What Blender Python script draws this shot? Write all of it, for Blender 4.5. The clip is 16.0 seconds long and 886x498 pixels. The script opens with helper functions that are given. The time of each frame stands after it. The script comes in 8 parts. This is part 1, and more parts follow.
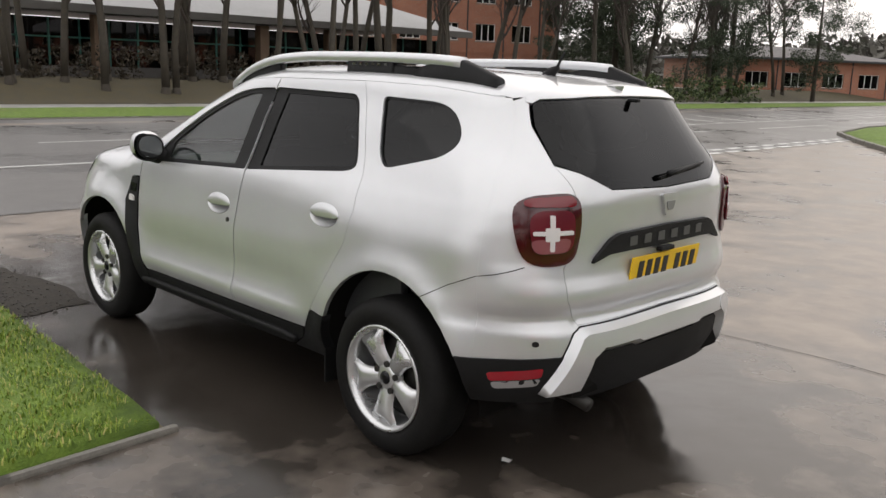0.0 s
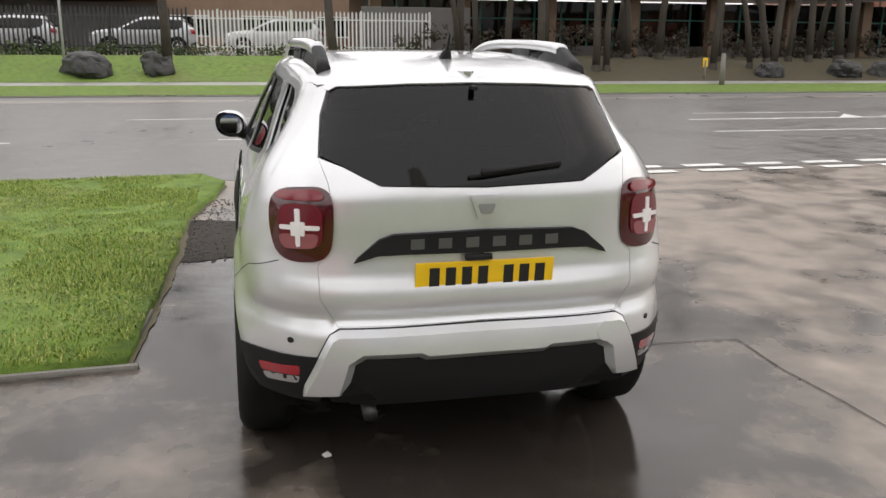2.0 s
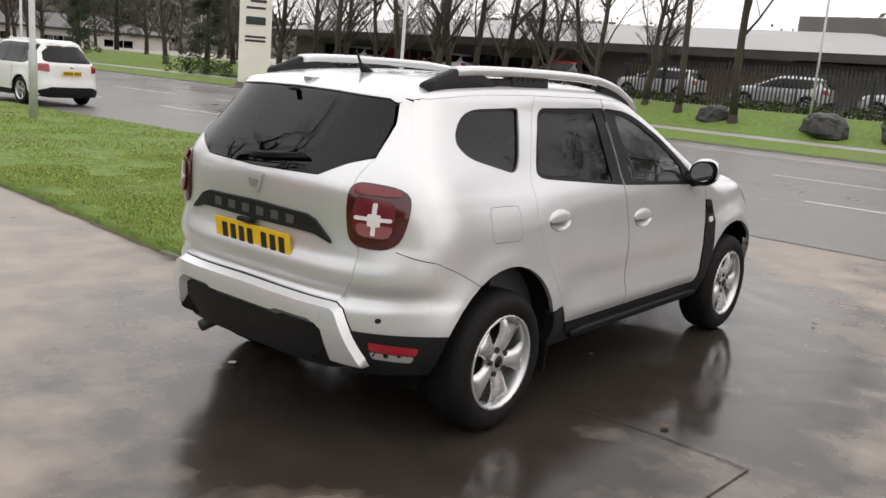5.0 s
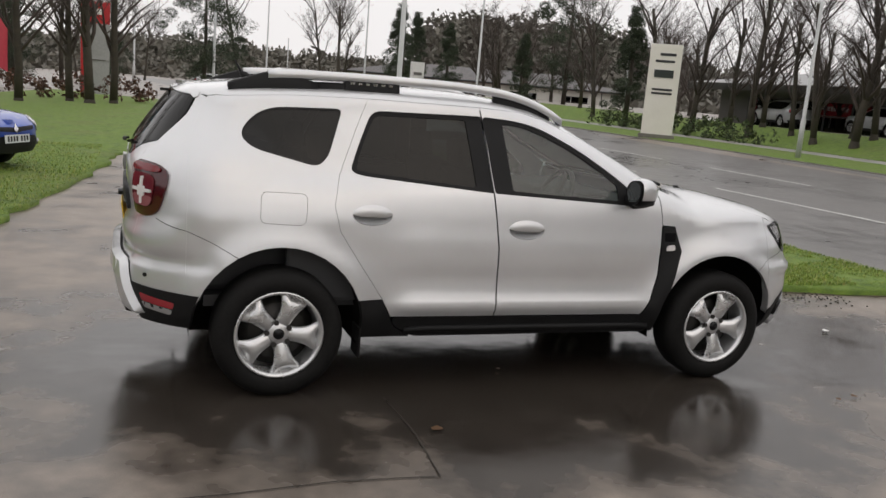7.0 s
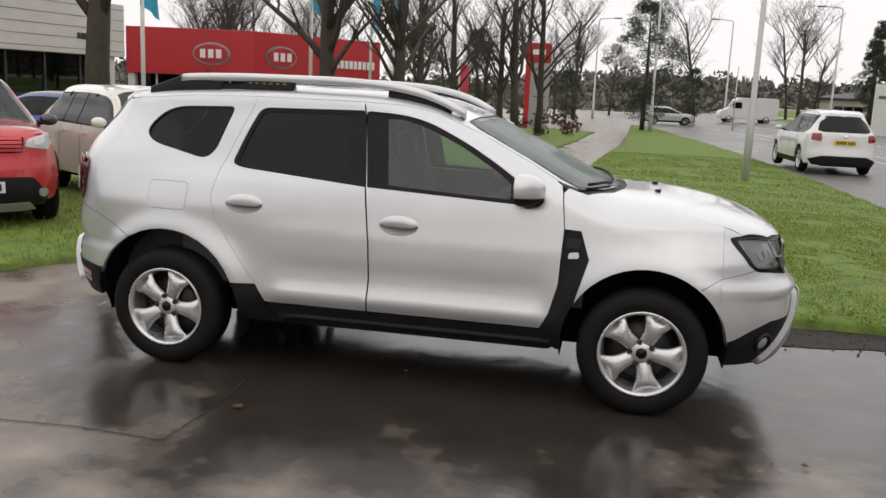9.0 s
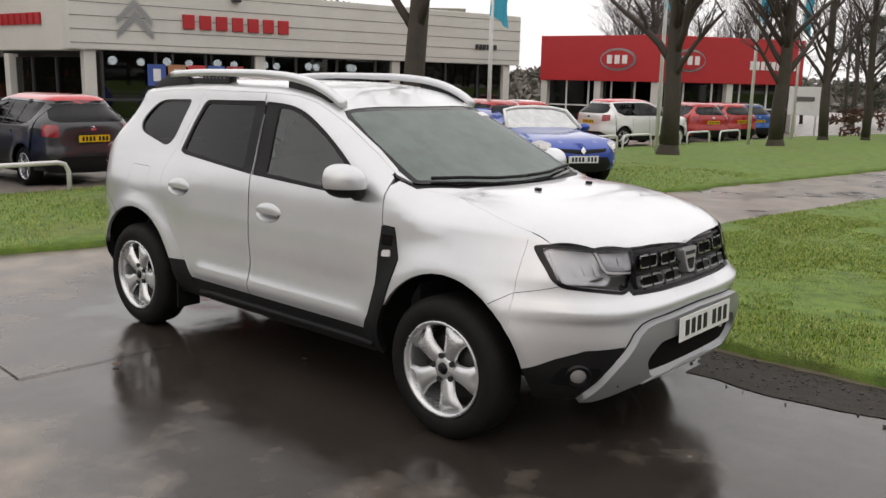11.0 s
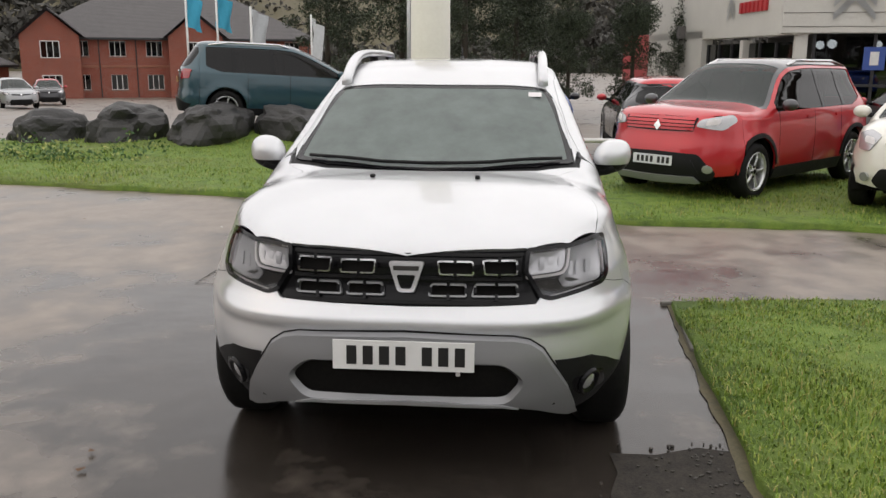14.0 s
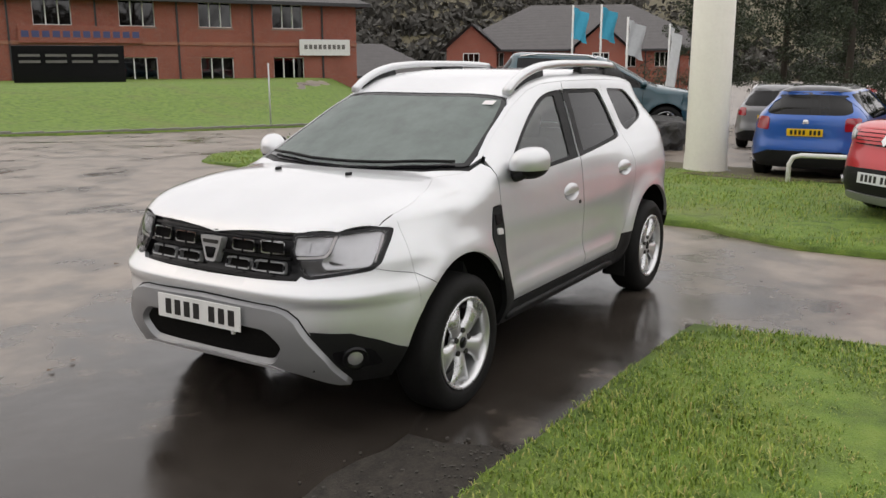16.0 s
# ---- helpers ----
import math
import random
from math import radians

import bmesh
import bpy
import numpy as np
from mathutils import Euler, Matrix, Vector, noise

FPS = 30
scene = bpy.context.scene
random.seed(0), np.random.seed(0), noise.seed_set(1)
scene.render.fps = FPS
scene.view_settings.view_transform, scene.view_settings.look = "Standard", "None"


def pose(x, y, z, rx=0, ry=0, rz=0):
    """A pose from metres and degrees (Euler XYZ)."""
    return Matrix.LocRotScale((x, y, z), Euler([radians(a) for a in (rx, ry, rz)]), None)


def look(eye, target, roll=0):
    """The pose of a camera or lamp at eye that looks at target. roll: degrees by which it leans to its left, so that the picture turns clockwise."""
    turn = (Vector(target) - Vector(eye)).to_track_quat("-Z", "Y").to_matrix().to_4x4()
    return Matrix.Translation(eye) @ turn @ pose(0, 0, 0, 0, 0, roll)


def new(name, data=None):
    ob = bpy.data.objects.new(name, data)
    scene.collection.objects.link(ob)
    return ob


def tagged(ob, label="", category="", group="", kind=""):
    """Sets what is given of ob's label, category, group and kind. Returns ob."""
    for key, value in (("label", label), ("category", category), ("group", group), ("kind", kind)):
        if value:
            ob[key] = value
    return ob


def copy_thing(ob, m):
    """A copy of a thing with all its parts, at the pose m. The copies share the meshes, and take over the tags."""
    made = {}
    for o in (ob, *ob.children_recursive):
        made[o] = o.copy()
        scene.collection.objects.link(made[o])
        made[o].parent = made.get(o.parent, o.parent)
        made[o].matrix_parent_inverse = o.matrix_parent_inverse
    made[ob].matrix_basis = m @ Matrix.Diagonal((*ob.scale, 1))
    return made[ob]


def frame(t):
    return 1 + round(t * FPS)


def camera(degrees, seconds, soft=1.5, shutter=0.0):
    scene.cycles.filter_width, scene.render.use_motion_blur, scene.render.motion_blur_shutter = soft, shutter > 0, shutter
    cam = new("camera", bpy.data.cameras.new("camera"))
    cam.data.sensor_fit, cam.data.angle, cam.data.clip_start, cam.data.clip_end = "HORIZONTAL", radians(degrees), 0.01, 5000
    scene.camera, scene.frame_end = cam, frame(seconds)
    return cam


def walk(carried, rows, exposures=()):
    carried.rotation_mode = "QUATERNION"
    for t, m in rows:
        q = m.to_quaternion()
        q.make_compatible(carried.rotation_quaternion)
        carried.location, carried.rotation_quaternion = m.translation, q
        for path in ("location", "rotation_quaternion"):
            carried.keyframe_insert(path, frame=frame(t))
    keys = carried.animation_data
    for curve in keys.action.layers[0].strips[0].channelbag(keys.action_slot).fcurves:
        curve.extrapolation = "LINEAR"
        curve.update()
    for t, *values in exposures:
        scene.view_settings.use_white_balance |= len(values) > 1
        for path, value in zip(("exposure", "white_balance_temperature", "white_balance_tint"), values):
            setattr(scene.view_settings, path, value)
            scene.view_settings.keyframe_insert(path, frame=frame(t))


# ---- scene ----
cam = camera(54.3, 16.0)
PATH = [
    (0, (-3.916, 3.143, 1.587), (-2.533, 1.754, 1.189), 1.7),
    (0.5, (-4.208, 2.618, 1.602), (-2.666, 1.418, 1.174), 1.2),
    (1, (-4.505, 2.043, 1.611), (-2.804, 1.09, 1.167), 1.2),
    (1.5, (-4.772, 1.459, 1.64), (-2.958, 0.756, 1.178), 1.3),
    (2, (-5.009, 0.848, 1.671), (-3.117, 0.401, 1.2), 0.5),
    (2.5, (-5.111, 0.239, 1.677), (-3.173, 0.061, 1.214), 1.2),
    (3, (-5.256, -0.388, 1.704), (-3.315, -0.251, 1.244), 1.8),
    (5.5, (-4.052, -3.706, 1.637), (-2.701, -2.288, 1.235), 4.7),
    (6, (-3.501, -4.327, 1.655), (-2.339, -2.748, 1.259), 4.3),
    (6.5, (-2.842, -4.757, 1.638), (-1.905, -3.032, 1.255), 4.6),
    (7, (-2.084, -5.121, 1.645), (-1.391, -3.281, 1.276), 4.9),
    (7.5, (-1.267, -5.301, 1.632), (-0.833, -3.381, 1.274), 4.5),
    (8, (-0.442, -5.453, 1.631), (-0.284, -3.491, 1.274), 3.8),
    (8.5, (0.34, -5.416, 1.64), (0.227, -3.452, 1.281), 3.4),
    (9, (1.137, -5.295, 1.632), (0.758, -3.365, 1.269), 2.6),
    (11.5, (4.27, -3.106, 1.642), (2.78, -1.834, 1.235), 1.4),
    (12, (4.6, -2.426, 1.656), (2.941, -1.397, 1.219), 1.5),
    (12.5, (4.853, -1.779, 1.667), (3.071, -0.992, 1.215), 1.8),
    (13, (5.024, -1.068, 1.673), (3.138, -0.583, 1.217), 2.1),
    (13.5, (5.159, -0.298, 1.649), (3.213, -0.176, 1.207), 1.1),
    (14, (5.157, 0.371, 1.644), (3.211, 0.222, 1.205), 0.3),
    (14.5, (5.132, 1.031, 1.644), (3.227, 0.611, 1.202), 0.6),
    (15, (4.995, 1.661, 1.639), (3.156, 1.019, 1.186), 0.3),
    (15.5, (4.907, 2.288, 1.655), (3.156, 1.437, 1.2), 0.2),
    (16, (4.768, 2.904, 1.652), (3.109, 1.868, 1.233), -0.2),
]
walk(cam, [(t, look(eye, target, roll)) for t, eye, target, roll in PATH], exposures=[(0.0, 0.1), (1.5, 0.38), (3.0, 0.36), (5.5, 0.2), (6.5, -0.08), (8.0, -0.34), (9.0, -0.08), (11.5, 0.0), (16.0, 0.08)])

# ---- light ----
world = bpy.data.worlds.new("overcast_sky")
scene.world = world
world.use_nodes = True
wn = world.node_tree
wn.nodes.clear()
w_out = wn.nodes.new("ShaderNodeOutputWorld")
w_bg = wn.nodes.new("ShaderNodeBackground")
w_sky = wn.nodes.new("ShaderNodeTexSky")
w_sky.sky_type = "NISHITA"
w_sky.sun_disc = False
w_sky.sun_elevation, w_sky.sun_rotation = radians(38), radians(160)
w_sky.dust_density, w_sky.air_density, w_sky.ozone_density = 6.0, 1.0, 1.0
w_mix = wn.nodes.new("ShaderNodeMix")
w_mix.data_type = "RGBA"
w_mix.inputs[0].default_value = 0.9
w_mix.inputs[7].default_value = (8.95, 8.65, 8.62, 1)
wn.links.new(w_sky.outputs[0], w_mix.inputs[6])
wn.links.new(w_mix.outputs[2], w_bg.inputs[0])
w_bg.inputs[1].default_value = 0.129
wn.links.new(w_bg.outputs[0], w_out.inputs[0])
sun = new("sun", bpy.data.lights.new("sun", "SUN"))
sun.data.energy, sun.data.angle, sun.data.color = 0.7, radians(120), (1.0, 0.97, 0.93)
sun.matrix_world = look((-2, 4, 12), (0, 0, 0))

# ---- materials ----
MATS = {}


def nodes_of(name, rough=0.6, metal=0.0):
    m = bpy.data.materials.new(name)
    m.use_nodes = True
    nt = m.node_tree
    b = nt.nodes["Principled BSDF"]
    b.inputs["Roughness"].default_value = rough
    b.inputs["Metallic"].default_value = metal
    return m, nt, b


def noise_node(nt, scale, detail=6, rough=0.6, coord="Object", stretch=None):
    tc = nt.nodes.new("ShaderNodeTexCoord")
    n = nt.nodes.new("ShaderNodeTexNoise")
    n.inputs["Scale"].default_value, n.inputs["Detail"].default_value, n.inputs["Roughness"].default_value = scale, detail, rough
    src = tc.outputs[coord]
    if stretch:
        mp = nt.nodes.new("ShaderNodeMapping")
        mp.inputs["Scale"].default_value = stretch
        nt.links.new(src, mp.inputs[0])
        src = mp.outputs[0]
    nt.links.new(src, n.inputs["Vector"])
    return n


def ramp(nt, src, stops):
    r = nt.nodes.new("ShaderNodeValToRGB")
    els = r.color_ramp.elements
    while len(els) < len(stops):
        els.new(0.5)
    for e, (p, c) in zip(els, stops):
        e.position, e.color = p, (*c, 1) if len(c) == 3 else c
    nt.links.new(src, r.inputs[0])
    return r


def grey(v):
    return (v, v, v)


def mix_col(nt, fac, a, b, mode="MIX"):
    m = nt.nodes.new("ShaderNodeMix")
    m.data_type, m.blend_type = "RGBA", mode
    for sock, val in ((m.inputs[0], fac), (m.inputs[6], a), (m.inputs[7], b)):
        if hasattr(val, "is_output"):
            nt.links.new(val, sock)
        elif isinstance(val, tuple):
            sock.default_value = (*val, 1)
        else:
            sock.default_value = val
    return m.outputs[2]


def bump(nt, b, src, strength, dist=0.01):
    bp = nt.nodes.new("ShaderNodeBump")
    bp.inputs["Strength"].default_value, bp.inputs["Distance"].default_value = strength, dist
    nt.links.new(src, bp.inputs["Height"])
    nt.links.new(bp.outputs[0], b.inputs["Normal"])


def worn(name, a, b_col, scale=3.0, rough=(0.5, 0.7), metal=0.0, fine=60, bump_s=0.15, coord="Object", spec=0.5):
    """A surface that wavers between two colours at two scales, with uneven gloss and fine relief."""
    if name in MATS:
        return MATS[name]
    m, nt, b = nodes_of(name, rough[0], metal)
    b.inputs["Specular IOR Level"].default_value = spec
    n1, n2 = noise_node(nt, scale, coord=coord), noise_node(nt, fine, 4, coord=coord)
    f = mix_col(nt, 0.4, n1.outputs[0], n2.outputs[0])
    r = ramp(nt, f, [(0.3, a), (0.7, b_col)])
    nt.links.new(r.outputs[0], b.inputs["Base Color"])
    rr = ramp(nt, n1.outputs[0], [(0.3, grey(rough[0])), (0.7, grey(rough[1]))])
    nt.links.new(rr.outputs[0], b.inputs["Roughness"])
    if bump_s:
        bump(nt, b, n2.outputs[0], bump_s, 0.004)
    MATS[name] = m
    return m


def paint(name, col, metallic=0.0, rough=0.35, coat=1.0, flake=0.0, vary=0.04):
    if name in MATS:
        return MATS[name]
    m, nt, b = nodes_of(name, rough, metallic)
    n = noise_node(nt, 2.2, 5)
    dark = tuple(c * (1 - 2.2 * vary) for c in col)
    r = ramp(nt, n.outputs[0], [(0.35, dark), (0.65, col)])
    out = r.outputs[0]
    if flake:
        v = nt.nodes.new("ShaderNodeTexVoronoi")
        v.inputs["Scale"].default_value = 900
        tc = nt.nodes.new("ShaderNodeTexCoord")
        nt.links.new(tc.outputs["Object"], v.inputs["Vector"])
        out = mix_col(nt, flake, out, v.outputs["Color"], "SOFT_LIGHT")
    nt.links.new(out, b.inputs["Base Color"])
    # rain film: uneven gloss with tiny beads
    n2 = noise_node(nt, 160, 3)
    rr = ramp(nt, n2.outputs[0], [(0.45, grey(0.03)), (0.8, grey(0.12))])
    nt.links.new(rr.outputs[0], b.inputs["Coat Roughness"])
    b.inputs["Coat Weight"].default_value = coat
    MATS[name] = m
    return m


def plain(name, col, rough=0.5, metal=0.0, emit=0.0, trans=0.0, alpha=1.0):
    if name in MATS:
        return MATS[name]
    m, nt, b = nodes_of(name, rough, metal)
    n = noise_node(nt, 9, 4)
    r = ramp(nt, n.outputs[0], [(0.3, tuple(c * 0.88 for c in col)), (0.7, col)])
    nt.links.new(r.outputs[0], b.inputs["Base Color"])
    if emit:
        b.inputs["Emission Color"].default_value = (*col, 1)
        b.inputs["Emission Strength"].default_value = emit
    if trans:
        b.inputs["Transmission Weight"].default_value = trans
        b.inputs["IOR"].default_value = 1.45
    MATS[name] = m
    return m


def glass(name, tint, rough=0.02, sheen=0.0, ior=1.8, sheen_col=(0.62, 0.70, 0.66)):
    """A thin pane: tinted see-through film under a clear gloss."""
    if name in MATS:
        return MATS[name]
    m = bpy.data.materials.new(name)
    m.use_nodes = True
    nt = m.node_tree
    nt.nodes.clear()
    out = nt.nodes.new("ShaderNodeOutputMaterial")
    tr, gl = nt.nodes.new("ShaderNodeBsdfTransparent"), nt.nodes.new("ShaderNodeBsdfGlossy")
    tr.inputs[0].default_value = (*tint, 1)
    gl.inputs["Roughness"].default_value = rough
    fr = nt.nodes.new("ShaderNodeFresnel")
    fr.inputs[0].default_value = ior  # both faces of the pane
    mx = nt.nodes.new("ShaderNodeMixShader")
    nt.links.new(fr.outputs[0], mx.inputs[0])
    nt.links.new(tr.outputs[0], mx.inputs[1])
    nt.links.new(gl.outputs[0], mx.inputs[2])
    last = mx
    if sheen:
        # pale diffuse layer: sky sheen painted onto the pane, with some rain film
        df, hz = nt.nodes.new("ShaderNodeBsdfDiffuse"), nt.nodes.new("ShaderNodeMixShader")
        df.inputs[0].default_value = (*sheen_col, 1)
        n = noise_node(nt, 7, 5)
        r = ramp(nt, n.outputs[0], [(0.3, grey(sheen * 0.8)), (0.7, grey(sheen * 1.15))])
        nt.links.new(r.outputs[0], hz.inputs[0])
        nt.links.new(mx.outputs[0], hz.inputs[1])
        nt.links.new(df.outputs[0], hz.inputs[2])
        last = hz
    nt.links.new(last.outputs[0], out.inputs[0])
    MATS[name] = m
    return m


def asphalt_mat(name, lo, hi, wet=0.5, puddle_scale=0.35, tint=(1.0, 0.90, 0.80), dry=0.30, wet_shade=None, soak=0.36, uneven=0.25):
    m, nt, b = nodes_of(name)
    big, mid, fine = noise_node(nt, puddle_scale, 5, 0.55), noise_node(nt, 2.6, 9, 0.68), noise_node(nt, 140, 3, 0.7)
    f = mix_col(nt, 0.45, mid.outputs[0], fine.outputs[0])
    c = ramp(nt, f, [(0.3, tuple(lo * t for t in tint)), (0.7, tuple(hi * t for t in tint))])
    level = mix_col(nt, 0.35, big.outputs[0], noise_node(nt, 2.6, 3, 0.5).outputs[0])
    if wet_shade:
        # wetter round (x, y) over radius r, with the car's dark reflection painted in
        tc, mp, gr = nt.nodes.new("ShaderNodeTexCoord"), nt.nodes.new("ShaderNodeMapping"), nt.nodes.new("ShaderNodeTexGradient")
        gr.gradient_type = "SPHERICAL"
        mp.inputs["Location"].default_value = (-wet_shade[0] / wet_shade[2], -wet_shade[1] / wet_shade[3], 0)
        mp.inputs["Scale"].default_value = (1 / wet_shade[2], 1 / wet_shade[3], 0)
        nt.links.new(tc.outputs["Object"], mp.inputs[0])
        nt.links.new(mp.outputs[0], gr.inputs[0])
        shade_dip = nt.nodes.new("ShaderNodeMath")
        shade_dip.operation = "MULTIPLY_ADD"
        nt.links.new(gr.outputs["Fac"], shade_dip.inputs[0])
        shade_dip.inputs[1].default_value = -wet_shade[4]
        nt.links.new(level, shade_dip.inputs[2])
        level = shade_dip.outputs[0]
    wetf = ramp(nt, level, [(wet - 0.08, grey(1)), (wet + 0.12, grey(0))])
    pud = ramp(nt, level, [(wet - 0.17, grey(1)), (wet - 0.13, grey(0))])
    # wet parts darker; round the car this colours in its dark underside
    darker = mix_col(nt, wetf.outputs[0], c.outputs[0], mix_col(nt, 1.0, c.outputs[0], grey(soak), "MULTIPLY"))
    nt.links.new(darker, b.inputs["Base Color"])
    rr = ramp(nt, wetf.outputs[0], [(0.0, grey(dry)), (1.0, grey(0.20))])
    nt.links.new(mix_col(nt, pud.outputs[0], rr.outputs[0], grey(0.11)), b.inputs["Roughness"])
    bs = nt.nodes.new("ShaderNodeMath")
    bs.operation = "MULTIPLY_ADD"
    nt.links.new(wetf.outputs[0], bs.inputs[0])
    bs.inputs[1].default_value, bs.inputs[2].default_value = -0.36, 0.50
    bp = nt.nodes.new("ShaderNodeBump")
    bp.inputs["Distance"].default_value = 0.0025
    nt.links.new(bs.outputs[0], bp.inputs["Strength"])
    nt.links.new(f, bp.inputs["Height"])
    # worn, sunken surface: broad shallow unevenness
    bw = nt.nodes.new("ShaderNodeBump")
    bw.inputs["Distance"].default_value, bw.inputs["Strength"].default_value = 0.02, uneven
    nt.links.new(noise_node(nt, 1.4, 3, 0.5).outputs[0], bw.inputs["Height"])
    nt.links.new(bp.outputs[0], bw.inputs["Normal"])
    nt.links.new(bw.outputs[0], b.inputs["Normal"])
    MATS[name] = m
    return m


# the tuple paints the dark zone round the car into the colour
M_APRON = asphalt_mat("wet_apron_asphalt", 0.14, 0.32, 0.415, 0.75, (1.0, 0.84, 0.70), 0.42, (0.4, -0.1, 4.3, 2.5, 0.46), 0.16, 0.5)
M_ROAD = asphalt_mat("road_asphalt", 0.10, 0.16, 0.40, 0.2, (1, 0.95, 0.90), 0.42)
M_PATH = asphalt_mat("footpath_asphalt", 0.24, 0.38, 0.30, 0.6, (1, 0.97, 0.93), 0.4)
M_PATCH = worn("broken_asphalt", (0.012, 0.011, 0.010), (0.07, 0.062, 0.052), 14, (0.75, 0.95), fine=90, bump_s=1.0, spec=0.2)
M_KERB = worn("kerb_concrete", (0.10, 0.095, 0.08), (0.22, 0.205, 0.18), 4, (0.45, 0.7), bump_s=0.4)
M_EARTH = worn("damp_earth", (0.055, 0.05, 0.025), (0.12, 0.10, 0.05), 3, (0.7, 0.9), bump_s=0.6)
M_LINE = worn("worn_line_paint", (0.50, 0.50, 0.48), (0.78, 0.78, 0.76), 6, (0.4, 0.6))


def grass_ground_mat():
    m, nt, b = nodes_of("turf", 0.8)
    big, mid, fine = noise_node(nt, 0.5, 4), noise_node(nt, 6, 6), noise_node(nt, 90, 3)
    c1 = ramp(nt, mid.outputs[0], [(0.3, (0.065, 0.115, 0.014)), (0.55, (0.13, 0.21, 0.023)), (0.8, (0.20, 0.26, 0.042))])
    c2 = mix_col(nt, ramp(nt, big.outputs[0], [(0.5, grey(0)), (0.75, grey(0.5))]).outputs[0], c1.outputs[0], (0.15, 0.125, 0.05))
    c3 = mix_col(nt, 0.5, c2, fine.outputs[0], "SOFT_LIGHT")
    nt.links.new(c3, b.inputs["Base Color"])
    bump(nt, b, mix_col(nt, 0.5, mid.outputs[0], fine.outputs[0]), 0.8, 0.03)
    MATS["turf"] = m
    return m


M_TURF = grass_ground_mat()


# ---- building helpers ----
def obj(name, bm, mat, parent=None, smooth=False, label="", category="", group="", kind=""):
    me = bpy.data.meshes.new(name)
    if smooth:
        for f in bm.faces:
            f.smooth = True
    bm.to_mesh(me)
    bm.free()
    for mm in (mat if isinstance(mat, (list, tuple)) else [mat]):
        me.materials.append(mm)
    ob = new(name, me)
    if parent is not None:
        ob.parent = parent
    return tagged(ob, label, category, group, kind)


def part(name, bm, mat, parent, label="", smooth=False):
    return obj(name, bm, mat, parent, smooth, label)


def thing(name, x=0, y=0, z=0, rz=0, label="", category="", group="", kind=""):
    e = new(name)
    e.matrix_world = pose(x, y, z, 0, 0, rz)
    e.empty_display_size = 0.2
    return tagged(e, label, category, group, kind)


def box(bm, c, s, bev=0.0, rot=None):
    """A bevelled box of size s at centre c, added to bm."""
    r = bmesh.ops.create_cube(bm, size=1.0)
    vs = r["verts"]
    bmesh.ops.scale(bm, vec=s, verts=vs)
    if bev:
        es = list({e for v in vs for e in v.link_edges})
        rb = bmesh.ops.bevel(bm, geom=es, offset=bev, segments=2, profile=0.6, affect="EDGES")
        vs = list({v for f in rb["faces"] for v in f.verts} | {v for v in vs if v.is_valid})
    if rot is not None:
        bmesh.ops.transform(bm, matrix=rot, verts=vs)
    bmesh.ops.translate(bm, vec=c, verts=vs)
    return vs


def bm_box(c, s, bev=0.0, rot=None):
    bm = bmesh.new()
    box(bm, c, s, bev, rot)
    return bm


def tube(bm, pts, rads, seg=10, cap=True):
    """A swept tube along pts with a radius at each."""
    pts = [Vector(p) for p in pts]
    rings, ref = [], None
    for i, p in enumerate(pts):
        d = (pts[min(i + 1, len(pts) - 1)] - pts[max(i - 1, 0)]).normalized()
        if ref is None:
            ref = Vector((1, 0, 0)) if abs(d.x) < 0.9 else Vector((0, 1, 0))
        u = (ref - d * ref.dot(d)).normalized()
        ref = u
        v = d.cross(u)
        r = rads[i] if isinstance(rads, (list, tuple)) else rads
        rings.append([bm.verts.new(p + (u * math.cos(a) + v * math.sin(a)) * r) for a in [2 * math.pi * k / seg for k in range(seg)]])
    for a, b in zip(rings, rings[1:]):
        for k in range(seg):
            bm.faces.new((a[k], a[(k + 1) % seg], b[(k + 1) % seg], b[k]))
    if cap:
        bm.faces.new(rings[0][::-1])
        bm.faces.new(rings[-1])
    return bm


def prism(bm, poly, z0, z1):
    """An upright prism over the polygon poly (x, y), anticlockwise."""
    lo, hi = [bm.verts.new((x, y, z0)) for x, y in poly], [bm.verts.new((x, y, z1)) for x, y in poly]
    n = len(poly)
    for i in range(n):
        bm.faces.new((lo[i], lo[(i + 1) % n], hi[(i + 1) % n], hi[i]))
    bm.faces.new(hi)
    bm.faces.new(lo[::-1])
    return bm


# ---- terrain ----
def sstep(a, b, x):
    t = np.clip((np.asarray(x, float) - a) / (b - a), 0, 1)
    return t * t * (3 - 2 * t)


def road_shift(y):
    return -0.0009 * np.clip(np.asarray(y, float) - 15, 0, 90) ** 2


def H(x, y):
    """Height of the open ground."""
    x, y = np.asarray(x, float), np.asarray(y, float)
    z = -0.034 * np.clip(-5 - x, 0, 60) * sstep(-5, -9, x)
    z = z - 0.011 * np.clip(y - 6, 0, 40) * sstep(20, 4, x)
    xr = x - road_shift(y)
    z = z + 0.12 * sstep(19.9, 20.1, xr) + 0.12 * sstep(20.5, 24, xr) + 0.75 * sstep(24.5, 28.5, xr)
    # grass bank before the brick offices
    z = z + (0.9 + 0.034 * np.clip(-5 - x, 0, 60)) * sstep(-17.2, -25, y) * sstep(4, -4, x) * sstep(0, -5, y - 1.03 - 0.643 * (x - 5.13)) * sstep(-48, -38, x)
    # mound under the raised display car
    z = z + 0.42 * np.exp(-(((x + 13.2) / 2.6) ** 2 + ((y + 4.8) / 3.4) ** 2))
    return z


def h(x, y):
    return float(H(x, y))


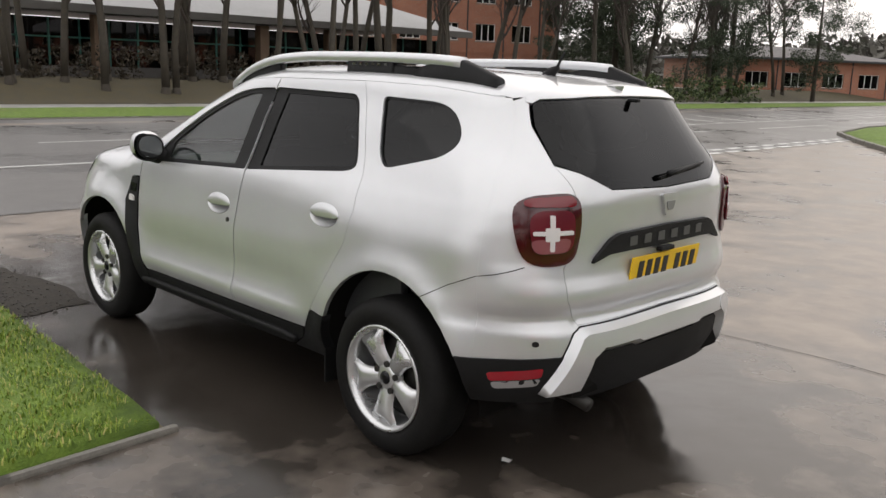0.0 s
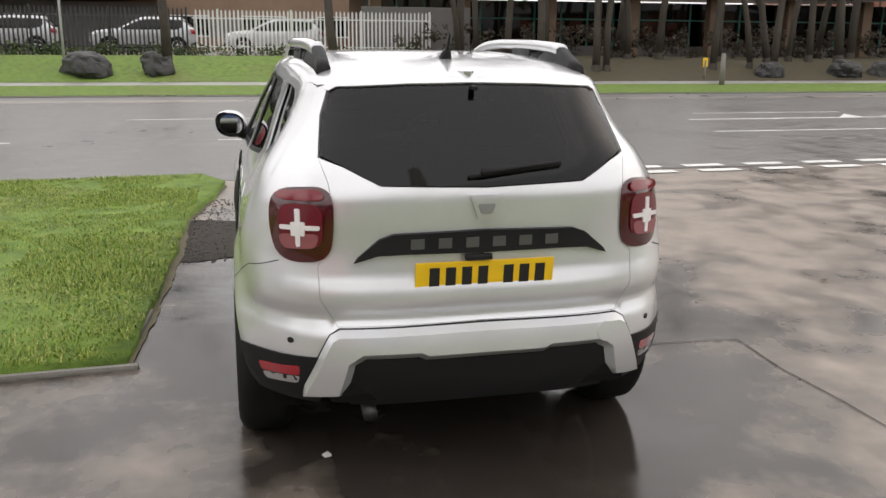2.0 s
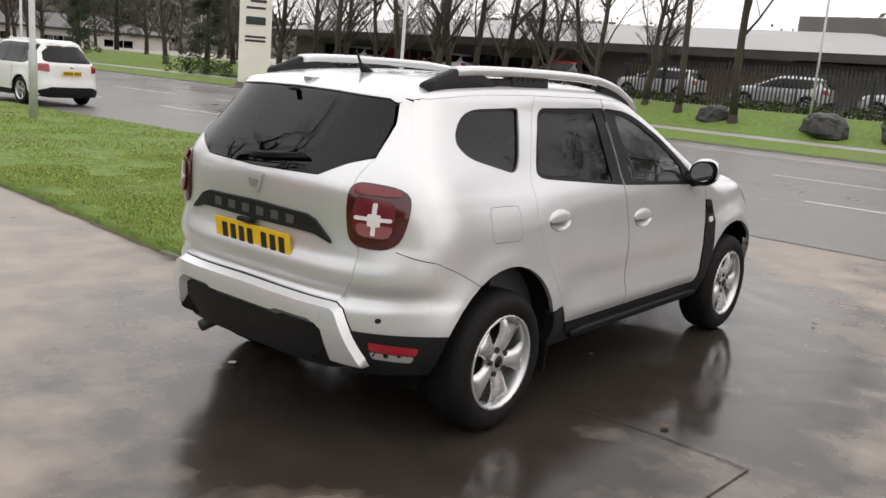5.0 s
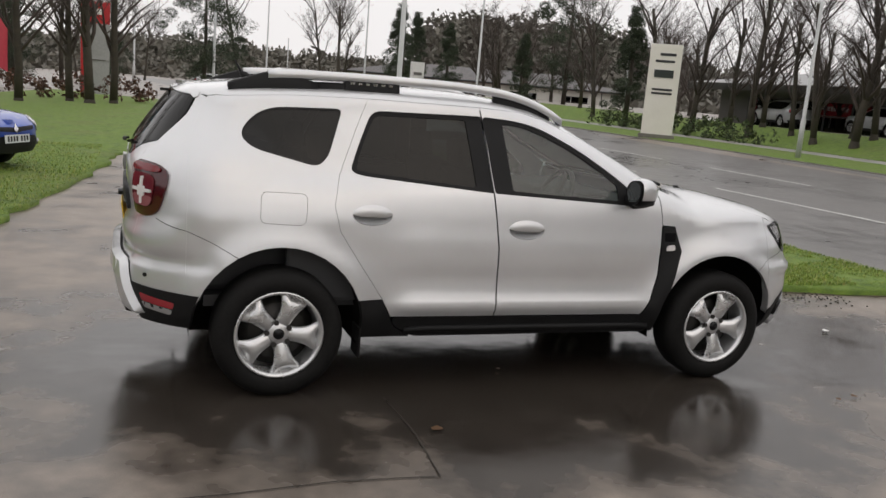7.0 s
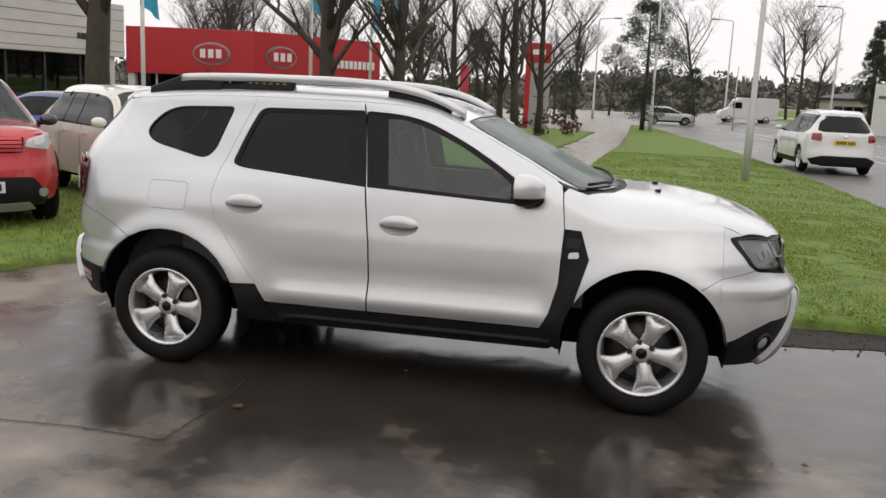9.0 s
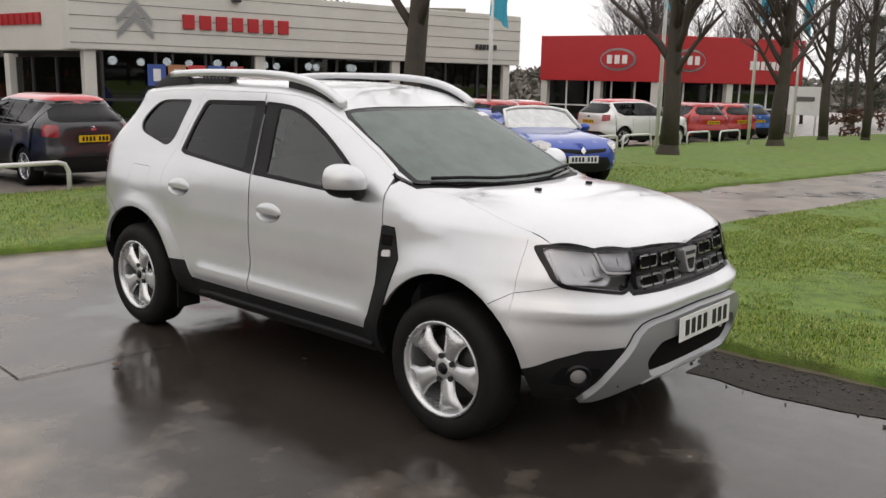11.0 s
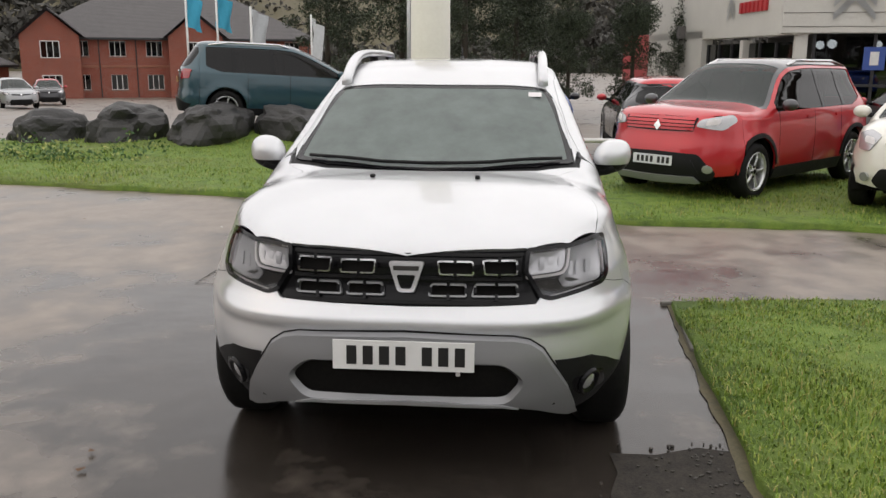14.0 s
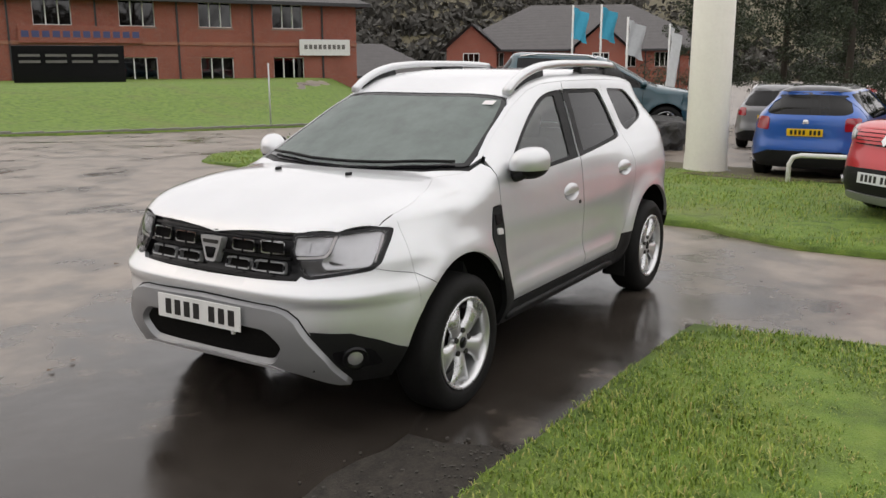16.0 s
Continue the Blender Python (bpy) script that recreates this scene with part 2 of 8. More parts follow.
def sheet(bm, xs, ys, dz=0.0, keep=None):
    X, Y = np.meshgrid(xs, ys, indexing="ij")
    Z = H(X, Y) + dz
    vs = [[bm.verts.new((X[i, j], Y[i, j], Z[i, j])) for j in range(len(ys))] for i in range(len(xs))]
    for i in range(len(xs) - 1):
        for j in range(len(ys) - 1):
            if keep is None or keep(0.5 * (xs[i] + xs[i + 1]), 0.5 * (ys[j] + ys[j + 1])):
                bm.faces.new((vs[i][j], vs[i + 1][j], vs[i + 1][j + 1], vs[i][j + 1]))
    bmesh.ops.delete(bm, geom=[v for v in bm.verts if not v.link_faces], context="VERTS")


def inside(poly, x, y):
    r = False
    n = len(poly)
    for i in range(n):
        x1, y1 = poly[i]
        x2, y2 = poly[(i + 1) % n]
        if (y1 > y) != (y2 > y) and x < (x2 - x1) * (y - y1) / (y2 - y1) + x1:
            r = not r
    return r


from mathutils.geometry import delaunay_2d_cdt


def ragged(poly, step=0.25, amp=0.05, seed=0.0, closed=True):
    """The outline cut into short steps and frayed by a little noise."""
    out = []
    n = len(poly)
    for i in range(n if closed else n - 1):
        a, b = Vector(poly[i]), Vector(poly[(i + 1) % n])
        k = max(1, int((b - a).length / step))
        nrm = Vector((-(b - a).y, (b - a).x)).normalized()
        for j in range(k):
            p = a.lerp(b, j / k)
            out.append(tuple(p + nrm * amp * (noise.noise((p.x * 1.9, p.y * 1.9, seed)) + 0.6 * noise.noise((p.x * 7, p.y * 7, seed + 5)))))
    return out


def patch(poly, dz, step, lip=0.0, lift=None):
    """A patch of ground over an outline, following the terrain dz above it, with an edge that drops by lip."""
    bm = bmesh.new()
    n = len(poly)
    pts = [Vector(p) for p in poly]
    xs, ys = [p[0] for p in poly], [p[1] for p in poly]
    gx, gy = np.arange(min(xs), max(xs), step), np.arange(min(ys), max(ys), step)
    for i, x in enumerate(gx):
        for y in gy:
            yy = y + (0.5 * step if i % 2 else 0)
            if inside(poly, x, yy):
                pts.append(Vector((x, yy)))
    res = delaunay_2d_cdt(pts, [(i, (i + 1) % n) for i in range(n)], [], 0, 1e-5)
    vs = []
    for v in res[0]:
        z = h(v.x, v.y) + dz + (lift(v.x, v.y) if lift else 0)
        vs.append(bm.verts.new((v.x, v.y, z)))
    for f in res[2]:
        cx, cy = sum(res[0][i].x for i in f) / 3, sum(res[0][i].y for i in f) / 3
        if inside(poly, cx, cy):
            bm.faces.new([vs[i] for i in f])
    if lip:
        es = [e for e in bm.edges if len(e.link_faces) == 1]
        r = bmesh.ops.extrude_edge_only(bm, edges=es)
        bmesh.ops.translate(bm, vec=(0, 0, -lip), verts=[g for g in r["geom"] if isinstance(g, bmesh.types.BMVert)])
    bmesh.ops.delete(bm, geom=[v for v in bm.verts if not v.link_faces], context="VERTS")
    return bm


far = [-900, -500, -250, -150]
gx = far + list(np.arange(-100, -30, 5.0)) + list(np.arange(-30, 32, 1.0)) + list(np.arange(32, 100, 6.0)) + [150, 250, 500, 900]
gy = far + list(np.arange(-100, -30, 5.0)) + list(np.arange(-30, 50, 1.0)) + list(np.arange(50, 100, 5.0)) + [150, 250, 500, 900]
bm = bmesh.new()
sheet(bm, gx, gy)
obj("ground", bm, M_APRON, None, True, "wet patchy asphalt apron with puddles and stains, painted darker round the car", "ground", kind="structure")


def road_strip(name, x0, x1, y0, y1, dz, mat, label, cat, step=1.0):
    b = bmesh.new()
    ys = np.arange(y0, y1 + 0.01, step)
    xs = np.linspace(x0, x1, max(2, int((x1 - x0) / 0.7) + 1))
    prev = None
    for y in ys:
        sx = float(road_shift(y))
        row = [b.verts.new((x + sx, y, h(x + sx, y) + dz)) for x in xs]
        if prev:
            for i in range(len(xs) - 1):
                b.faces.new((prev[i], prev[i + 1], row[i + 1], row[i]))
        prev = row
    return obj(name, b, mat, None, True, label, cat, kind="structure")


road_strip("road", 5.6, 20.05, -140, 110, 0.006, M_ROAD, "wet grey asphalt main road with white markings", "road", 2.0)
# grass verge beside the parked car
VERGE = [(-0.52, 1.48), (0.4, 1.42), (2.0, 1.36), (3.2, 1.36), (4.4, 1.15), (5.2, 1.05), (5.75, 1.3), (5.7, 3.0), (5.55, 8), (5.6, 15),
         (5.5, 26), (5.0, 40), (3.4, 60), (2.0, 64), (1.6, 46), (1.2, 30), (0.5, 17), (0.25, 11.3), (-0.15, 7.6), (-0.42, 4.9), (-0.6, 2.9)]
def verge_lift(x, y):
    return 0.03 * noise.noise((x * 0.8, y * 0.8, 3)) + 0.03
obj("grass_verge", patch(ragged(VERGE, 0.3, 0.05), 0.03, 0.55, 0.09, verge_lift), M_TURF, None, True,
    "bright green mown grass verge beside the parked car", "grass", kind="structure")
# lawn with the display cars
LAWN = [(-3.9, 0.6), (-3.4, 1.6), (-3.3, 3.4), (-2.7, 7), (-2.1, 12), (-1.4, 18), (-0.7, 30), (-0.3, 46), (-6, 50), (-9.5, 36), (-9.8, 26), (-9.5, 16),
        (-8.9, 10), (-8.7, 5), (-8.8, 1.5), (-9.8, -2.0), (-12.0, -2.6), (-17, -3.5), (-17, -9.6), (-11.4, -10.6), (-8.6, -9.8), (-6.6, -9.2), (-5.7, -8.6), (-5.4, -6.5), (-5.0, -4.5), (-4.5, -2.0)]
obj("lawn", patch(ragged(LAWN, 0.35, 0.12, 9), 0.02, 0.6, 0.08, verge_lift), M_TURF, None, True,
    "muddy green lawn under the display cars", "grass", kind="structure")
# far side of the road
road_strip("far_verge", 20.05, 23.0, -140, 110, 0.03, M_TURF, "strip of green grass behind the far kerb", "grass", 2.0)
road_strip("far_footpath", 23.0, 24.6, -140, 110, 0.02, M_PATH, "wet footpath across the road", "footpath", 2.0)
M_LITTER = worn("leaf_litter", (0.03, 0.025, 0.012), (0.085, 0.068, 0.03), 2.5, (0.8, 0.95), fine=25, bump_s=0.8)
road_strip("far_bank", 24.6, 29.5, -4, 110, 0.03, M_TURF, "rising grass bank across the road", "grass", 2.0)
road_strip("litter_bank", 24.6, 33.0, -140, -4, 0.03, M_LITTER, "brown leaf-strewn bank under the bare trees", "bank", 2.0)
BANK = [(-3, -17.8), (-7, -17.5), (-12, -17.1), (-18, -16.8), (-24.2, -18.1), (-29, -21.6), (-38, -27.5), (-46, -60), (4, -60), (4, -22), (1, -19)]
obj("grass_bank", patch(BANK, 0.05, 1.5, 0.15), M_TURF, None, True, "sloping grass bank before the brick offices", "grass", kind="structure")

# ---- vehicle bodies ----
def pchip(xs, ys):
    """A smooth curve through the points that never overshoots."""
    xs, ys = np.array(xs, float), np.array(ys, float)
    hh, d = np.diff(xs), np.diff(ys) / np.diff(xs)
    m = np.zeros(len(xs))
    for i in range(1, len(xs) - 1):
        if d[i - 1] * d[i] > 0:
            w1, w2 = 2 * hh[i] + hh[i - 1], hh[i] + 2 * hh[i - 1]
            m[i] = (w1 + w2) / (w1 / d[i - 1] + w2 / d[i])
    m[0], m[-1] = d[0], d[-1]

    def f(x):
        x = np.asarray(x, float)
        i = np.clip(np.searchsorted(xs, x) - 1, 0, len(xs) - 2)
        t = np.clip((x - xs[i]) / hh[i], -0.3, 1.3)
        a = ys[i] * (2 * t ** 3 - 3 * t ** 2 + 1) + m[i] * hh[i] * (t ** 3 - 2 * t ** 2 + t)
        return a + ys[i + 1] * (-2 * t ** 3 + 3 * t ** 2) + m[i + 1] * hh[i] * (t ** 3 - t ** 2)
    return f


class Body:
    """One closed car skin: half-width over side position and height, rounded off towards nose, tail and top."""

    def __init__(s, top, rear, front, width, flare, lr, lf, lt, q=4.0, tail=0.09, tp=None):
        s.top, s.rear, s.front, s.width, s.flare = pchip(*top), pchip(*rear), pchip(*front), pchip(*width), flare
        s.lr, s.lf = [pchip(*v) if isinstance(v, tuple) else (lambda z, v=v: v) for v in (lr, lf)]
        s.lt, s.q, s.tail = pchip(*lt), q, tail
        s.tp = pchip(*tp) if tp else (lambda x: 2.2)
        s.x0, s.x1 = min(rear[1]), max(front[1])

    def w(s, x, z):
        return s.width(z) * (1 - s.tail * sstep(-0.2, -1.8, x) * sstep(1.0, 1.25, z)) + s.flare(x, z)

    def e(s, x, z):
        ur = np.clip(1 - (x - s.rear(z)) / s.lr(z), 0, 1.5)
        uf = np.clip(1 - (s.front(z) - x) / s.lf(z), 0, 1.5)
        ut = np.clip(1 - (s.top(x) - z) / s.lt(x), 0, 1.5)
        return ((ur ** 2) ** 4 + (uf ** 2) ** 4 + (ut ** s.tp(x)) ** 4) ** 0.25

    def Y(s, x, z):
        return s.w(x, z) * np.clip(1 - s.e(x, z), 0, 1) ** (1 / s.q)

    def G(s, x, y, z):
        return 1 - s.e(x, z) - (np.abs(y) / s.w(x, z)) ** s.q

    def normal(s, P):
        x, y, z = P.T
        d = 2e-3
        g = np.stack([s.G(x + d, y, z) - s.G(x - d, y, z), s.G(x, y + d, z) - s.G(x, y - d, z), s.G(x, y, z + d) - s.G(x, y, z - d)], 1)
        return -g / np.maximum(np.linalg.norm(g, axis=1, keepdims=True), 1e-9)

    def side(s, uv, sign):
        return np.stack([uv[:, 0], sign * s.Y(uv[:, 0], uv[:, 1]), uv[:, 1]], 1)

    def end(s, uv, rear):
        y, z = np.abs(uv[:, 0]), uv[:, 1]
        a = s.rear(z) if rear else s.front(z)
        b = np.full_like(a, -0.7 if rear else 0.75)
        # first place inwards from the end where the skin is wide enough
        f = np.linspace(0, 1, 90)
        xs = a[:, None] + (b - a)[:, None] * f[None, :]
        Ys = s.Y(xs, np.repeat(z[:, None], 90, 1))
        ok = Ys >= y[:, None]
        k = np.where(ok.any(1), ok.argmax(1), Ys.argmax(1))
        i = np.arange(len(a))
        a, b = xs[i, np.maximum(k - 1, 0)], xs[i, k]
        for _ in range(16):
            m = (a + b) / 2
            ins = s.Y(m, z) >= y
            a, b = np.where(ins, a, m), np.where(ins, m, b)
        return np.stack([b, uv[:, 0], z], 1)

    def over(s, uv):
        x, y = uv[:, 0], np.maximum(np.abs(uv[:, 1]), 0.03)
        a = s.top(x)
        b = a - s.lt(x) - 0.06
        for _ in range(40):
            m = (a + b) / 2
            ins = s.Y(x, m) >= y
            a, b = np.where(ins, a, m), np.where(ins, m, b)
        return np.stack([x, uv[:, 1], b], 1)

    def project(s, uv, how):
        uv = np.asarray(uv, float)
        return {"L": lambda: s.side(uv, 1), "R": lambda: s.side(uv, -1), "rear": lambda: s.end(uv, True),
                "front": lambda: s.end(uv, False), "top": lambda: s.over(uv)}[how]()


def rounded(poly, r, n=5):
    """The polygon with its corners rounded by up to r (one number, or one for each corner)."""
    out, k = [], len(poly)
    for i in range(k):
        p, a, b = Vector(poly[i]), Vector(poly[i - 1]), Vector(poly[(i + 1) % k])
        ri = r[i] if isinstance(r, (list, tuple)) else r
        if ri <= 0:
            out.append(tuple(p))
            continue
        da, db = a - p, b - p
        ta, tb = p + da.normalized() * min(ri, da.length * 0.48), p + db.normalized() * min(ri, db.length * 0.48)
        for j in range(n + 1):
            t = j / n
            out.append(tuple(ta * (1 - t) ** 2 + p * 2 * t * (1 - t) + tb * t * t))
    return out


def dense(poly, step):
    out = []
    for i in range(len(poly)):
        a, b = Vector(poly[i]), Vector(poly[(i + 1) % len(poly)])
        k = max(1, math.ceil((b - a).length / step))
        out += [tuple(a.lerp(b, j / k)) for j in range(k)]
    return out


def area2(poly):
    return sum(poly[i][0] * poly[(i + 1) % len(poly)][1] - poly[(i + 1) % len(poly)][0] * poly[i][1] for i in range(len(poly)))


def shrink(poly, d):
    """The outline moved inwards by d."""
    s = 1 if area2(poly) > 0 else -1
    out, n = [], len(poly)
    for i in range(n):
        p, a, b = Vector(poly[i]), Vector(poly[i - 1]), Vector(poly[(i + 1) % n])
        t = ((p - a).normalized() + (b - p).normalized())
        t = t.normalized() if t.length > 1e-6 else (b - a).normalized()
        out.append(tuple(p + Vector((-t.y, t.x)) * d * s))
    return out


def mirror_poly(half):
    """A closed outline from its half at positive first coordinate, listed bottom to top or front to back."""
    return list(half) + [(-a, b) for a, b in reversed(half) if abs(a) > 1e-6]


def inside_np(poly, P):
    r = np.zeros(len(P), bool)
    n = len(poly)
    for i in range(n):
        x1, y1 = poly[i]
        x2, y2 = poly[(i + 1) % n]
        if y1 == y2:
            continue
        c = ((y1 > P[:, 1]) != (y2 > P[:, 1])) & (P[:, 0] < (x2 - x1) * (P[:, 1] - y1) / (y2 - y1) + x1)
        r ^= c
    return r


def panel(name, body, how, outline, mat, parent, step=0.04, holes=(), inset=0.002, off=0.0, depth=0.02, label="", crown=0.0, bev=0.0):
    """A sheet of the body skin within an outline given in the plane of view `how`, with its edges turned in or chamfered by bev."""
    outer = dense(shrink(outline, inset + bev), step)
    loops = [outer] + [dense(shrink(hh, -inset - bev), step) for hh in holes]
    pts, edges = [], []
    for lp in loops:
        o = len(pts)
        pts += [Vector(p) for p in lp]
        edges += [(o + i, o + (i + 1) % len(lp)) for i in range(len(lp))]
    A = np.array(outer)
    lo, hi = A.min(0), A.max(0)
    g = np.array([(x + (0.5 * step if j % 2 else 0), y) for j, y in enumerate(np.arange(lo[1] + step * 0.5, hi[1], step * 0.87)) for x in np.arange(lo[0], hi[0], step)])
    if len(g):
        ok = inside_np(shrink(outer, step * 0.35), g)
        for lp in loops[1:]:
            ok &= ~inside_np(shrink(lp, -step * 0.35), g)
        pts += [Vector(p) for p in g[ok]]
    res = delaunay_2d_cdt(pts, edges, [], 0, 1e-6)
    uv = np.array([(v.x, v.y) for v in res[0]])
    tri = np.array([f for f in res[2] if len(f) == 3])
    c = uv[tri].mean(1)
    ok = inside_np(outer, c)
    for lp in loops[1:]:
        ok &= ~inside_np(lp, c)
    tri = tri[ok]
    P = body.project(uv, how)
    N = body.normal(P)
    P = P + N * off
    if crown:
        d2 = np.min(np.linalg.norm(uv[:, None, :] - np.array(outer)[None, :, :], axis=2), 1)
        P = P + N * (crown * (1 - np.exp(-d2 / 0.03)))[:, None]
    gn = np.cross(P[tri[:, 1]] - P[tri[:, 0]], P[tri[:, 2]] - P[tri[:, 0]])
    flip = (gn * N[tri[:, 0]]).sum(1) < 0
    tri[flip] = tri[flip][:, ::-1]
    used = np.unique(tri)
    remap = -np.ones(len(P), int)
    remap[used] = np.arange(len(used))
    verts, norms = [tuple(p) for p in P[used]], [tuple(n) for n in N[used]]
    faces = [tuple(remap[t]) for t in tri]
    if depth:
        cnt = {}
        for t in tri:
            for a, b in ((t[0], t[1]), (t[1], t[2]), (t[2], t[0])):
                cnt[(a, b)] = cnt.get((a, b), 0) + 1
        rim = [(a, b) for (a, b) in cnt if (b, a) not in cnt]
        outs = {}
        for a, b in rim:
            o_ = np.cross(P[b] - P[a], N[a])
            o_ = o_ / max(np.linalg.norm(o_), 1e-9)
            for q in (a, b):
                outs[q] = outs.get(q, 0) + o_
        for q in outs:
            outs[q] = outs[q] / max(np.linalg.norm(outs[q]), 1e-9)
        for a, b in rim:
            o = len(verts)
            for q, k in ((a, 0), (b, 0), (b, 1), (a, 1)):
                verts.append(tuple(P[q] + k * (outs[q] * bev - N[q] * depth)))
                nn = outs[q] * depth + N[q] * bev
                norms.append(tuple(nn / np.linalg.norm(nn)))
            faces.append((o + 1, o, o + 3, o + 2))
    me = bpy.data.meshes.new(name)
    me.from_pydata(verts, [], faces)
    me.polygons.foreach_set("use_smooth", [True] * len(me.polygons))
    if not crown:
        me.normals_split_custom_set_from_vertices(norms)
    me.materials.append(mat)
    ob = new(name, me)
    ob.parent = parent
    return tagged(ob, label)


def arc(cx, cz, r, a0, a1, n=14):
    return [(cx + r * math.cos(radians(a0 + (a1 - a0) * i / n)), cz + r * math.sin(radians(a0 + (a1 - a0) * i / n))) for i in range(n + 1)]


def lathe(bm, prof, seg=48, close=False):
    """A body of revolution about the y axis from (radius, y) pairs."""
    rings = [[bm.verts.new((r * math.cos(2 * math.pi * k / seg), y, r * math.sin(2 * math.pi * k / seg))) for k in range(seg)] for r, y in prof]
    rr = list(zip(rings, rings[1:])) + ([(rings[-1], rings[0])] if close else [])
    for a, b in rr:
        for k in range(seg):
            bm.faces.new((a[k], b[k], b[(k + 1) % seg], a[(k + 1) % seg]))
    return rings


M_RUBBER = worn("tyre_rubber", (0.006, 0.006, 0.006), (0.015, 0.0145, 0.014), 8, (0.55, 0.75), bump_s=0.3, spec=0.14)
M_BLACKP = worn("black_textured_plastic", (0.006, 0.006, 0.0065), (0.015, 0.015, 0.0155), 5, (0.45, 0.6), fine=400, bump_s=0.25, spec=0.2)
M_GLOSSB = plain("gloss_black", (0.006, 0.006, 0.007), 0.14)
M_GLOSSB.node_tree.nodes["Principled BSDF"].inputs["Specular IOR Level"].default_value = 0.25
M_ALLOY = worn("silver_alloy", (0.60, 0.605, 0.61), (0.70, 0.705, 0.71), 5, (0.24, 0.34), 0.8, bump_s=0.03)
M_CHROME = plain("chrome", (0.72, 0.72, 0.73), 0.12, 1.0)
M_DARKM = plain("dark_metal", (0.05, 0.048, 0.045), 0.5, 0.6)
M_UNDER = worn("underbody_black", (0.006, 0.006, 0.006), (0.014, 0.013, 0.012), 4, (0.7, 0.9), spec=0.05)
M_YPLATE = plain("yellow_plate", (0.82, 0.52, 0.01), 0.35)
M_WPLATE = plain("white_plate", (0.78, 0.78, 0.76), 0.35)
M_INK = plain("plate_ink", (0.012, 0.012, 0.012), 0.4)
M_REDL = paint("red_lens", (0.30, 0.006, 0.015), 0.0, 0.15, 1.0)
M_REDD = paint("dark_red_lens", (0.055, 0.002, 0.005), 0.0, 0.15, 0.6)
M_REDM = paint("mid_red_lens", (0.17, 0.004, 0.010), 0.0, 0.15, 0.6)
M_SATIN = plain("satin_chrome", (0.62, 0.62, 0.63), 0.35, 0.7)
M_CLEARL = plain("clear_lens_white", (0.75, 0.72, 0.72), 0.2)
M_GREENTINT = glass("green_tinted_glass", (0.60, 0.74, 0.67), 0.02, 0.02)
M_PRIVACY = glass("privacy_glass", (0.05, 0.055, 0.06), 0.02, 0.0, 1.42)
# strong pale layer stands in for the sky mirrored in the screen
M_SCREEN = glass("windscreen_glass", (0.60, 0.68, 0.64), 0.02, 0.62, 1.45, (0.25, 0.29, 0.275))
M_SCREEN2 = glass("parked_car_windscreen", (0.35, 0.40, 0.38), 0.02, 0.4, 1.5, (0.11, 0.125, 0.12))
M_CABIN = worn("cabin_fabric", (0.02, 0.021, 0.023), (0.045, 0.046, 0.05), 10, (0.7, 0.9), bump_s=0.3)
M_CABINP = worn("cabin_plastic", (0.03, 0.031, 0.033), (0.05, 0.051, 0.054), 6, (0.5, 0.65), fine=300)


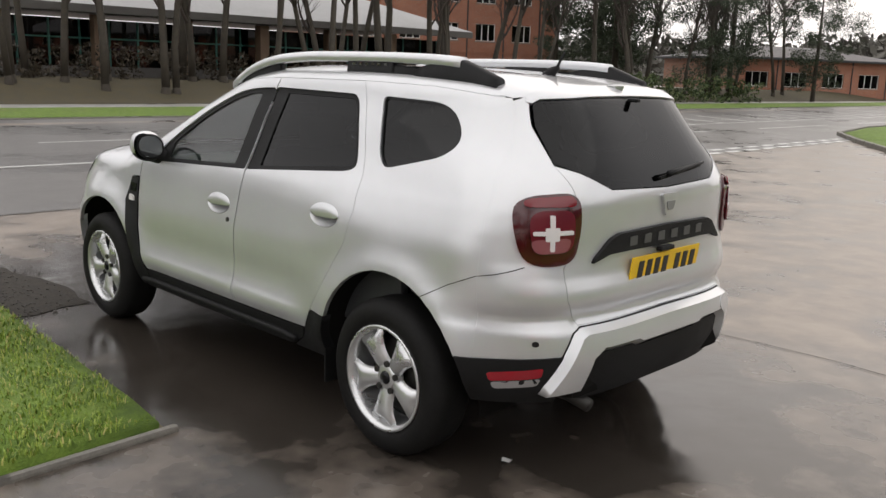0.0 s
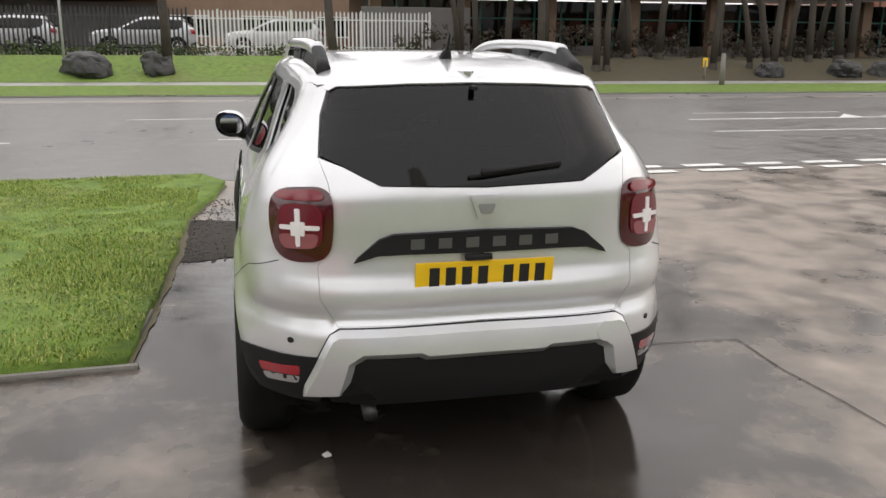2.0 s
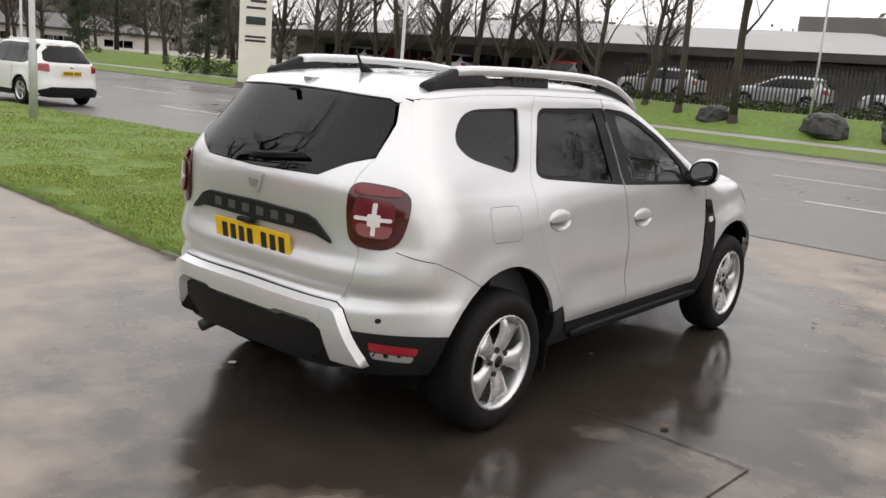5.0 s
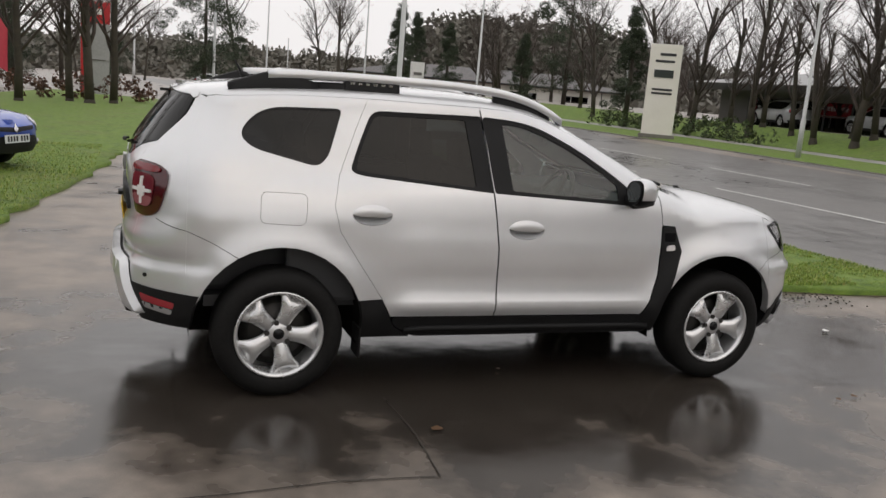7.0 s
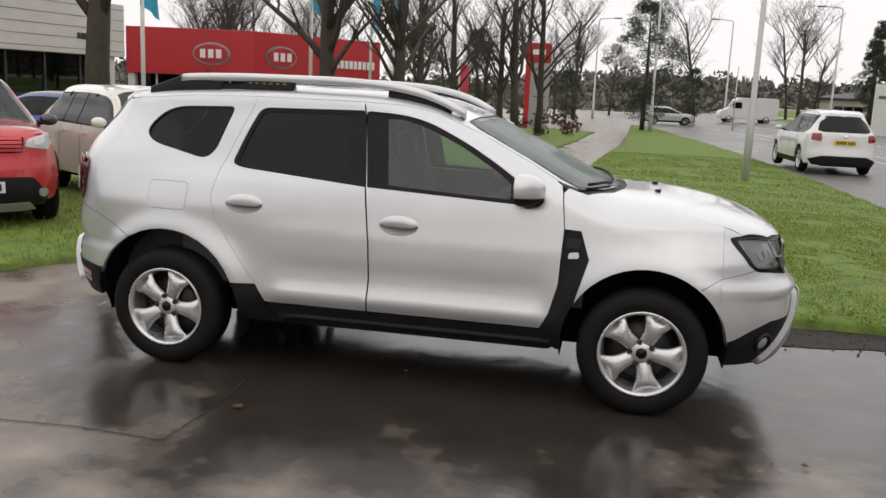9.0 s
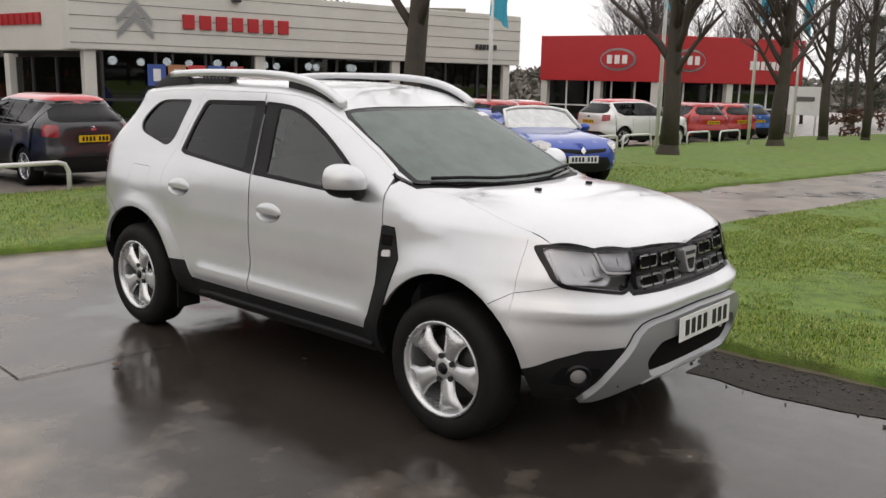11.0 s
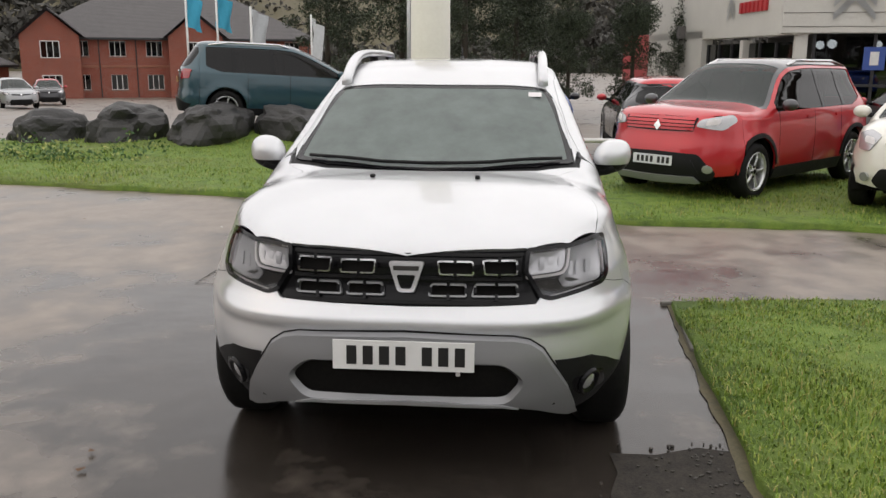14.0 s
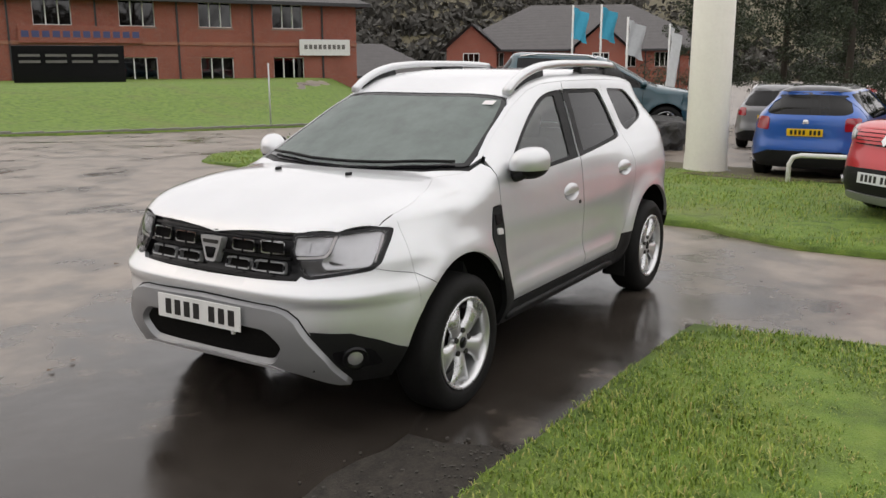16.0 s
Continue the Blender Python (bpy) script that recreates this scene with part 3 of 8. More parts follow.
def wheel_mesh_parts(parent, radius=0.336, width=0.215, rim=0.222, spokes=5, twin=False, alloy=None, lite=False):
    """Tyre, rim, spokes, brake disc and cap, facing -y, centred on the hub. Parts of `parent`."""
    alloy = alloy or M_ALLOY
    hw = width / 2
    seg = 28 if lite else 56
    b = bmesh.new()
    lathe(b, [(rim - 0.004, -hw + 0.03), (rim + 0.006, -hw + 0.008), (rim + 0.03, -hw - 0.002), (radius * 0.86, -hw - 0.004), (radius - 0.022, -hw + 0.012),
              (radius - 0.004, -hw + 0.032), (radius, -hw * 0.45), (radius, hw * 0.45), (radius - 0.004, hw - 0.032), (radius - 0.03, hw), (rim, hw - 0.02)], seg)
    tyre = part("tyre", b, M_RUBBER, parent, "black road tyre", True)
    b = bmesh.new()
    lathe(b, [(rim + 0.004, -hw + 0.012), (rim + 0.006, -hw + 0.002), (rim - 0.006, -hw + 0.002), (rim - 0.016, -hw + 0.022), (rim - 0.022, -hw + 0.07), (rim - 0.03, hw - 0.03)], seg)
    part("rim", b, alloy, parent, "", True)
    # spokes: broad blades that pinch in the middle and fork at the rim
    prof = [(0.028, 0.034), (0.055, 0.038), (0.080, 0.040), (0.110, 0.043), (0.140, 0.050), (0.165, 0.062), (0.182, 0.072), (0.198, 0.076), (rim - 0.006, 0.077)]
    if twin:
        prof = [(0.03, 0.016), (0.08, 0.014), (0.14, 0.016), (rim - 0.01, 0.024)]
    k = rim / 0.222
    for s in range(spokes):
        b = bmesh.new()
        ang = 2 * math.pi * s / spokes + math.pi / 2
        rows = []
        for r, wd in prof:
            r *= k
            t = r / rim
            zc = -hw + 0.022 + 0.03 * (1 - t) ** 1.5 - 0.012 * math.sin(math.pi * t)
            row = []
            for u, dz in ((-1, 0.022), (-0.82, 0.002), (-0.25, -0.004 if not twin else 0), (0.25, -0.004 if not twin else 0), (0.82, 0.002), (1, 0.022)):
                dent = 0.042 * min(1.0, max(0, t - 0.78) / 0.14) * (abs(u) < 0.5) if not twin else 0
                rr = min(r, rim - 0.008)
                x, yy = rr - 0.012 * (1 - abs(u)) * (t > 0.9), u * wd
                p = Vector((x, zc + dz + dent, yy))
                row.append(b.verts.new(Matrix.Rotation(-ang, 4, "Y") @ p))
            rows.append(row)
        for r0, r1 in zip(rows, rows[1:]):
            for i in range(5):
                b.faces.new((r0[i], r1[i], r1[i + 1], r0[i + 1]))
        bmesh.ops.recalc_face_normals(b, faces=b.faces)
        part("spoke", b, alloy, parent, "", True)
    b = bmesh.new()
    lathe(b, [(0.0001, -hw + 0.026), (0.045, -hw + 0.026), (0.062, -hw + 0.036), (0.066, -hw + 0.07)], 24)
    part("hub", b, alloy, parent, "", True)
    b = bmesh.new()
    lathe(b, [(0.0001, -hw + 0.016), (0.024, -hw + 0.018), (0.029, -hw + 0.024), (0.029, -hw + 0.04)], 20)
    part("centre_cap", b, M_GLOSSB, parent, "round black centre cap", True)
    b = bmesh.new()
    for s in range(spokes):
        a = 2 * math.pi * (s + 0.5) / spokes + math.pi / 2
        c = Vector((0.060 * math.cos(a), -hw + 0.034, 0.060 * math.sin(a)))
        tube(b, [c, c + Vector((0, -0.012, 0))], 0.0135, 10)
        part("wheel_bolt", b, M_DARKM, parent)
        b = bmesh.new()
    b.free()
    b = bmesh.new()
    lathe(b, [(0.05, -hw + 0.09), (0.145, -hw + 0.09), (0.15, -hw + 0.10), (rim - 0.03, -hw + 0.13), (rim - 0.03, hw - 0.02)], 32)
    part("brake_disc", b, M_DARKM, parent, "dull grey brake disc", True)
    return tyre


def plate_parts(parent, c, tilt, facing, mat, width=0.52, height=0.111, glyphs=7):
    """A number plate with plain dark bars in place of characters. facing +1: towards +x."""
    m = Matrix.Translation(c) @ Matrix.Rotation(facing * radians(-tilt), 4, "Y")
    b = bm_box((0, 0, 0), (0.006, width, height), 0.002)
    bmesh.ops.transform(b, matrix=m, verts=b.verts)
    pl = part("number_plate", b, mat, parent, "number plate with dark bars")
    # four bars, a gap, three bars
    pitch = width * 0.88 / 7.6
    for i in range(7):
        y = -width * 0.40 + pitch * (i + (0.6 if i > 3 else 0)) + pitch * 0.3
        bb = bm_box((facing * 0.0035, y * facing, 0), (0.003, pitch * 0.62, height * 0.64), 0.001)
        bmesh.ops.transform(bb, matrix=m, verts=bb.verts)
        o = part("plate_bar", bb, M_INK, pl)
    return pl

# ---- the silver car ----
M_SILVER = paint("silver_metallic_paint", (0.65, 0.658, 0.672), 0.58, 0.34, 1.0, 0.15, 0.03)
M_SKID = paint("satin_grey_trim", (0.29, 0.293, 0.30), 0.4, 0.38, 0.3)
ARCH = 0.335


def duster_flare(x, z):
    x, z = np.asarray(x, float), np.asarray(z, float)
    f = 0
    for cx in (1.337, -1.337):
        r = np.hypot(x - cx, (z - 0.36) * 1.05)
        f = f + 0.036 * np.exp(-((r - 0.43) / 0.10) ** 2) * sstep(0.25, 0.45, z)
    f = f + 0.026 * np.exp(-((z - 0.47) / 0.055) ** 2) * sstep(-0.85, -0.6, x) * sstep(0.95, 0.7, x)
    f = f - 0.008 * np.exp(-((z - 0.62) / 0.07) ** 2) * sstep(-0.85, -0.6, x) * sstep(0.95, 0.7, x)
    # shoulder over the rear wheel
    f = f + 0.02 * np.exp(-((z - 0.93) / 0.10) ** 2) * sstep(-0.6, -1.2, x) * sstep(-2.1, -1.7, x)
    # ledge of the rear bumper under the lamps
    f = f + 0.018 * sstep(0.93, 0.83, z) * sstep(0.55, 0.80, z) * sstep(-1.72, -1.95, x)
    return f + 0.06 * np.exp(-((z - 1.20) / 0.12) ** 2) * sstep(-1.0, -1.8, x)


DUST = Body(
    top=([-2.2, -1.92, -1.75, -1.4, -0.8, -0.3, 0.05, 0.30, 0.70, 1.05, 1.17, 1.4, 1.7, 1.92, 2.04, 2.12, 2.3],
         [1.50, 1.525, 1.555, 1.598, 1.622, 1.617, 1.583, 1.505, 1.325, 1.160, 1.122, 1.112, 1.070, 1.015, 0.975, 0.93, 0.8]),
    rear=([0.2, 0.34, 0.45, 0.56, 0.64, 0.69, 0.755, 0.78, 0.86, 0.95, 1.05, 1.12, 1.20, 1.35, 1.50, 1.60, 1.7],
          [-2.00, -2.06, -2.10, -2.115, -2.105, -2.078, -2.098, -2.097, -2.078, -2.074, -2.080, -2.082, -2.06, -1.972, -1.865, -1.80, -1.75]),
    front=([0.2, 0.32, 0.42, 0.55, 0.64, 0.675, 0.69, 0.735, 0.80, 0.88, 0.94, 1.02, 1.10, 1.3],
           [2.00, 2.08, 2.125, 2.145, 2.136, 2.150, 2.150, 2.108, 2.080, 2.070, 2.062, 2.03, 1.98, 1.88]),
    width=([0.15, 0.25, 0.35, 0.45, 0.60, 0.80, 0.90, 1.00, 1.08, 1.15, 1.25, 1.35, 1.50, 1.62],
           [0.78, 0.80, 0.835, 0.852, 0.862, 0.858, 0.845, 0.83, 0.812, 0.782, 0.745, 0.708, 0.652, 0.640]),
    flare=duster_flare, lr=([0.2, 0.7, 0.9, 1.15, 1.35, 1.5, 1.7], [0.55, 0.50, 0.44, 0.43, 0.40, 0.34, 0.30]), tail=0.075,
    lf=([0.2, 0.45, 0.65, 0.80, 0.88, 0.955, 1.1, 1.3], [0.66, 0.66, 0.62, 0.60, 0.68, 0.82, 0.86, 0.86]),
    lt=([-2.2, -1.0, 0.0, 0.5, 1.0, 1.3, 2.3], [0.24, 0.24, 0.24, 0.22, 0.17, 0.16, 0.16]),
    tp=([-2.3, -1.9, -1.5, -0.2, 0.4, 1.0, 2.3], [4.0, 5.0, 7.0, 7.0, 4.0, 2.2, 2.2]))


def seam_z(x):
    """Height of the roof seam above the doors."""
    return float(np.interp(x, [-1.70, -1.3, -0.88, -0.25, 0.0, 0.15, 0.42, 0.70, 0.88, 0.95], [1.50, 1.535, 1.545, 1.545, 1.535, 1.505, 1.40, 1.262, 1.165, 1.13]))


def hood_z(x):
    return float(np.interp(x, [0.9, 1.0, 1.2, 1.45, 1.70], [1.155, 1.119, 1.093, 1.058, 1.005]))


duster = thing("parked_suv", 0, 0, 0, 0, "clean silver five-door SUV with roof rails on wet asphalt", "car")
FW = [(-0.235, 1.495), (-0.02, 1.485), (0.13, 1.45), (0.36, 1.345), (0.58, 1.215), (0.73, 1.105), (0.725, 1.055), (-0.178, 1.095)]
FWIN = rounded(FW, [0.02, 0.1, 0.1, 0.1, 0.1, 0.03, 0.03, 0.01])
RWIN = rounded([(-0.245, 1.497), (-0.185, 1.095), (-0.93, 1.155), (-0.985, 1.175), (-0.93, 1.33), (-0.86, 1.485)], [0.02, 0.01, 0.06, 0.03, 0.1, 0.05])
QWIN = rounded([(-1.02, 1.485), (-1.43, 1.47), (-1.56, 1.34), (-1.50, 1.265), (-1.16, 1.185), (-1.10, 1.235)], [0.035, 0.12, 0.09, 0.08, 0.05, 0.05])
DOORF = [(-0.145, 0.415), (0.80, 0.415), (0.845, 0.50), (0.885, 0.66), (0.897, 0.95), (0.875, 1.13), (0.865, 1.165), (0.70, seam_z(0.70)), (0.42, seam_z(0.42)),
         (0.15, seam_z(0.15)), (0.0, seam_z(0.0)), (-0.25, seam_z(-0.25)), (-0.235, 1.47), (-0.185, 1.09), (-0.148, 0.80), (-0.14, 0.6)]
DOORR = [(-0.15, 0.415), (-0.145, 0.6), (-0.153, 0.80), (-0.19, 1.09), (-0.24, 1.47), (-0.255, seam_z(-0.255)), (-0.885, seam_z(-0.885)), (-0.955, 1.38), (-1.05, 1.14),
         (-1.078, 1.0), (-1.045, 0.87), (-0.93, 0.70), (-0.80, 0.515), (-0.745, 0.415)]
ARCHR = arc(-1.337, 0.36, 0.432, 161, 21)
def quarter_end(z):
    return float(np.interp(z, [0.6, 1.15, 1.35, 1.50], [-1.80, -1.80, -1.77, -1.70]))


QUART = [(-0.885, seam_z(-0.885)), (-0.955, 1.38), (-1.05, 1.14), (-1.078, 1.0), (-1.045, 0.87), (-0.93, 0.70), (-0.80, 0.515)] + ARCHR[::-1] + \
        [(quarter_end(z), z) for z in np.linspace(0.54, 1.49, 34)] + [(-1.70, seam_z(-1.70)), (-1.3, seam_z(-1.3))]
FLAP = rounded([(-1.455, 0.905), (-1.225, 0.898), (-1.215, 1.055), (-1.45, 1.06)], 0.035)
ARCHF = arc(1.337, 0.36, 0.422, 150, 30)
FEND = [(0.90, 0.95), (0.985, 0.945), (1.035, 0.80), (0.985, 0.62)] + ARCHF + [(1.70, 0.62), (1.70, 0.8), (1.70, hood_z(1.70)), (1.45, hood_z(1.45)), (1.2, hood_z(1.2)), (1.0, hood_z(1.0)), (0.90, 1.15), (0.88, 1.13)]
TRIMF = [(0.90, 0.945), (0.985, 0.94), (1.035, 0.80), (0.985, 0.62)] + arc(1.337, 0.36, 0.422, 150, 186, 6) + [(0.90, 0.30), (0.80, 0.36), (0.80, 0.41), (0.847, 0.50), (0.887, 0.66)]
SILL = rounded([(-0.74, 0.41), (-0.72, 0.36), (-0.60, 0.295), (0.86, 0.295), (0.90, 0.35), (0.80, 0.41)], 0.03)
REARSILL = [(-0.80, 0.512), (-0.745, 0.412), (-0.72, 0.36), (-0.62, 0.295)] + [(-0.90, 0.295)] + arc(-1.337, 0.36, 0.432, 0, 21, 4)
def cup_at(hx, hz):
    return [(hx + 0.105 * math.cos(a), hz - 0.004 + 0.050 * math.sin(a)) for a in [2 * math.pi * k / 28 for k in range(28)]]


for how in ("L", "R"):
    d1 = panel("front_door", DUST, how, DOORF, M_SILVER, duster, holes=[FWIN, cup_at(0.015, 0.905)])
    d2 = panel("rear_door", DUST, how, DOORR, M_SILVER, duster, holes=[RWIN, cup_at(-0.875, 0.962)])
    panel("quarter_panel", DUST, how, QUART, M_SILVER, duster, holes=[QWIN, FLAP] if how == "R" else [QWIN], inset=0.0)
    if how == "R":
        panel("fuel_flap", DUST, how, FLAP, M_SILVER, duster, 0.03, inset=0.002)
    panel("front_wing", DUST, how, FEND, M_SILVER, duster, inset=0.0)
    panel("wing_trim", DUST, how, TRIMF, M_BLACKP, duster, off=0.006, depth=0.03, label="black plastic wing trim")
    panel("sill", DUST, how, SILL, M_BLACKP, duster, off=0.004, depth=0.06, label="black plastic sill cladding")
    panel("sill_end", DUST, how, REARSILL, M_BLACKP, duster, off=0.002, depth=0.05, label="black plastic sill cladding")
    xs_ = np.linspace(-1.67, 0.84, 48)
    panel("roof_flange", DUST, how, [(x, seam_z(x) - 0.012) for x in xs_] + [(x, seam_z(x) + 0.012) for x in xs_[::-1]], M_SILVER, duster, 0.03, inset=0, off=-0.002, depth=0)
    sg = 1 if how == "L" else -1
    # step along the sill
    b = bmesh.new()
    tube(b, [(x, sg * (float(DUST.Y(x, 0.345)) + 0.008), 0.345 - 0.01 * (x < -0.6)) for x in np.linspace(-0.66, 0.86, 14)], 0.018, 8)
    part("sill_strip", b, M_BLACKP, duster, "", True)
    # panes: dark surround, then the pane itself
    for nm, win, body_h, mat in (("front_window", FWIN, d1, M_GREENTINT), ("rear_window", RWIN, d2, M_PRIVACY), ("quarter_window", QWIN, duster, M_PRIVACY)):
        gl = shrink(win, 0.022 if nm != "quarter_window" else 0.008)
        if nm == "front_window":
            gl = rounded([(-0.115, 1.465), (-0.02, 1.465), (0.13, 1.425), (0.34, 1.33), (0.53, 1.215), (0.60, 1.165), (0.605, 1.08), (-0.065, 1.112)], [0.01, 0.1, 0.1, 0.1, 0.05, 0.02, 0.02, 0.01])
        if nm == "rear_window":
            gl = rounded([(-0.335, 1.475), (-0.285, 1.122), (-0.89, 1.172), (-0.955, 1.185), (-0.91, 1.33), (-0.845, 1.467)], [0.01, 0.01, 0.04, 0.02, 0.08, 0.04])
        panel("window_frame", DUST, how, win, M_GLOSSB if nm == "quarter_window" else M_BLACKP, body_h, 0.05, [gl], inset=0.0, off=-0.008, depth=0.015, label="black window surround")
        g = panel(nm, DUST, how, gl, mat, body_h, 0.06, inset=-0.003, off=-0.014, depth=0, label="dark tinted glass" if mat is M_PRIVACY else "lightly tinted glass")
        g.visible_shadow = False
    # pull handles: shell over a cup
    for hx, hz, dr in ((0.015, 0.905, d1), (-0.875, 0.962, d2)):
        cup = cup_at(hx, hz)
        lid = [(hx + 0.108 * math.cos(a), hz + 0.000 + 0.050 * math.sin(a)) for a in [math.pi * k / 14 for k in range(15)]] + [(hx - 0.07, hz - 0.010), (hx + 0.07, hz - 0.014)]
        panel("handle_cup", DUST, how, cup, M_SILVER, dr, 0.014, inset=0, off=0.0, depth=0, crown=-0.045)
        panel("door_handle", DUST, how, lid, M_SILVER, dr, 0.014, inset=0, off=0.002, depth=0.012, crown=0.015)
    if how == "L":
        lk = [(-0.09 + 0.012 * math.cos(a), 0.83 + 0.012 * math.sin(a)) for a in [2 * math.pi * k / 12 for k in range(12)]]
        panel("door_lock", DUST, how, lk, M_DARKM, d1, 0.02, inset=0, off=0.005, depth=0.006)
    rp = rounded([(0.925, 0.80), (0.985, 0.805), (0.978, 0.838), (0.93, 0.83)], 0.012)
    panel("side_repeater", DUST, how, rp, M_CLEARL, duster, 0.02, inset=0, off=0.014, depth=0.01, label="small clear side repeater")
    bar = [(0.915, 0.855), (0.985, 0.855), (0.985, 0.905), (0.915, 0.905)]
    panel("trim_vent", DUST, how, bar, M_GLOSSB, duster, 0.03, inset=0, off=0.010, depth=0.004)

# tail
def yb_rear(z):
    return float(DUST.Y(quarter_end(z), z))


def yb_arch(z):
    xb = min(-1.70, -1.337 - math.sqrt(max(0.0, 0.432 ** 2 - (z - 0.36) ** 2)))
    return float(DUST.Y(xb, z))


def yb_front(z):
    xb = max(1.70, 1.337 + math.sqrt(max(0.0, 0.422 ** 2 - (z - 0.36) ** 2)))
    return float(DUST.Y(xb, z))


GATE_SIDE = [(0.535, 0.664), (0.596, 0.768), (0.600, 0.885), (0.562, 0.95), (0.545, 1.08), (0.555, 1.18), (0.582, 1.262)]
RW_SIDE = [(0.582, 1.262), (0.560, 1.40), (0.522, 1.500)]
gate = panel("tailgate", DUST, "rear", mirror_poly([(0, 0.668)] + GATE_SIDE + [(0.50, 1.235), (0.375, 1.172), (0, 1.160)]), M_SILVER, duster, 0.035)
REARGL = mirror_poly([(0, 1.160), (0.375, 1.172), (0.50, 1.235), (0.577, 1.268), (0.554, 1.40), (0.520, 1.485), (0.495, 1.502), (0.25, 1.514), (0, 1.518)])
rg = panel("rear_screen", DUST, "rear", REARGL, M_PRIVACY, gate, 0.05, inset=0.003, off=-0.003, depth=0.02, label="dark tinted rear screen")
rg.visible_shadow = False
outer_l = [(yb_rear(z) - 0.0001, z) for z in np.linspace(0.50, 1.492, 50)]
TAILU = [(0, 0.45), (0.62, 0.45), (0.62, 0.50)] + outer_l + [(0.530, 1.505)] + RW_SIDE[::-1] + GATE_SIDE[::-1][1:] + [(0, 0.668)]
for s in (1, -1):
    panel("rear_bumper" if s == 1 else "rear_bumper", DUST, "rear", [(s * a, z) for a, z in TAILU], M_SILVER, duster, 0.035, inset=0.0)
    dk = [(s * a, z) for a, z in [(0.60, 0.36), (0.60, 0.552), (0.70, 0.548)] + [(yb_arch(z) - 0.001, z) for z in np.linspace(0.535, 0.36, 12)]]
    panel("bumper_corner", DUST, "rear", dk, M_BLACKP, duster, 0.04, inset=0, off=0.007, depth=0.05, label="black plastic bumper corner")
    rf = rounded([(s * a, z) for a, z in [(0.668, 0.472), (0.800, 0.452), (0.812, 0.487), (0.668, 0.512)]], 0.012)
    panel("reflector", DUST, "rear", rf, M_REDL, duster, 0.03, inset=0, off=0.008, depth=0.01, label="red rear reflector")
    rf = rounded([(s * a, z) for a, z in [(0.674, 0.437), (0.785, 0.420), (0.798, 0.448), (0.668, 0.468)]], 0.012)
    panel("rear_fog_lens", DUST, "rear", rf, plain("smoked_lens", (0.30, 0.29, 0.29), 0.2), duster, 0.03, inset=0, off=0.007, depth=0.01, label="rear bumper lamp lens")
    # tail lamp
    lo = rounded([(s * a, z) for a, z in [(0.552, 0.903), (0.728, 0.892), (0.757, 1.03), (0.738, 1.152), (0.545, 1.170), (0.536, 1.05)]], [0.07, 0.075, 0.10, 0.08, 0.06, 0.10])
    lamp = panel("tail_lamp", DUST, "rear", lo, M_REDD, duster, 0.03, inset=0, off=0.010, depth=0.03, label="dark red tail lamp", crown=0.012)
    up = rounded([(s * a, z) for a, z in [(0.562, 1.120), (0.722, 1.114), (0.712, 1.142), (0.572, 1.155)]], 0.03)
    panel("lamp_band", DUST, "rear", up, M_REDM, lamp, 0.03, inset=0, off=0.026, depth=0.006)
    ring = rounded([(s * a, z) for a, z in [(0.576, 0.955), (0.700, 0.947), (0.716, 1.03), (0.704, 1.102), (0.578, 1.110), (0.570, 1.04)]], 0.04)
    panel("lamp_well", DUST, "rear", ring, plain("lamp_well_red", (0.13, 0.012, 0.02), 0.2), lamp, 0.03, inset=0, off=0.025, depth=0.004)
    for poly in ([(0.580, 1.021), (0.706, 1.016), (0.706, 1.031), (0.580, 1.036)], [(0.642, 0.957), (0.657, 0.957), (0.657, 1.090), (0.642, 1.090)], [(0.628, 0.998), (0.671, 0.996), (0.671, 1.044), (0.628, 1.046)]):
        panel("lamp_bar", DUST, "rear", rounded([(s * a, z) for a, z in poly], 0.006), M_CLEARL, lamp, 0.03, inset=0, off=0.031, depth=0.01)
    panel("lamp_base", DUST, "rear", rounded([(s * a, z) for a, z in [(0.595, 0.953), (0.700, 0.946), (0.715, 1.000), (0.582, 1.008)]], 0.025), plain("pale_lens", (0.27, 0.09, 0.10), 0.25), lamp, 0.03, inset=0, off=0.028, depth=0.005)
    # flange behind the joint of tail and quarter panel
    zz = np.linspace(0.56, 1.47, 30)
    panel("joint_flange", DUST, "L" if s > 0 else "R", [(quarter_end(z) + 0.02, z) for z in zz] + [(quarter_end(z) - 0.02, z) for z in zz[::-1]], M_SILVER, duster, 0.03, inset=0, off=-0.0012, depth=0)
    # gap between bumper and quarter panel
    gap = [(s * a, z) for a, z in [(yb_rear(0.855) - 0.002, 0.855), (0.730, 0.897), (0.729, 0.894), (yb_rear(0.855) - 0.002, 0.852)]]
    panel("panel_gap", DUST, "rear", gap, M_UNDER, duster, 0.03, inset=0, off=0.0015, depth=0)
    panel("panel_gap", DUST, "L" if s > 0 else "R", [(-1.80, 0.852), (-1.80, 0.855), (-1.68, 0.803), (-1.556, 0.734), (-1.558, 0.7315), (-1.68, 0.800)], M_UNDER, duster, 0.03, inset=0, off=0.0015, depth=0)
    sx = [(s * (0.70 + 0.011 * math.cos(a)), 0.605 + 0.011 * math.sin(a)) for a in [2 * math.pi * k / 10 for k in range(10)]]
    panel("parking_sensor", DUST, "rear", sx, M_BLACKP, duster, 0.02, inset=0, off=0.003, depth=0.004)
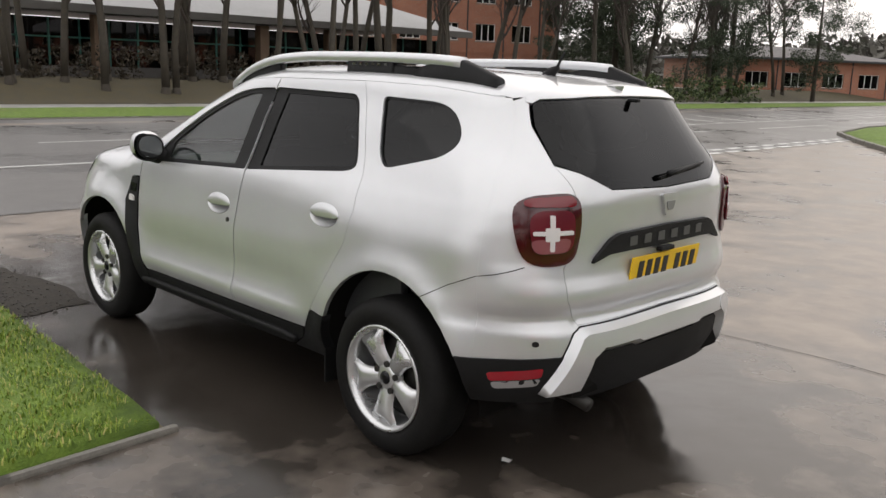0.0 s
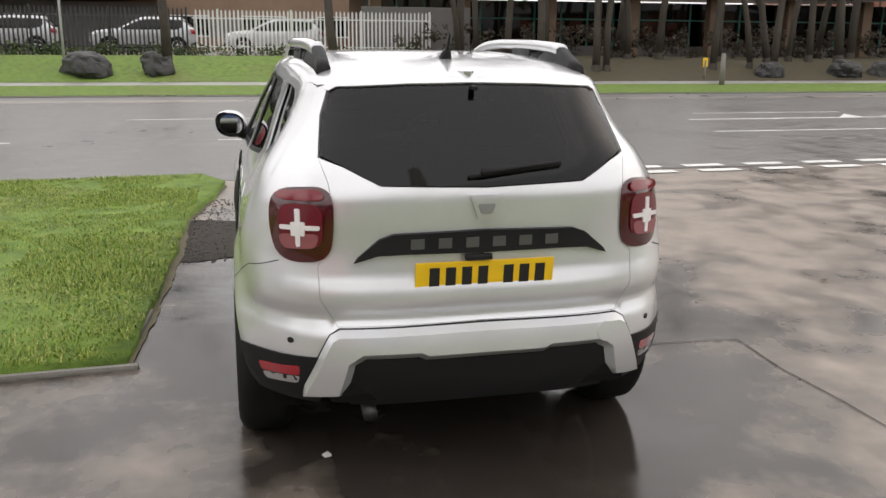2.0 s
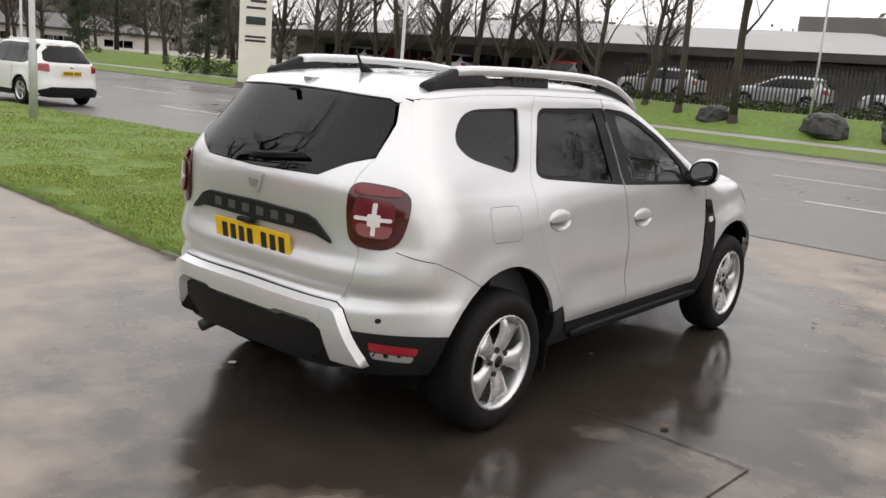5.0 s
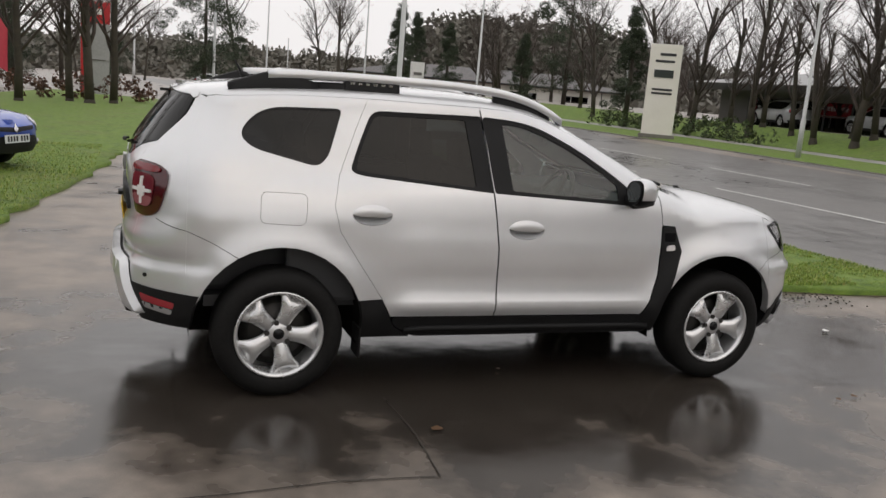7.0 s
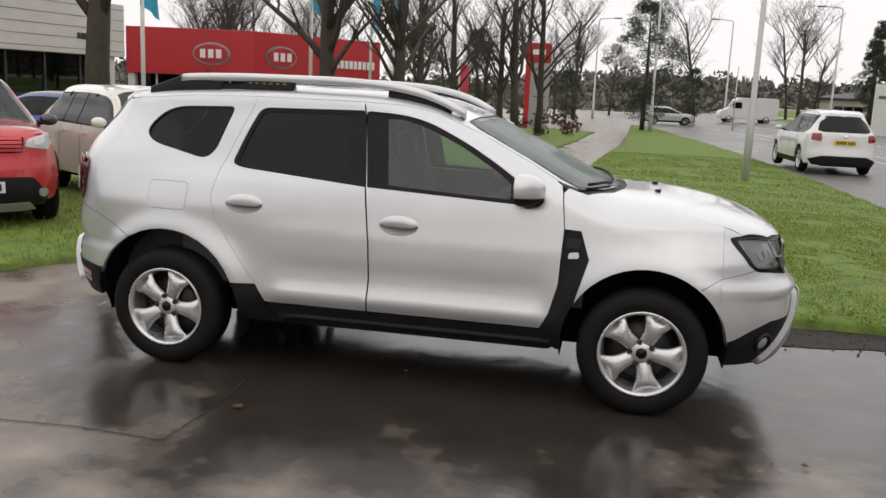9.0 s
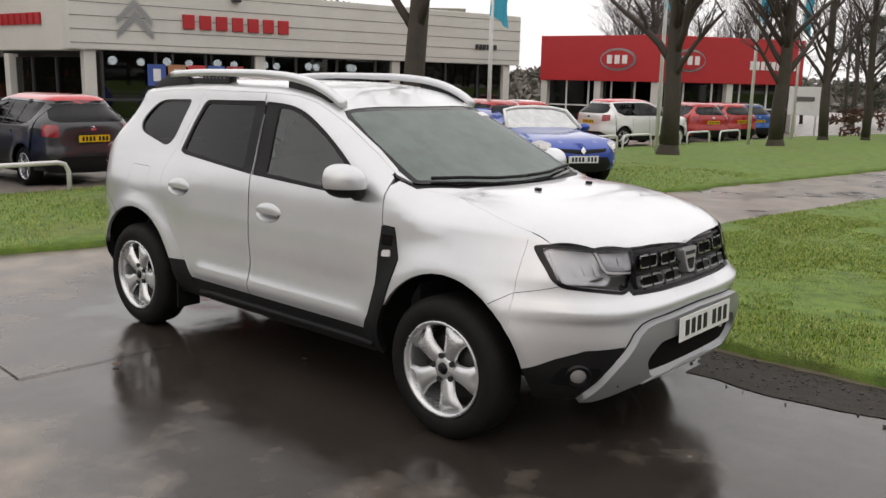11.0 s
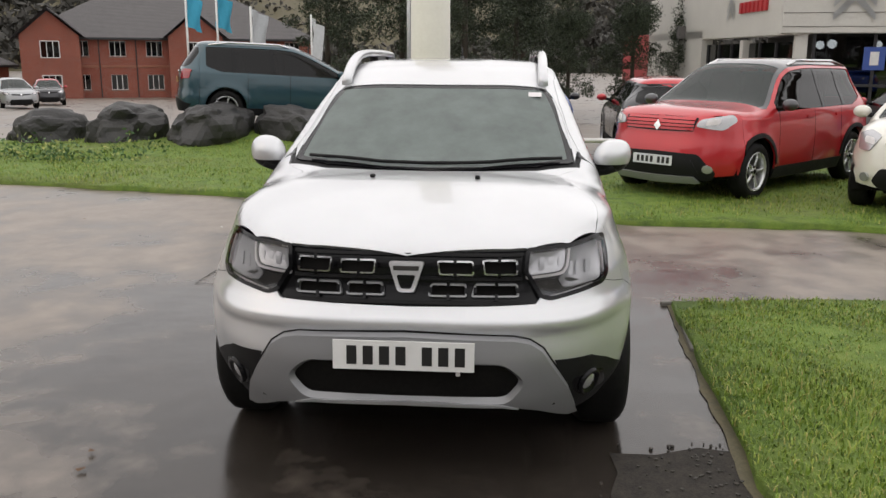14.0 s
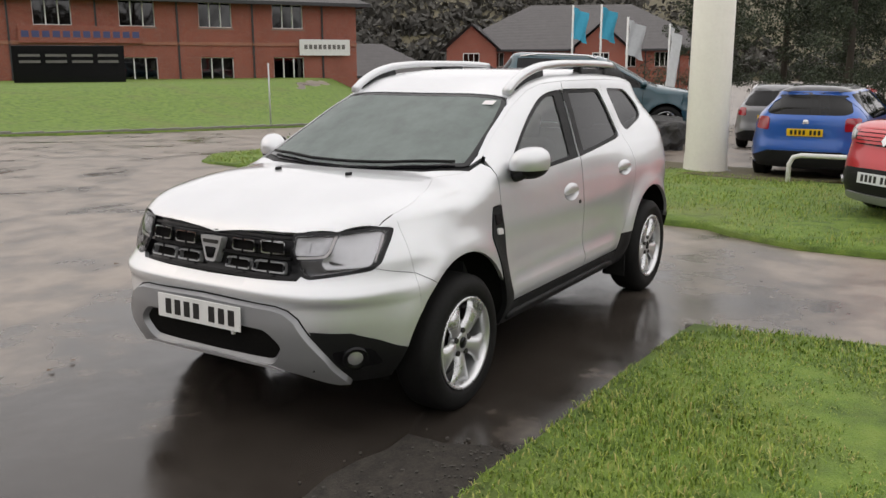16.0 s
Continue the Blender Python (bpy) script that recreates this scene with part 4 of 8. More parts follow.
# roof end with the small spoiler lip and brake light
SPOIL = mirror_poly([(0, 1.515), (0.25, 1.511), (0.492, 1.499), (0.520, 1.483), (0.534, 1.488), (0.52, 1.515), (0.46, 1.535), (0.2, 1.548), (0, 1.552)])
panel("spoiler", DUST, "rear", SPOIL, M_SILVER, gate, 0.04, inset=0, off=0.005, depth=0.02, label="silver roof spoiler lip")
b = bm_box((-1.885, 0, 1.50), (0.05, 0.022, 0.016), 0.005)
part("washer_jet", b, M_BLACKP, gate)
STRIP = mirror_poly([(0, 0.925), (0.28, 0.928), (0.39, 0.925), (0.475, 0.898), (0.462, 0.918), (0.385, 0.985), (0.335, 1.003), (0, 1.010)])
st = panel("name_strip", DUST, "rear", STRIP, M_BLACKP, gate, 0.03, inset=0, off=0.018, depth=0.03, label="black strip with pale bars")
for i in range(6):
    y = 0.25 - 0.10 * i
    panel("strip_bar", DUST, "rear", [(y - 0.024, 0.947), (y + 0.024, 0.947), (y + 0.024, 0.985), (y - 0.024, 0.985)], plain("bar_grey", (0.10, 0.10, 0.10), 0.35, 0.3), st, 0.03, inset=0, off=0.021, depth=0.004)
BADGE = rounded([(-0.028, 1.045), (0.028, 1.045), (0.062, 1.135), (-0.062, 1.135)], 0.012)
bd = panel("rear_badge", DUST, "rear", BADGE, M_SATIN, gate, 0.03, inset=0, off=0.014, depth=0.015, label="chrome shield badge")
panel("badge_inset", DUST, "rear", rounded([(-0.02, 1.068), (0.02, 1.068), (0.034, 1.105), (-0.034, 1.105)], 0.01), M_SKID, bd, 0.03, inset=0, off=0.017, depth=0.004)
plate_parts(duster, (-2.092, 0, 0.843), -8, -1, M_YPLATE)
b = bm_box((-2.105, 0.03, 0.914), (0.03, 0.10, 0.02), 0.006)
part("plate_lamp", b, M_BLACKP, gate)
# bumper garnish and lower valance
GARN = mirror_poly([(0, 0.540), (0.225, 0.540), (0.25, 0.552), (0.44, 0.552), (0.475, 0.53), (0.51, 0.405), (0.662, 0.392), (0.658, 0.43), (0.60, 0.57), (0.565, 0.638), (0.53, 0.658), (0, 0.664)])
# thin black outline stands in for the shadow line round the garnish
panel("garnish_shade_gap", DUST, "rear", shrink(GARN, -0.003), M_BLACKP, duster, 0.035, inset=0, off=0.002, depth=0.01)
panel("bumper_garnish", DUST, "rear", GARN, M_SILVER, duster, 0.03, inset=0, off=0.040, depth=0.036, label="raised silver bumper garnish", bev=0.026)
VAL = mirror_poly([(0, 0.36), (0.49, 0.36), (0.512, 0.405), (0.478, 0.53), (0.44, 0.550), (0.25, 0.550), (0.225, 0.538), (0, 0.538)])
panel("valance", DUST, "rear", VAL, M_BLACKP, duster, 0.04, inset=0, off=0.008, depth=0.08, label="black plastic rear valance")
sx = [(-0.46 + 0.034 * math.cos(a), 0.602 + 0.034 * math.sin(a)) for a in [2 * math.pi * k / 20 for k in range(20)]]
panel("towing_cover", DUST, "rear", sx, M_SILVER, duster, 0.03, inset=0, off=0.0425, depth=0.004)
b = bmesh.new()
tube(b, [(-1.5, 0.42, 0.33), (-1.95, 0.42, 0.33), (-2.05, 0.42, 0.31)], 0.028, 12)
part("exhaust_pipe", b, M_DARKM, duster, "", True)
# rear wiper
b = bmesh.new()
body_pts = DUST.project([(0.02 - 0.06 * k, 1.205 + 0.006 * k) for k in range(6)], "rear")
tube(b, [tuple(p + np.array((-0.03, 0, 0.01))) for p in body_pts], [0.014, 0.012, 0.010, 0.008, 0.007, 0.006], 6)
wp = part("rear_wiper", b, M_BLACKP, gate, "black rear wiper", True)
b = bmesh.new()
tube(b, [tuple(p + np.array((-0.012, 0, -0.008))) for p in DUST.project([(0.06 - 0.07 * k, 1.205 + 0.007 * k) for k in range(6)], "rear")], 0.008, 6)
part("wiper_blade", b, M_RUBBER, wp)

# nose
LIP = [(0, 0.938), (0.25, 0.941), (0.375, 0.943), (0.46, 0.944), (0.605, 0.949), (0.715, 0.962)]
outer_f = [(yb_front(z) - 0.0005, z) for z in np.linspace(0.40, 1.003, 32)]
HL_OUT = [(min(a, yb_front(z) - 0.012), z) for a, z in [(0.748, 0.953), (0.760, 0.895), (0.763, 0.820), (0.742, 0.790)]]
HL_LOW = [(0.535, 0.758), (0.498, 0.768)]
GR_LOW = [(0.480, 0.747), (0.276, 0.740), (0, 0.735)]
nose = panel("front_bumper", DUST, "front", mirror_poly([(0, 0.42), (0.60, 0.40)] + outer_f + [(0.715, 0.963)] + HL_OUT + HL_LOW + GR_LOW), M_SILVER, duster, 0.03, inset=0.0, depth=0.045)
GRILLE = mirror_poly(GR_LOW[::-1] + [(0.498, 0.768), (0.434, 0.862), (0.441, 0.942), (0.25, 0.940), (0, 0.937)])
gr = panel("grille", DUST, "front", GRILLE, M_GLOSSB, duster, 0.03, inset=-0.006, off=-0.022, depth=0.01, label="black grille with bright link frames")
for s in (1, -1):
    for (y0, z0, y1, z1, sk) in ((0.278, 0.851, 0.408, 0.908, 0.010), (0.112, 0.849, 0.248, 0.903, 0.008), (0.255, 0.771, 0.412, 0.820, 0.016), (0.090, 0.770, 0.222, 0.818, 0.010)):
        o = [(y0 - (sk if z0 < 0.83 else -sk), z0), (y1 + sk * 0.4, z0), (y1, z1), (y0, z1)]
        o = rounded([(s * a, z) for a, z in o], 0.012, 3)
        i_ = shrink(o, 0.0065)
        fr = panel("grille_frame", DUST, "front", o, M_CHROME if z0 > 0.83 else M_SKID, gr, 0.03, [i_], inset=0, off=0.004, depth=0.026)
        panel("grille_hole", DUST, "front", i_, M_UNDER, gr, 0.04, inset=0, off=-0.0205, depth=0)
        ym, zm = s * (y0 + y1) / 2, (z0 + z1) / 2
        for a, bb in (((ym, z0), (ym, z1)), ((s * y0, zm), (s * y1, zm))):
            for p in (a, bb):
                panel("frame_gap", DUST, "front", [(p[0] - 0.006, p[1] - 0.011), (p[0] + 0.006, p[1] - 0.011), (p[0] + 0.006, p[1] + 0.011), (p[0] - 0.006, p[1] + 0.011)], M_GLOSSB, fr, 0.02, inset=0, off=0.0055, depth=0.003)
for z, wd in ((0.752, 0.46), (0.836, 0.43), (0.926, 0.43)):
    panel("grille_bar", DUST, "front", [(-wd, z - 0.006), (wd, z - 0.006), (wd, z + 0.006), (-wd, z + 0.006)], M_BLACKP, gr, 0.05, inset=0, off=-0.008, depth=0.012)
BF = rounded([(-0.030, 0.782), (0.030, 0.782), (0.067, 0.898), (-0.067, 0.898)], 0.014)
bd = panel("front_badge", DUST, "front", BF, M_SATIN, gr, 0.03, inset=0, off=0.020, depth=0.04, label="chrome shield badge")
panel("badge_inset", DUST, "front", rounded([(-0.019, 0.797), (0.019, 0.797), (0.036, 0.850), (-0.036, 0.850)], 0.010), M_GLOSSB, bd, 0.03, inset=0, off=0.0225, depth=0.003)
panel("badge_bar", DUST, "front", [(-0.046, 0.866), (0.046, 0.866), (0.049, 0.882), (-0.049, 0.882)], M_DARKM, bd, 0.03, inset=0, off=0.0225, depth=0.003)
M_HLBACK = plain("lamp_chrome_well", (0.52, 0.52, 0.53), 0.25, 0.6)
M_HLGLASS = glass("lamp_cover_glass", (0.95, 0.95, 0.96), 0.02, 0.0, 1.45)
M_HLHOUSE = plain("lamp_housing", (0.15, 0.152, 0.16), 0.22, 0.5)


def ribbon(pts, wd):
    """The outline of a narrow strip along a line of points."""
    n, a, b_ = len(pts), [], []
    for i, p in enumerate(pts):
        d = (Vector(pts[min(i + 1, n - 1)]) - Vector(pts[max(i - 1, 0)])).normalized()
        nv = Vector((-d.y, d.x)) * wd / 2
        a.append(tuple(Vector(p) + nv))
        b_.append(tuple(Vector(p) - nv))
    return a + b_[::-1]


for s in (1, -1):
    def flip(o):
        return [(s * a, z) for a, z in o]
    HLP = [(0.443, 0.943), (0.605, 0.948), (0.712, 0.960)] + HL_OUT + HL_LOW + [(0.436, 0.862)]
    HL = rounded(flip(HLP), 0.012, 3)
    hl = panel("headlamp", DUST, "front", HL, M_HLHOUSE, duster, 0.03, inset=-0.004, off=-0.048, depth=0.01, label="clear headlamp in a grey housing")
    panel("lamp_rim", DUST, "front", HL, M_GLOSSB, hl, 0.03, [shrink(HL, 0.010)], inset=-0.003, off=0.002, depth=0.055)
    # two stepped reflector bowls, each with its facets
    for o, n in (([(0.453, 0.936), (0.598, 0.940), (0.592, 0.878), (0.574, 0.859), (0.456, 0.849), (0.449, 0.872)], 4), ([(0.613, 0.940), (0.736, 0.946), (0.745, 0.885), (0.742, 0.806), (0.590, 0.796), (0.565, 0.832), (0.604, 0.856)], 5)):
        bowl = rounded(flip(o), 0.018)
        panel("reflector_bowl", DUST, "front", bowl, M_HLBACK, hl, 0.025, inset=0, off=-0.014, depth=0.03, crown=-0.014)
        lo_, hi_ = min(a for a, z in o), max(a for a, z in o)
        zc = sum(z for a, z in o) / len(o)
        for k in range(n):
            y_ = lo_ + (hi_ - lo_) * (k + 0.5) / n
            panel("facet", DUST, "front", rounded(flip([(y_ - 0.010, zc - 0.026), (y_ + 0.010, zc - 0.024), (y_ + 0.012, zc + 0.026), (y_ - 0.009, zc + 0.024)]), 0.005, 2), M_HLBACK, hl, 0.02, inset=0, off=-0.022 + 0.004 * (k % 2), depth=0.004)
    panel("lamp_blade", DUST, "front", flip([(0.47, 0.828), (0.60, 0.836), (0.735, 0.800), (0.730, 0.790), (0.56, 0.785), (0.49, 0.800)]), M_DARKM, hl, 0.03, inset=0, off=-0.020, depth=0.02)
    # bright light guides
    for line, wd in (([(0.606, 0.945), (0.602, 0.900), (0.597, 0.872), (0.583, 0.853), (0.555, 0.848), (0.447, 0.840), (0.441, 0.866)], 0.010), ([(0.738, 0.932), (0.748, 0.880), (0.750, 0.826)], 0.008), ([(0.728, 0.796), (0.650, 0.786), (0.536, 0.769)], 0.009)):
        panel("light_guide", DUST, "front", flip(ribbon(line, wd)), M_CLEARL, hl, 0.03, inset=0, off=-0.004, depth=0.012)
    cov = panel("lamp_cover", DUST, "front", HL, M_HLGLASS, hl, 0.03, inset=0.008, off=0.004, depth=0)
    cov.visible_shadow = False
    # gap between bumper and wing
    yg = 0.750
    panel("panel_gap", DUST, "front", flip([(yg, 0.797), (yb_front(0.757) - 0.002, 0.757), (yb_front(0.7545) - 0.002, 0.7545), (yg, 0.7945)]), M_UNDER, duster, 0.03, inset=0, off=0.0015, depth=0)
    panel("panel_gap", DUST, "L" if s > 0 else "R", [(1.70, 0.7545), (1.70, 0.757), (1.600, 0.697), (1.602, 0.6945)], M_UNDER, duster, 0.03, inset=0, off=0.0015, depth=0)
    DK = flip([(0.64, 0.28), (0.60, 0.43), (0.555, 0.537), (0.70, 0.528), (0.77, 0.485)] + [(yb_front(z) - 0.001, z) for z in np.linspace(0.43, 0.28, 10)])
    dk = panel("bumper_corner", DUST, "front", DK, M_BLACKP, duster, 0.035, inset=0, off=0.003, depth=0.05, label="black plastic bumper corner")
    fc = DUST.project([(s * 0.695, 0.408)], "front")[0]
    fn = DUST.normal(np.array([fc]))[0]
    m = Matrix.Translation(fc) @ Vector(fn).to_track_quat("-Y", "Z").to_matrix().to_4x4()
    bb = bmesh.new()
    lathe(bb, [(0.034, -0.002), (0.048, -0.014), (0.056, -0.012), (0.058, 0.02)], 24)
    bmesh.ops.transform(bb, matrix=m, verts=bb.verts)
    fg = part("fog_lamp", bb, M_GLOSSB, dk, "round fog lamp", True)
    bb = bmesh.new()
    lathe(bb, [(0.0001, -0.012), (0.02, -0.010), (0.034, -0.004)], 20)
    bmesh.ops.transform(bb, matrix=m, verts=bb.verts)
    part("fog_lens", bb, M_HLBACK, fg, "", True)
    scoop = rounded([(s * a, z) for a, z in [(0.62, 0.445), (0.75, 0.455), (0.77, 0.365), (0.645, 0.360)]], 0.03)
    panel("fog_recess", DUST, "front", scoop, M_GLOSSB, dk, 0.04, inset=0, off=0.0045, depth=0)
SKIDF = mirror_poly([(0, 0.366), (0.37, 0.361), (0.49, 0.332), (0.605, 0.280), (0.652, 0.286), (0.612, 0.42), (0.580, 0.478), (0.510, 0.588), (0.46, 0.622), (0.40, 0.636), (0, 0.648)])
INT = rounded(mirror_poly([(0, 0.392), (0.375, 0.396), (0.430, 0.468), (0.365, 0.527), (0, 0.535)]), 0.03)
# black rim draws the seam and the shade along the front garnish edge
panel("garnish_shade_gap", DUST, "front", shrink(SKIDF, -0.006), M_BLACKP, duster, 0.035, [INT], inset=0, off=0.002, depth=0.01)
sk = panel("front_garnish", DUST, "front", SKIDF, M_SKID, duster, 0.03, [INT], inset=0, off=0.030, depth=0.028, label="raised grey bumper garnish", bev=0.013)
panel("air_intake", DUST, "front", INT, M_UNDER, duster, 0.04, inset=-0.01, off=0.004, depth=0, label="black lower air intake")
panel("skid_lip", DUST, "front", mirror_poly([(0, 0.372), (0.36, 0.368), (0.42, 0.358), (0.42, 0.362), (0.36, 0.380), (0, 0.386)]), M_SILVER, sk, 0.04, inset=0, off=0.034, depth=0.01)
plate_parts(duster, (2.190, 0, 0.572), 2, 1, M_WPLATE)
b = bm_box((2.178, 0.2, 0.504), (0.012, 0.016, 0.016), 0.003)
part("radar_stud", b, M_CLEARL, duster)

# roof, screen, bonnet
WS_S = [(0.955, 0.685), (0.80, 0.672), (0.55, 0.636), (0.40, 0.600), (0.322, 0.560)]
WS_T = [(0.340, 0.42), (0.352, 0.22), (0.356, 0)]
edge = [(x, float(DUST.Y(x, seam_z(x)))) for x in list(np.linspace(-1.70, 0.86, 34))]
roof_end = [(float(DUST.project([(y_, z_)], "rear")[0][0]) + 0.003, y_) for y_, z_ in ((0.0, 1.550), (0.2, 1.546), (0.36, 1.540), (0.46, 1.532), (0.51, 1.515), (0.528, 1.500))]
roof_half = [(x, y) for x, y in roof_end + edge + WS_S + WS_T]
roof_poly = roof_half + [(x, -y) for x, y in reversed(roof_half) if y > 1e-6]
panel("roof", DUST, "top", roof_poly, M_SILVER, duster, 0.045, inset=0.0012)
ws_half = [(1.16, 0), (1.145, 0.25), (1.08, 0.50), (0.985, 0.655)] + [(x, y - 0.006) for x, y in WS_S] + [(x + 0.004, y) for x, y in WS_T]
ws_poly = ws_half + [(x, -y) for x, y in reversed(ws_half) if y > 1e-6]
inner = shrink(ws_poly, 0.030)
bs = panel("screen_border", DUST, "top", ws_poly, M_GLOSSB, duster, 0.05, [inner], inset=0, off=-0.004, depth=0.01, label="black windscreen border")
ws = panel("windscreen", DUST, "top", inner, M_SCREEN, duster, 0.06, inset=-0.004, off=-0.005, depth=0, label="greenish windscreen glass")
ws.visible_shadow = False
hood_half = [(float(DUST.project([(y, z)], "front")[0][0]), y) for y, z in LIP] + \
            [(x, float(DUST.Y(x, hood_z(x)))) for x in np.linspace(1.70, 1.0, 22)] + [(1.06, 0.62), (1.13, 0.50), (1.19, 0.25), (1.205, 0)]
panel("bonnet", DUST, "top", hood_half + [(x, -y) for x, y in reversed(hood_half) if y > 1e-6], M_SILVER, duster, 0.04, inset=0.001)
cowl_half = [(1.20, 0), (1.185, 0.25), (1.125, 0.50), (1.02, 0.70), (0.90, 0.735), (0.885, 0.72), (0.955, 0.68), (1.08, 0.49), (1.14, 0.25), (1.155, 0)]
panel("cowl", DUST, "top", cowl_half + [(x, -y) for x, y in reversed(cowl_half) if y > 1e-6], M_BLACKP, duster, 0.04, inset=-0.012, off=-0.012, depth=0.01, label="black plastic cowl")
for s in (1, -1):
    c = DUST.project([(1.378, s * 0.233)], "top")[0]
    part("washer_jet", bm_box(tuple(c + np.array((0, 0, 0.006))), (0.034, 0.022, 0.016), 0.006), M_BLACKP, duster)
# front wipers lie along the foot of the screen
for y0, y1 in ((0.62, 0.02), (0.05, -0.60)):
    pts = DUST.project([(float(np.interp(abs(y), [0, 0.25, 0.5, 0.66], [1.10, 1.085, 1.02, 0.95])) + 0.022, y) for y in np.linspace(y0, y1, 8)], "top")
    b = bmesh.new()
    tube(b, [tuple(p + np.array((0.0, 0, 0.014))) for p in pts], 0.009, 6)
    part("front_wiper", b, M_BLACKP, duster, "black windscreen wiper", True)
part("sticker", bm_box(tuple(DUST.project([(0.42, 0.50)], "top")[0] + np.array((0, 0, 0.001))), (0.05, 0.07, 0.002), 0, Matrix.Rotation(radians(24), 3, "Y")), M_CLEARL, duster)
# aerial
c = DUST.project([(-1.45, 0.0)], "top")[0]
b = bmesh.new()
tube(b, [tuple(c + np.array((0.03, 0, -0.01))), tuple(c + np.array((0.0, 0, 0.018))), tuple(c + np.array((-0.03, 0, 0.035)))], [0.03, 0.022, 0.010], 10)
tube(b, [tuple(c + np.array((-0.02, 0, 0.03))), tuple(c + np.array((-0.06, 0, 0.10)))], [0.008, 0.004], 8)
part("aerial", b, M_BLACKP, duster, "stubby black roof aerial", True)

# roof rails
for s in (1, -1):
    rail_xz = [(-1.46, 1.630), (-1.38, 1.640), (-1.22, 1.650), (-0.9, 1.657), (-0.5, 1.658), (-0.2, 1.647), (0.0, 1.620), (0.13, 1.585), (0.24, 1.538), (0.30, 1.503)]
    fx, fy = pchip([p[0] for p in rail_xz], [p[1] for p in rail_xz]), lambda x: float(np.interp(x, [-1.5, -0.5, 0.3], [0.520, 0.555, 0.545]))
    xs = np.linspace(-1.40, 0.30, 30)
    b = bmesh.new()
    prev = None
    for x in xs:
        z, y = float(fx(x)), fy(x)
        sec = [(-0.026, -0.022), (-0.026, 0.006), (-0.014, 0.017), (0.012, 0.017), (0.026, 0.006), (0.028, -0.024), (0.012, -0.029), (-0.014, -0.029)]
        row = [b.verts.new((x, s * (y + a), z + c_)) for a, c_ in sec]
        if prev:
            for i in range(8):
                b.faces.new((prev[i], prev[(i + 1) % 8], row[(i + 1) % 8], row[i]))
        else:
            b.faces.new(row)
        prev = row
    b.faces.new(prev)
    bmesh.ops.recalc_face_normals(b, faces=b.faces)
    rail = part("roof_rail", b, M_SILVER, duster, "curved silver roof rail", True)

    def roof_at(x, y):
        return float(DUST.project([(x, y)], "top")[0][2])

    def foot(name, xs_, lo_off, hi, mat, wid=0.022):
        bb = bmesh.new()
        pr = None
        for x, zt in zip(xs_, hi):
            y = fy(x)
            zb = roof_at(x, s * y) + lo_off
            row = [bb.verts.new((x, s * (y + a), z)) for a, z in ((-wid, zb), (-wid * 0.8, zt - 0.008), (-wid * 0.4, zt), (wid * 0.4, zt), (wid * 0.8, zt - 0.008), (wid, zb))]
            if pr:
                for i in range(5):
                    bb.faces.new((pr[i], pr[i + 1], row[i + 1], row[i]))
            else:
                bb.faces.new(row)
            pr = row
        bb.faces.new(pr)
        bmesh.ops.recalc_face_normals(bb, faces=bb.faces)
        return part(name, bb, mat, rail, "black rail foot", True)

    foot("rail_foot", [-1.60, -1.55, -1.48, -1.42, -1.36, -1.31, -1.26, -1.2, -1.14], -0.012, [1.576, 1.594, 1.620, 1.640, 1.653, 1.661, 1.642, 1.622, 1.606], M_BLACKP, 0.030)
    foot("rail_plinth", [-1.16, -1.0, -0.84, -0.80], -0.012, [1.612, 1.618, 1.622, 1.615], M_BLACKP, 0.024)
    ft = foot("rail_base", [-1.0, -0.99, -0.72, -0.70], -0.01, [1.636, 1.640, 1.642, 1.638], M_BLACKP, 0.030)
    for i in range(6):
        x = -0.96 + 0.042 * i
        part("base_bar", bm_box((x * 1.0, s * (fy(x) + 0.0285), 1.620), (0.022, 0.004, 0.012), 0), M_CHROME, ft)
    foot("rail_base_front", [-0.14, -0.04, 0.06, 0.14, 0.22], -0.01, [1.616, 1.608, 1.582, 1.560, 1.530], M_BLACKP, 0.018)

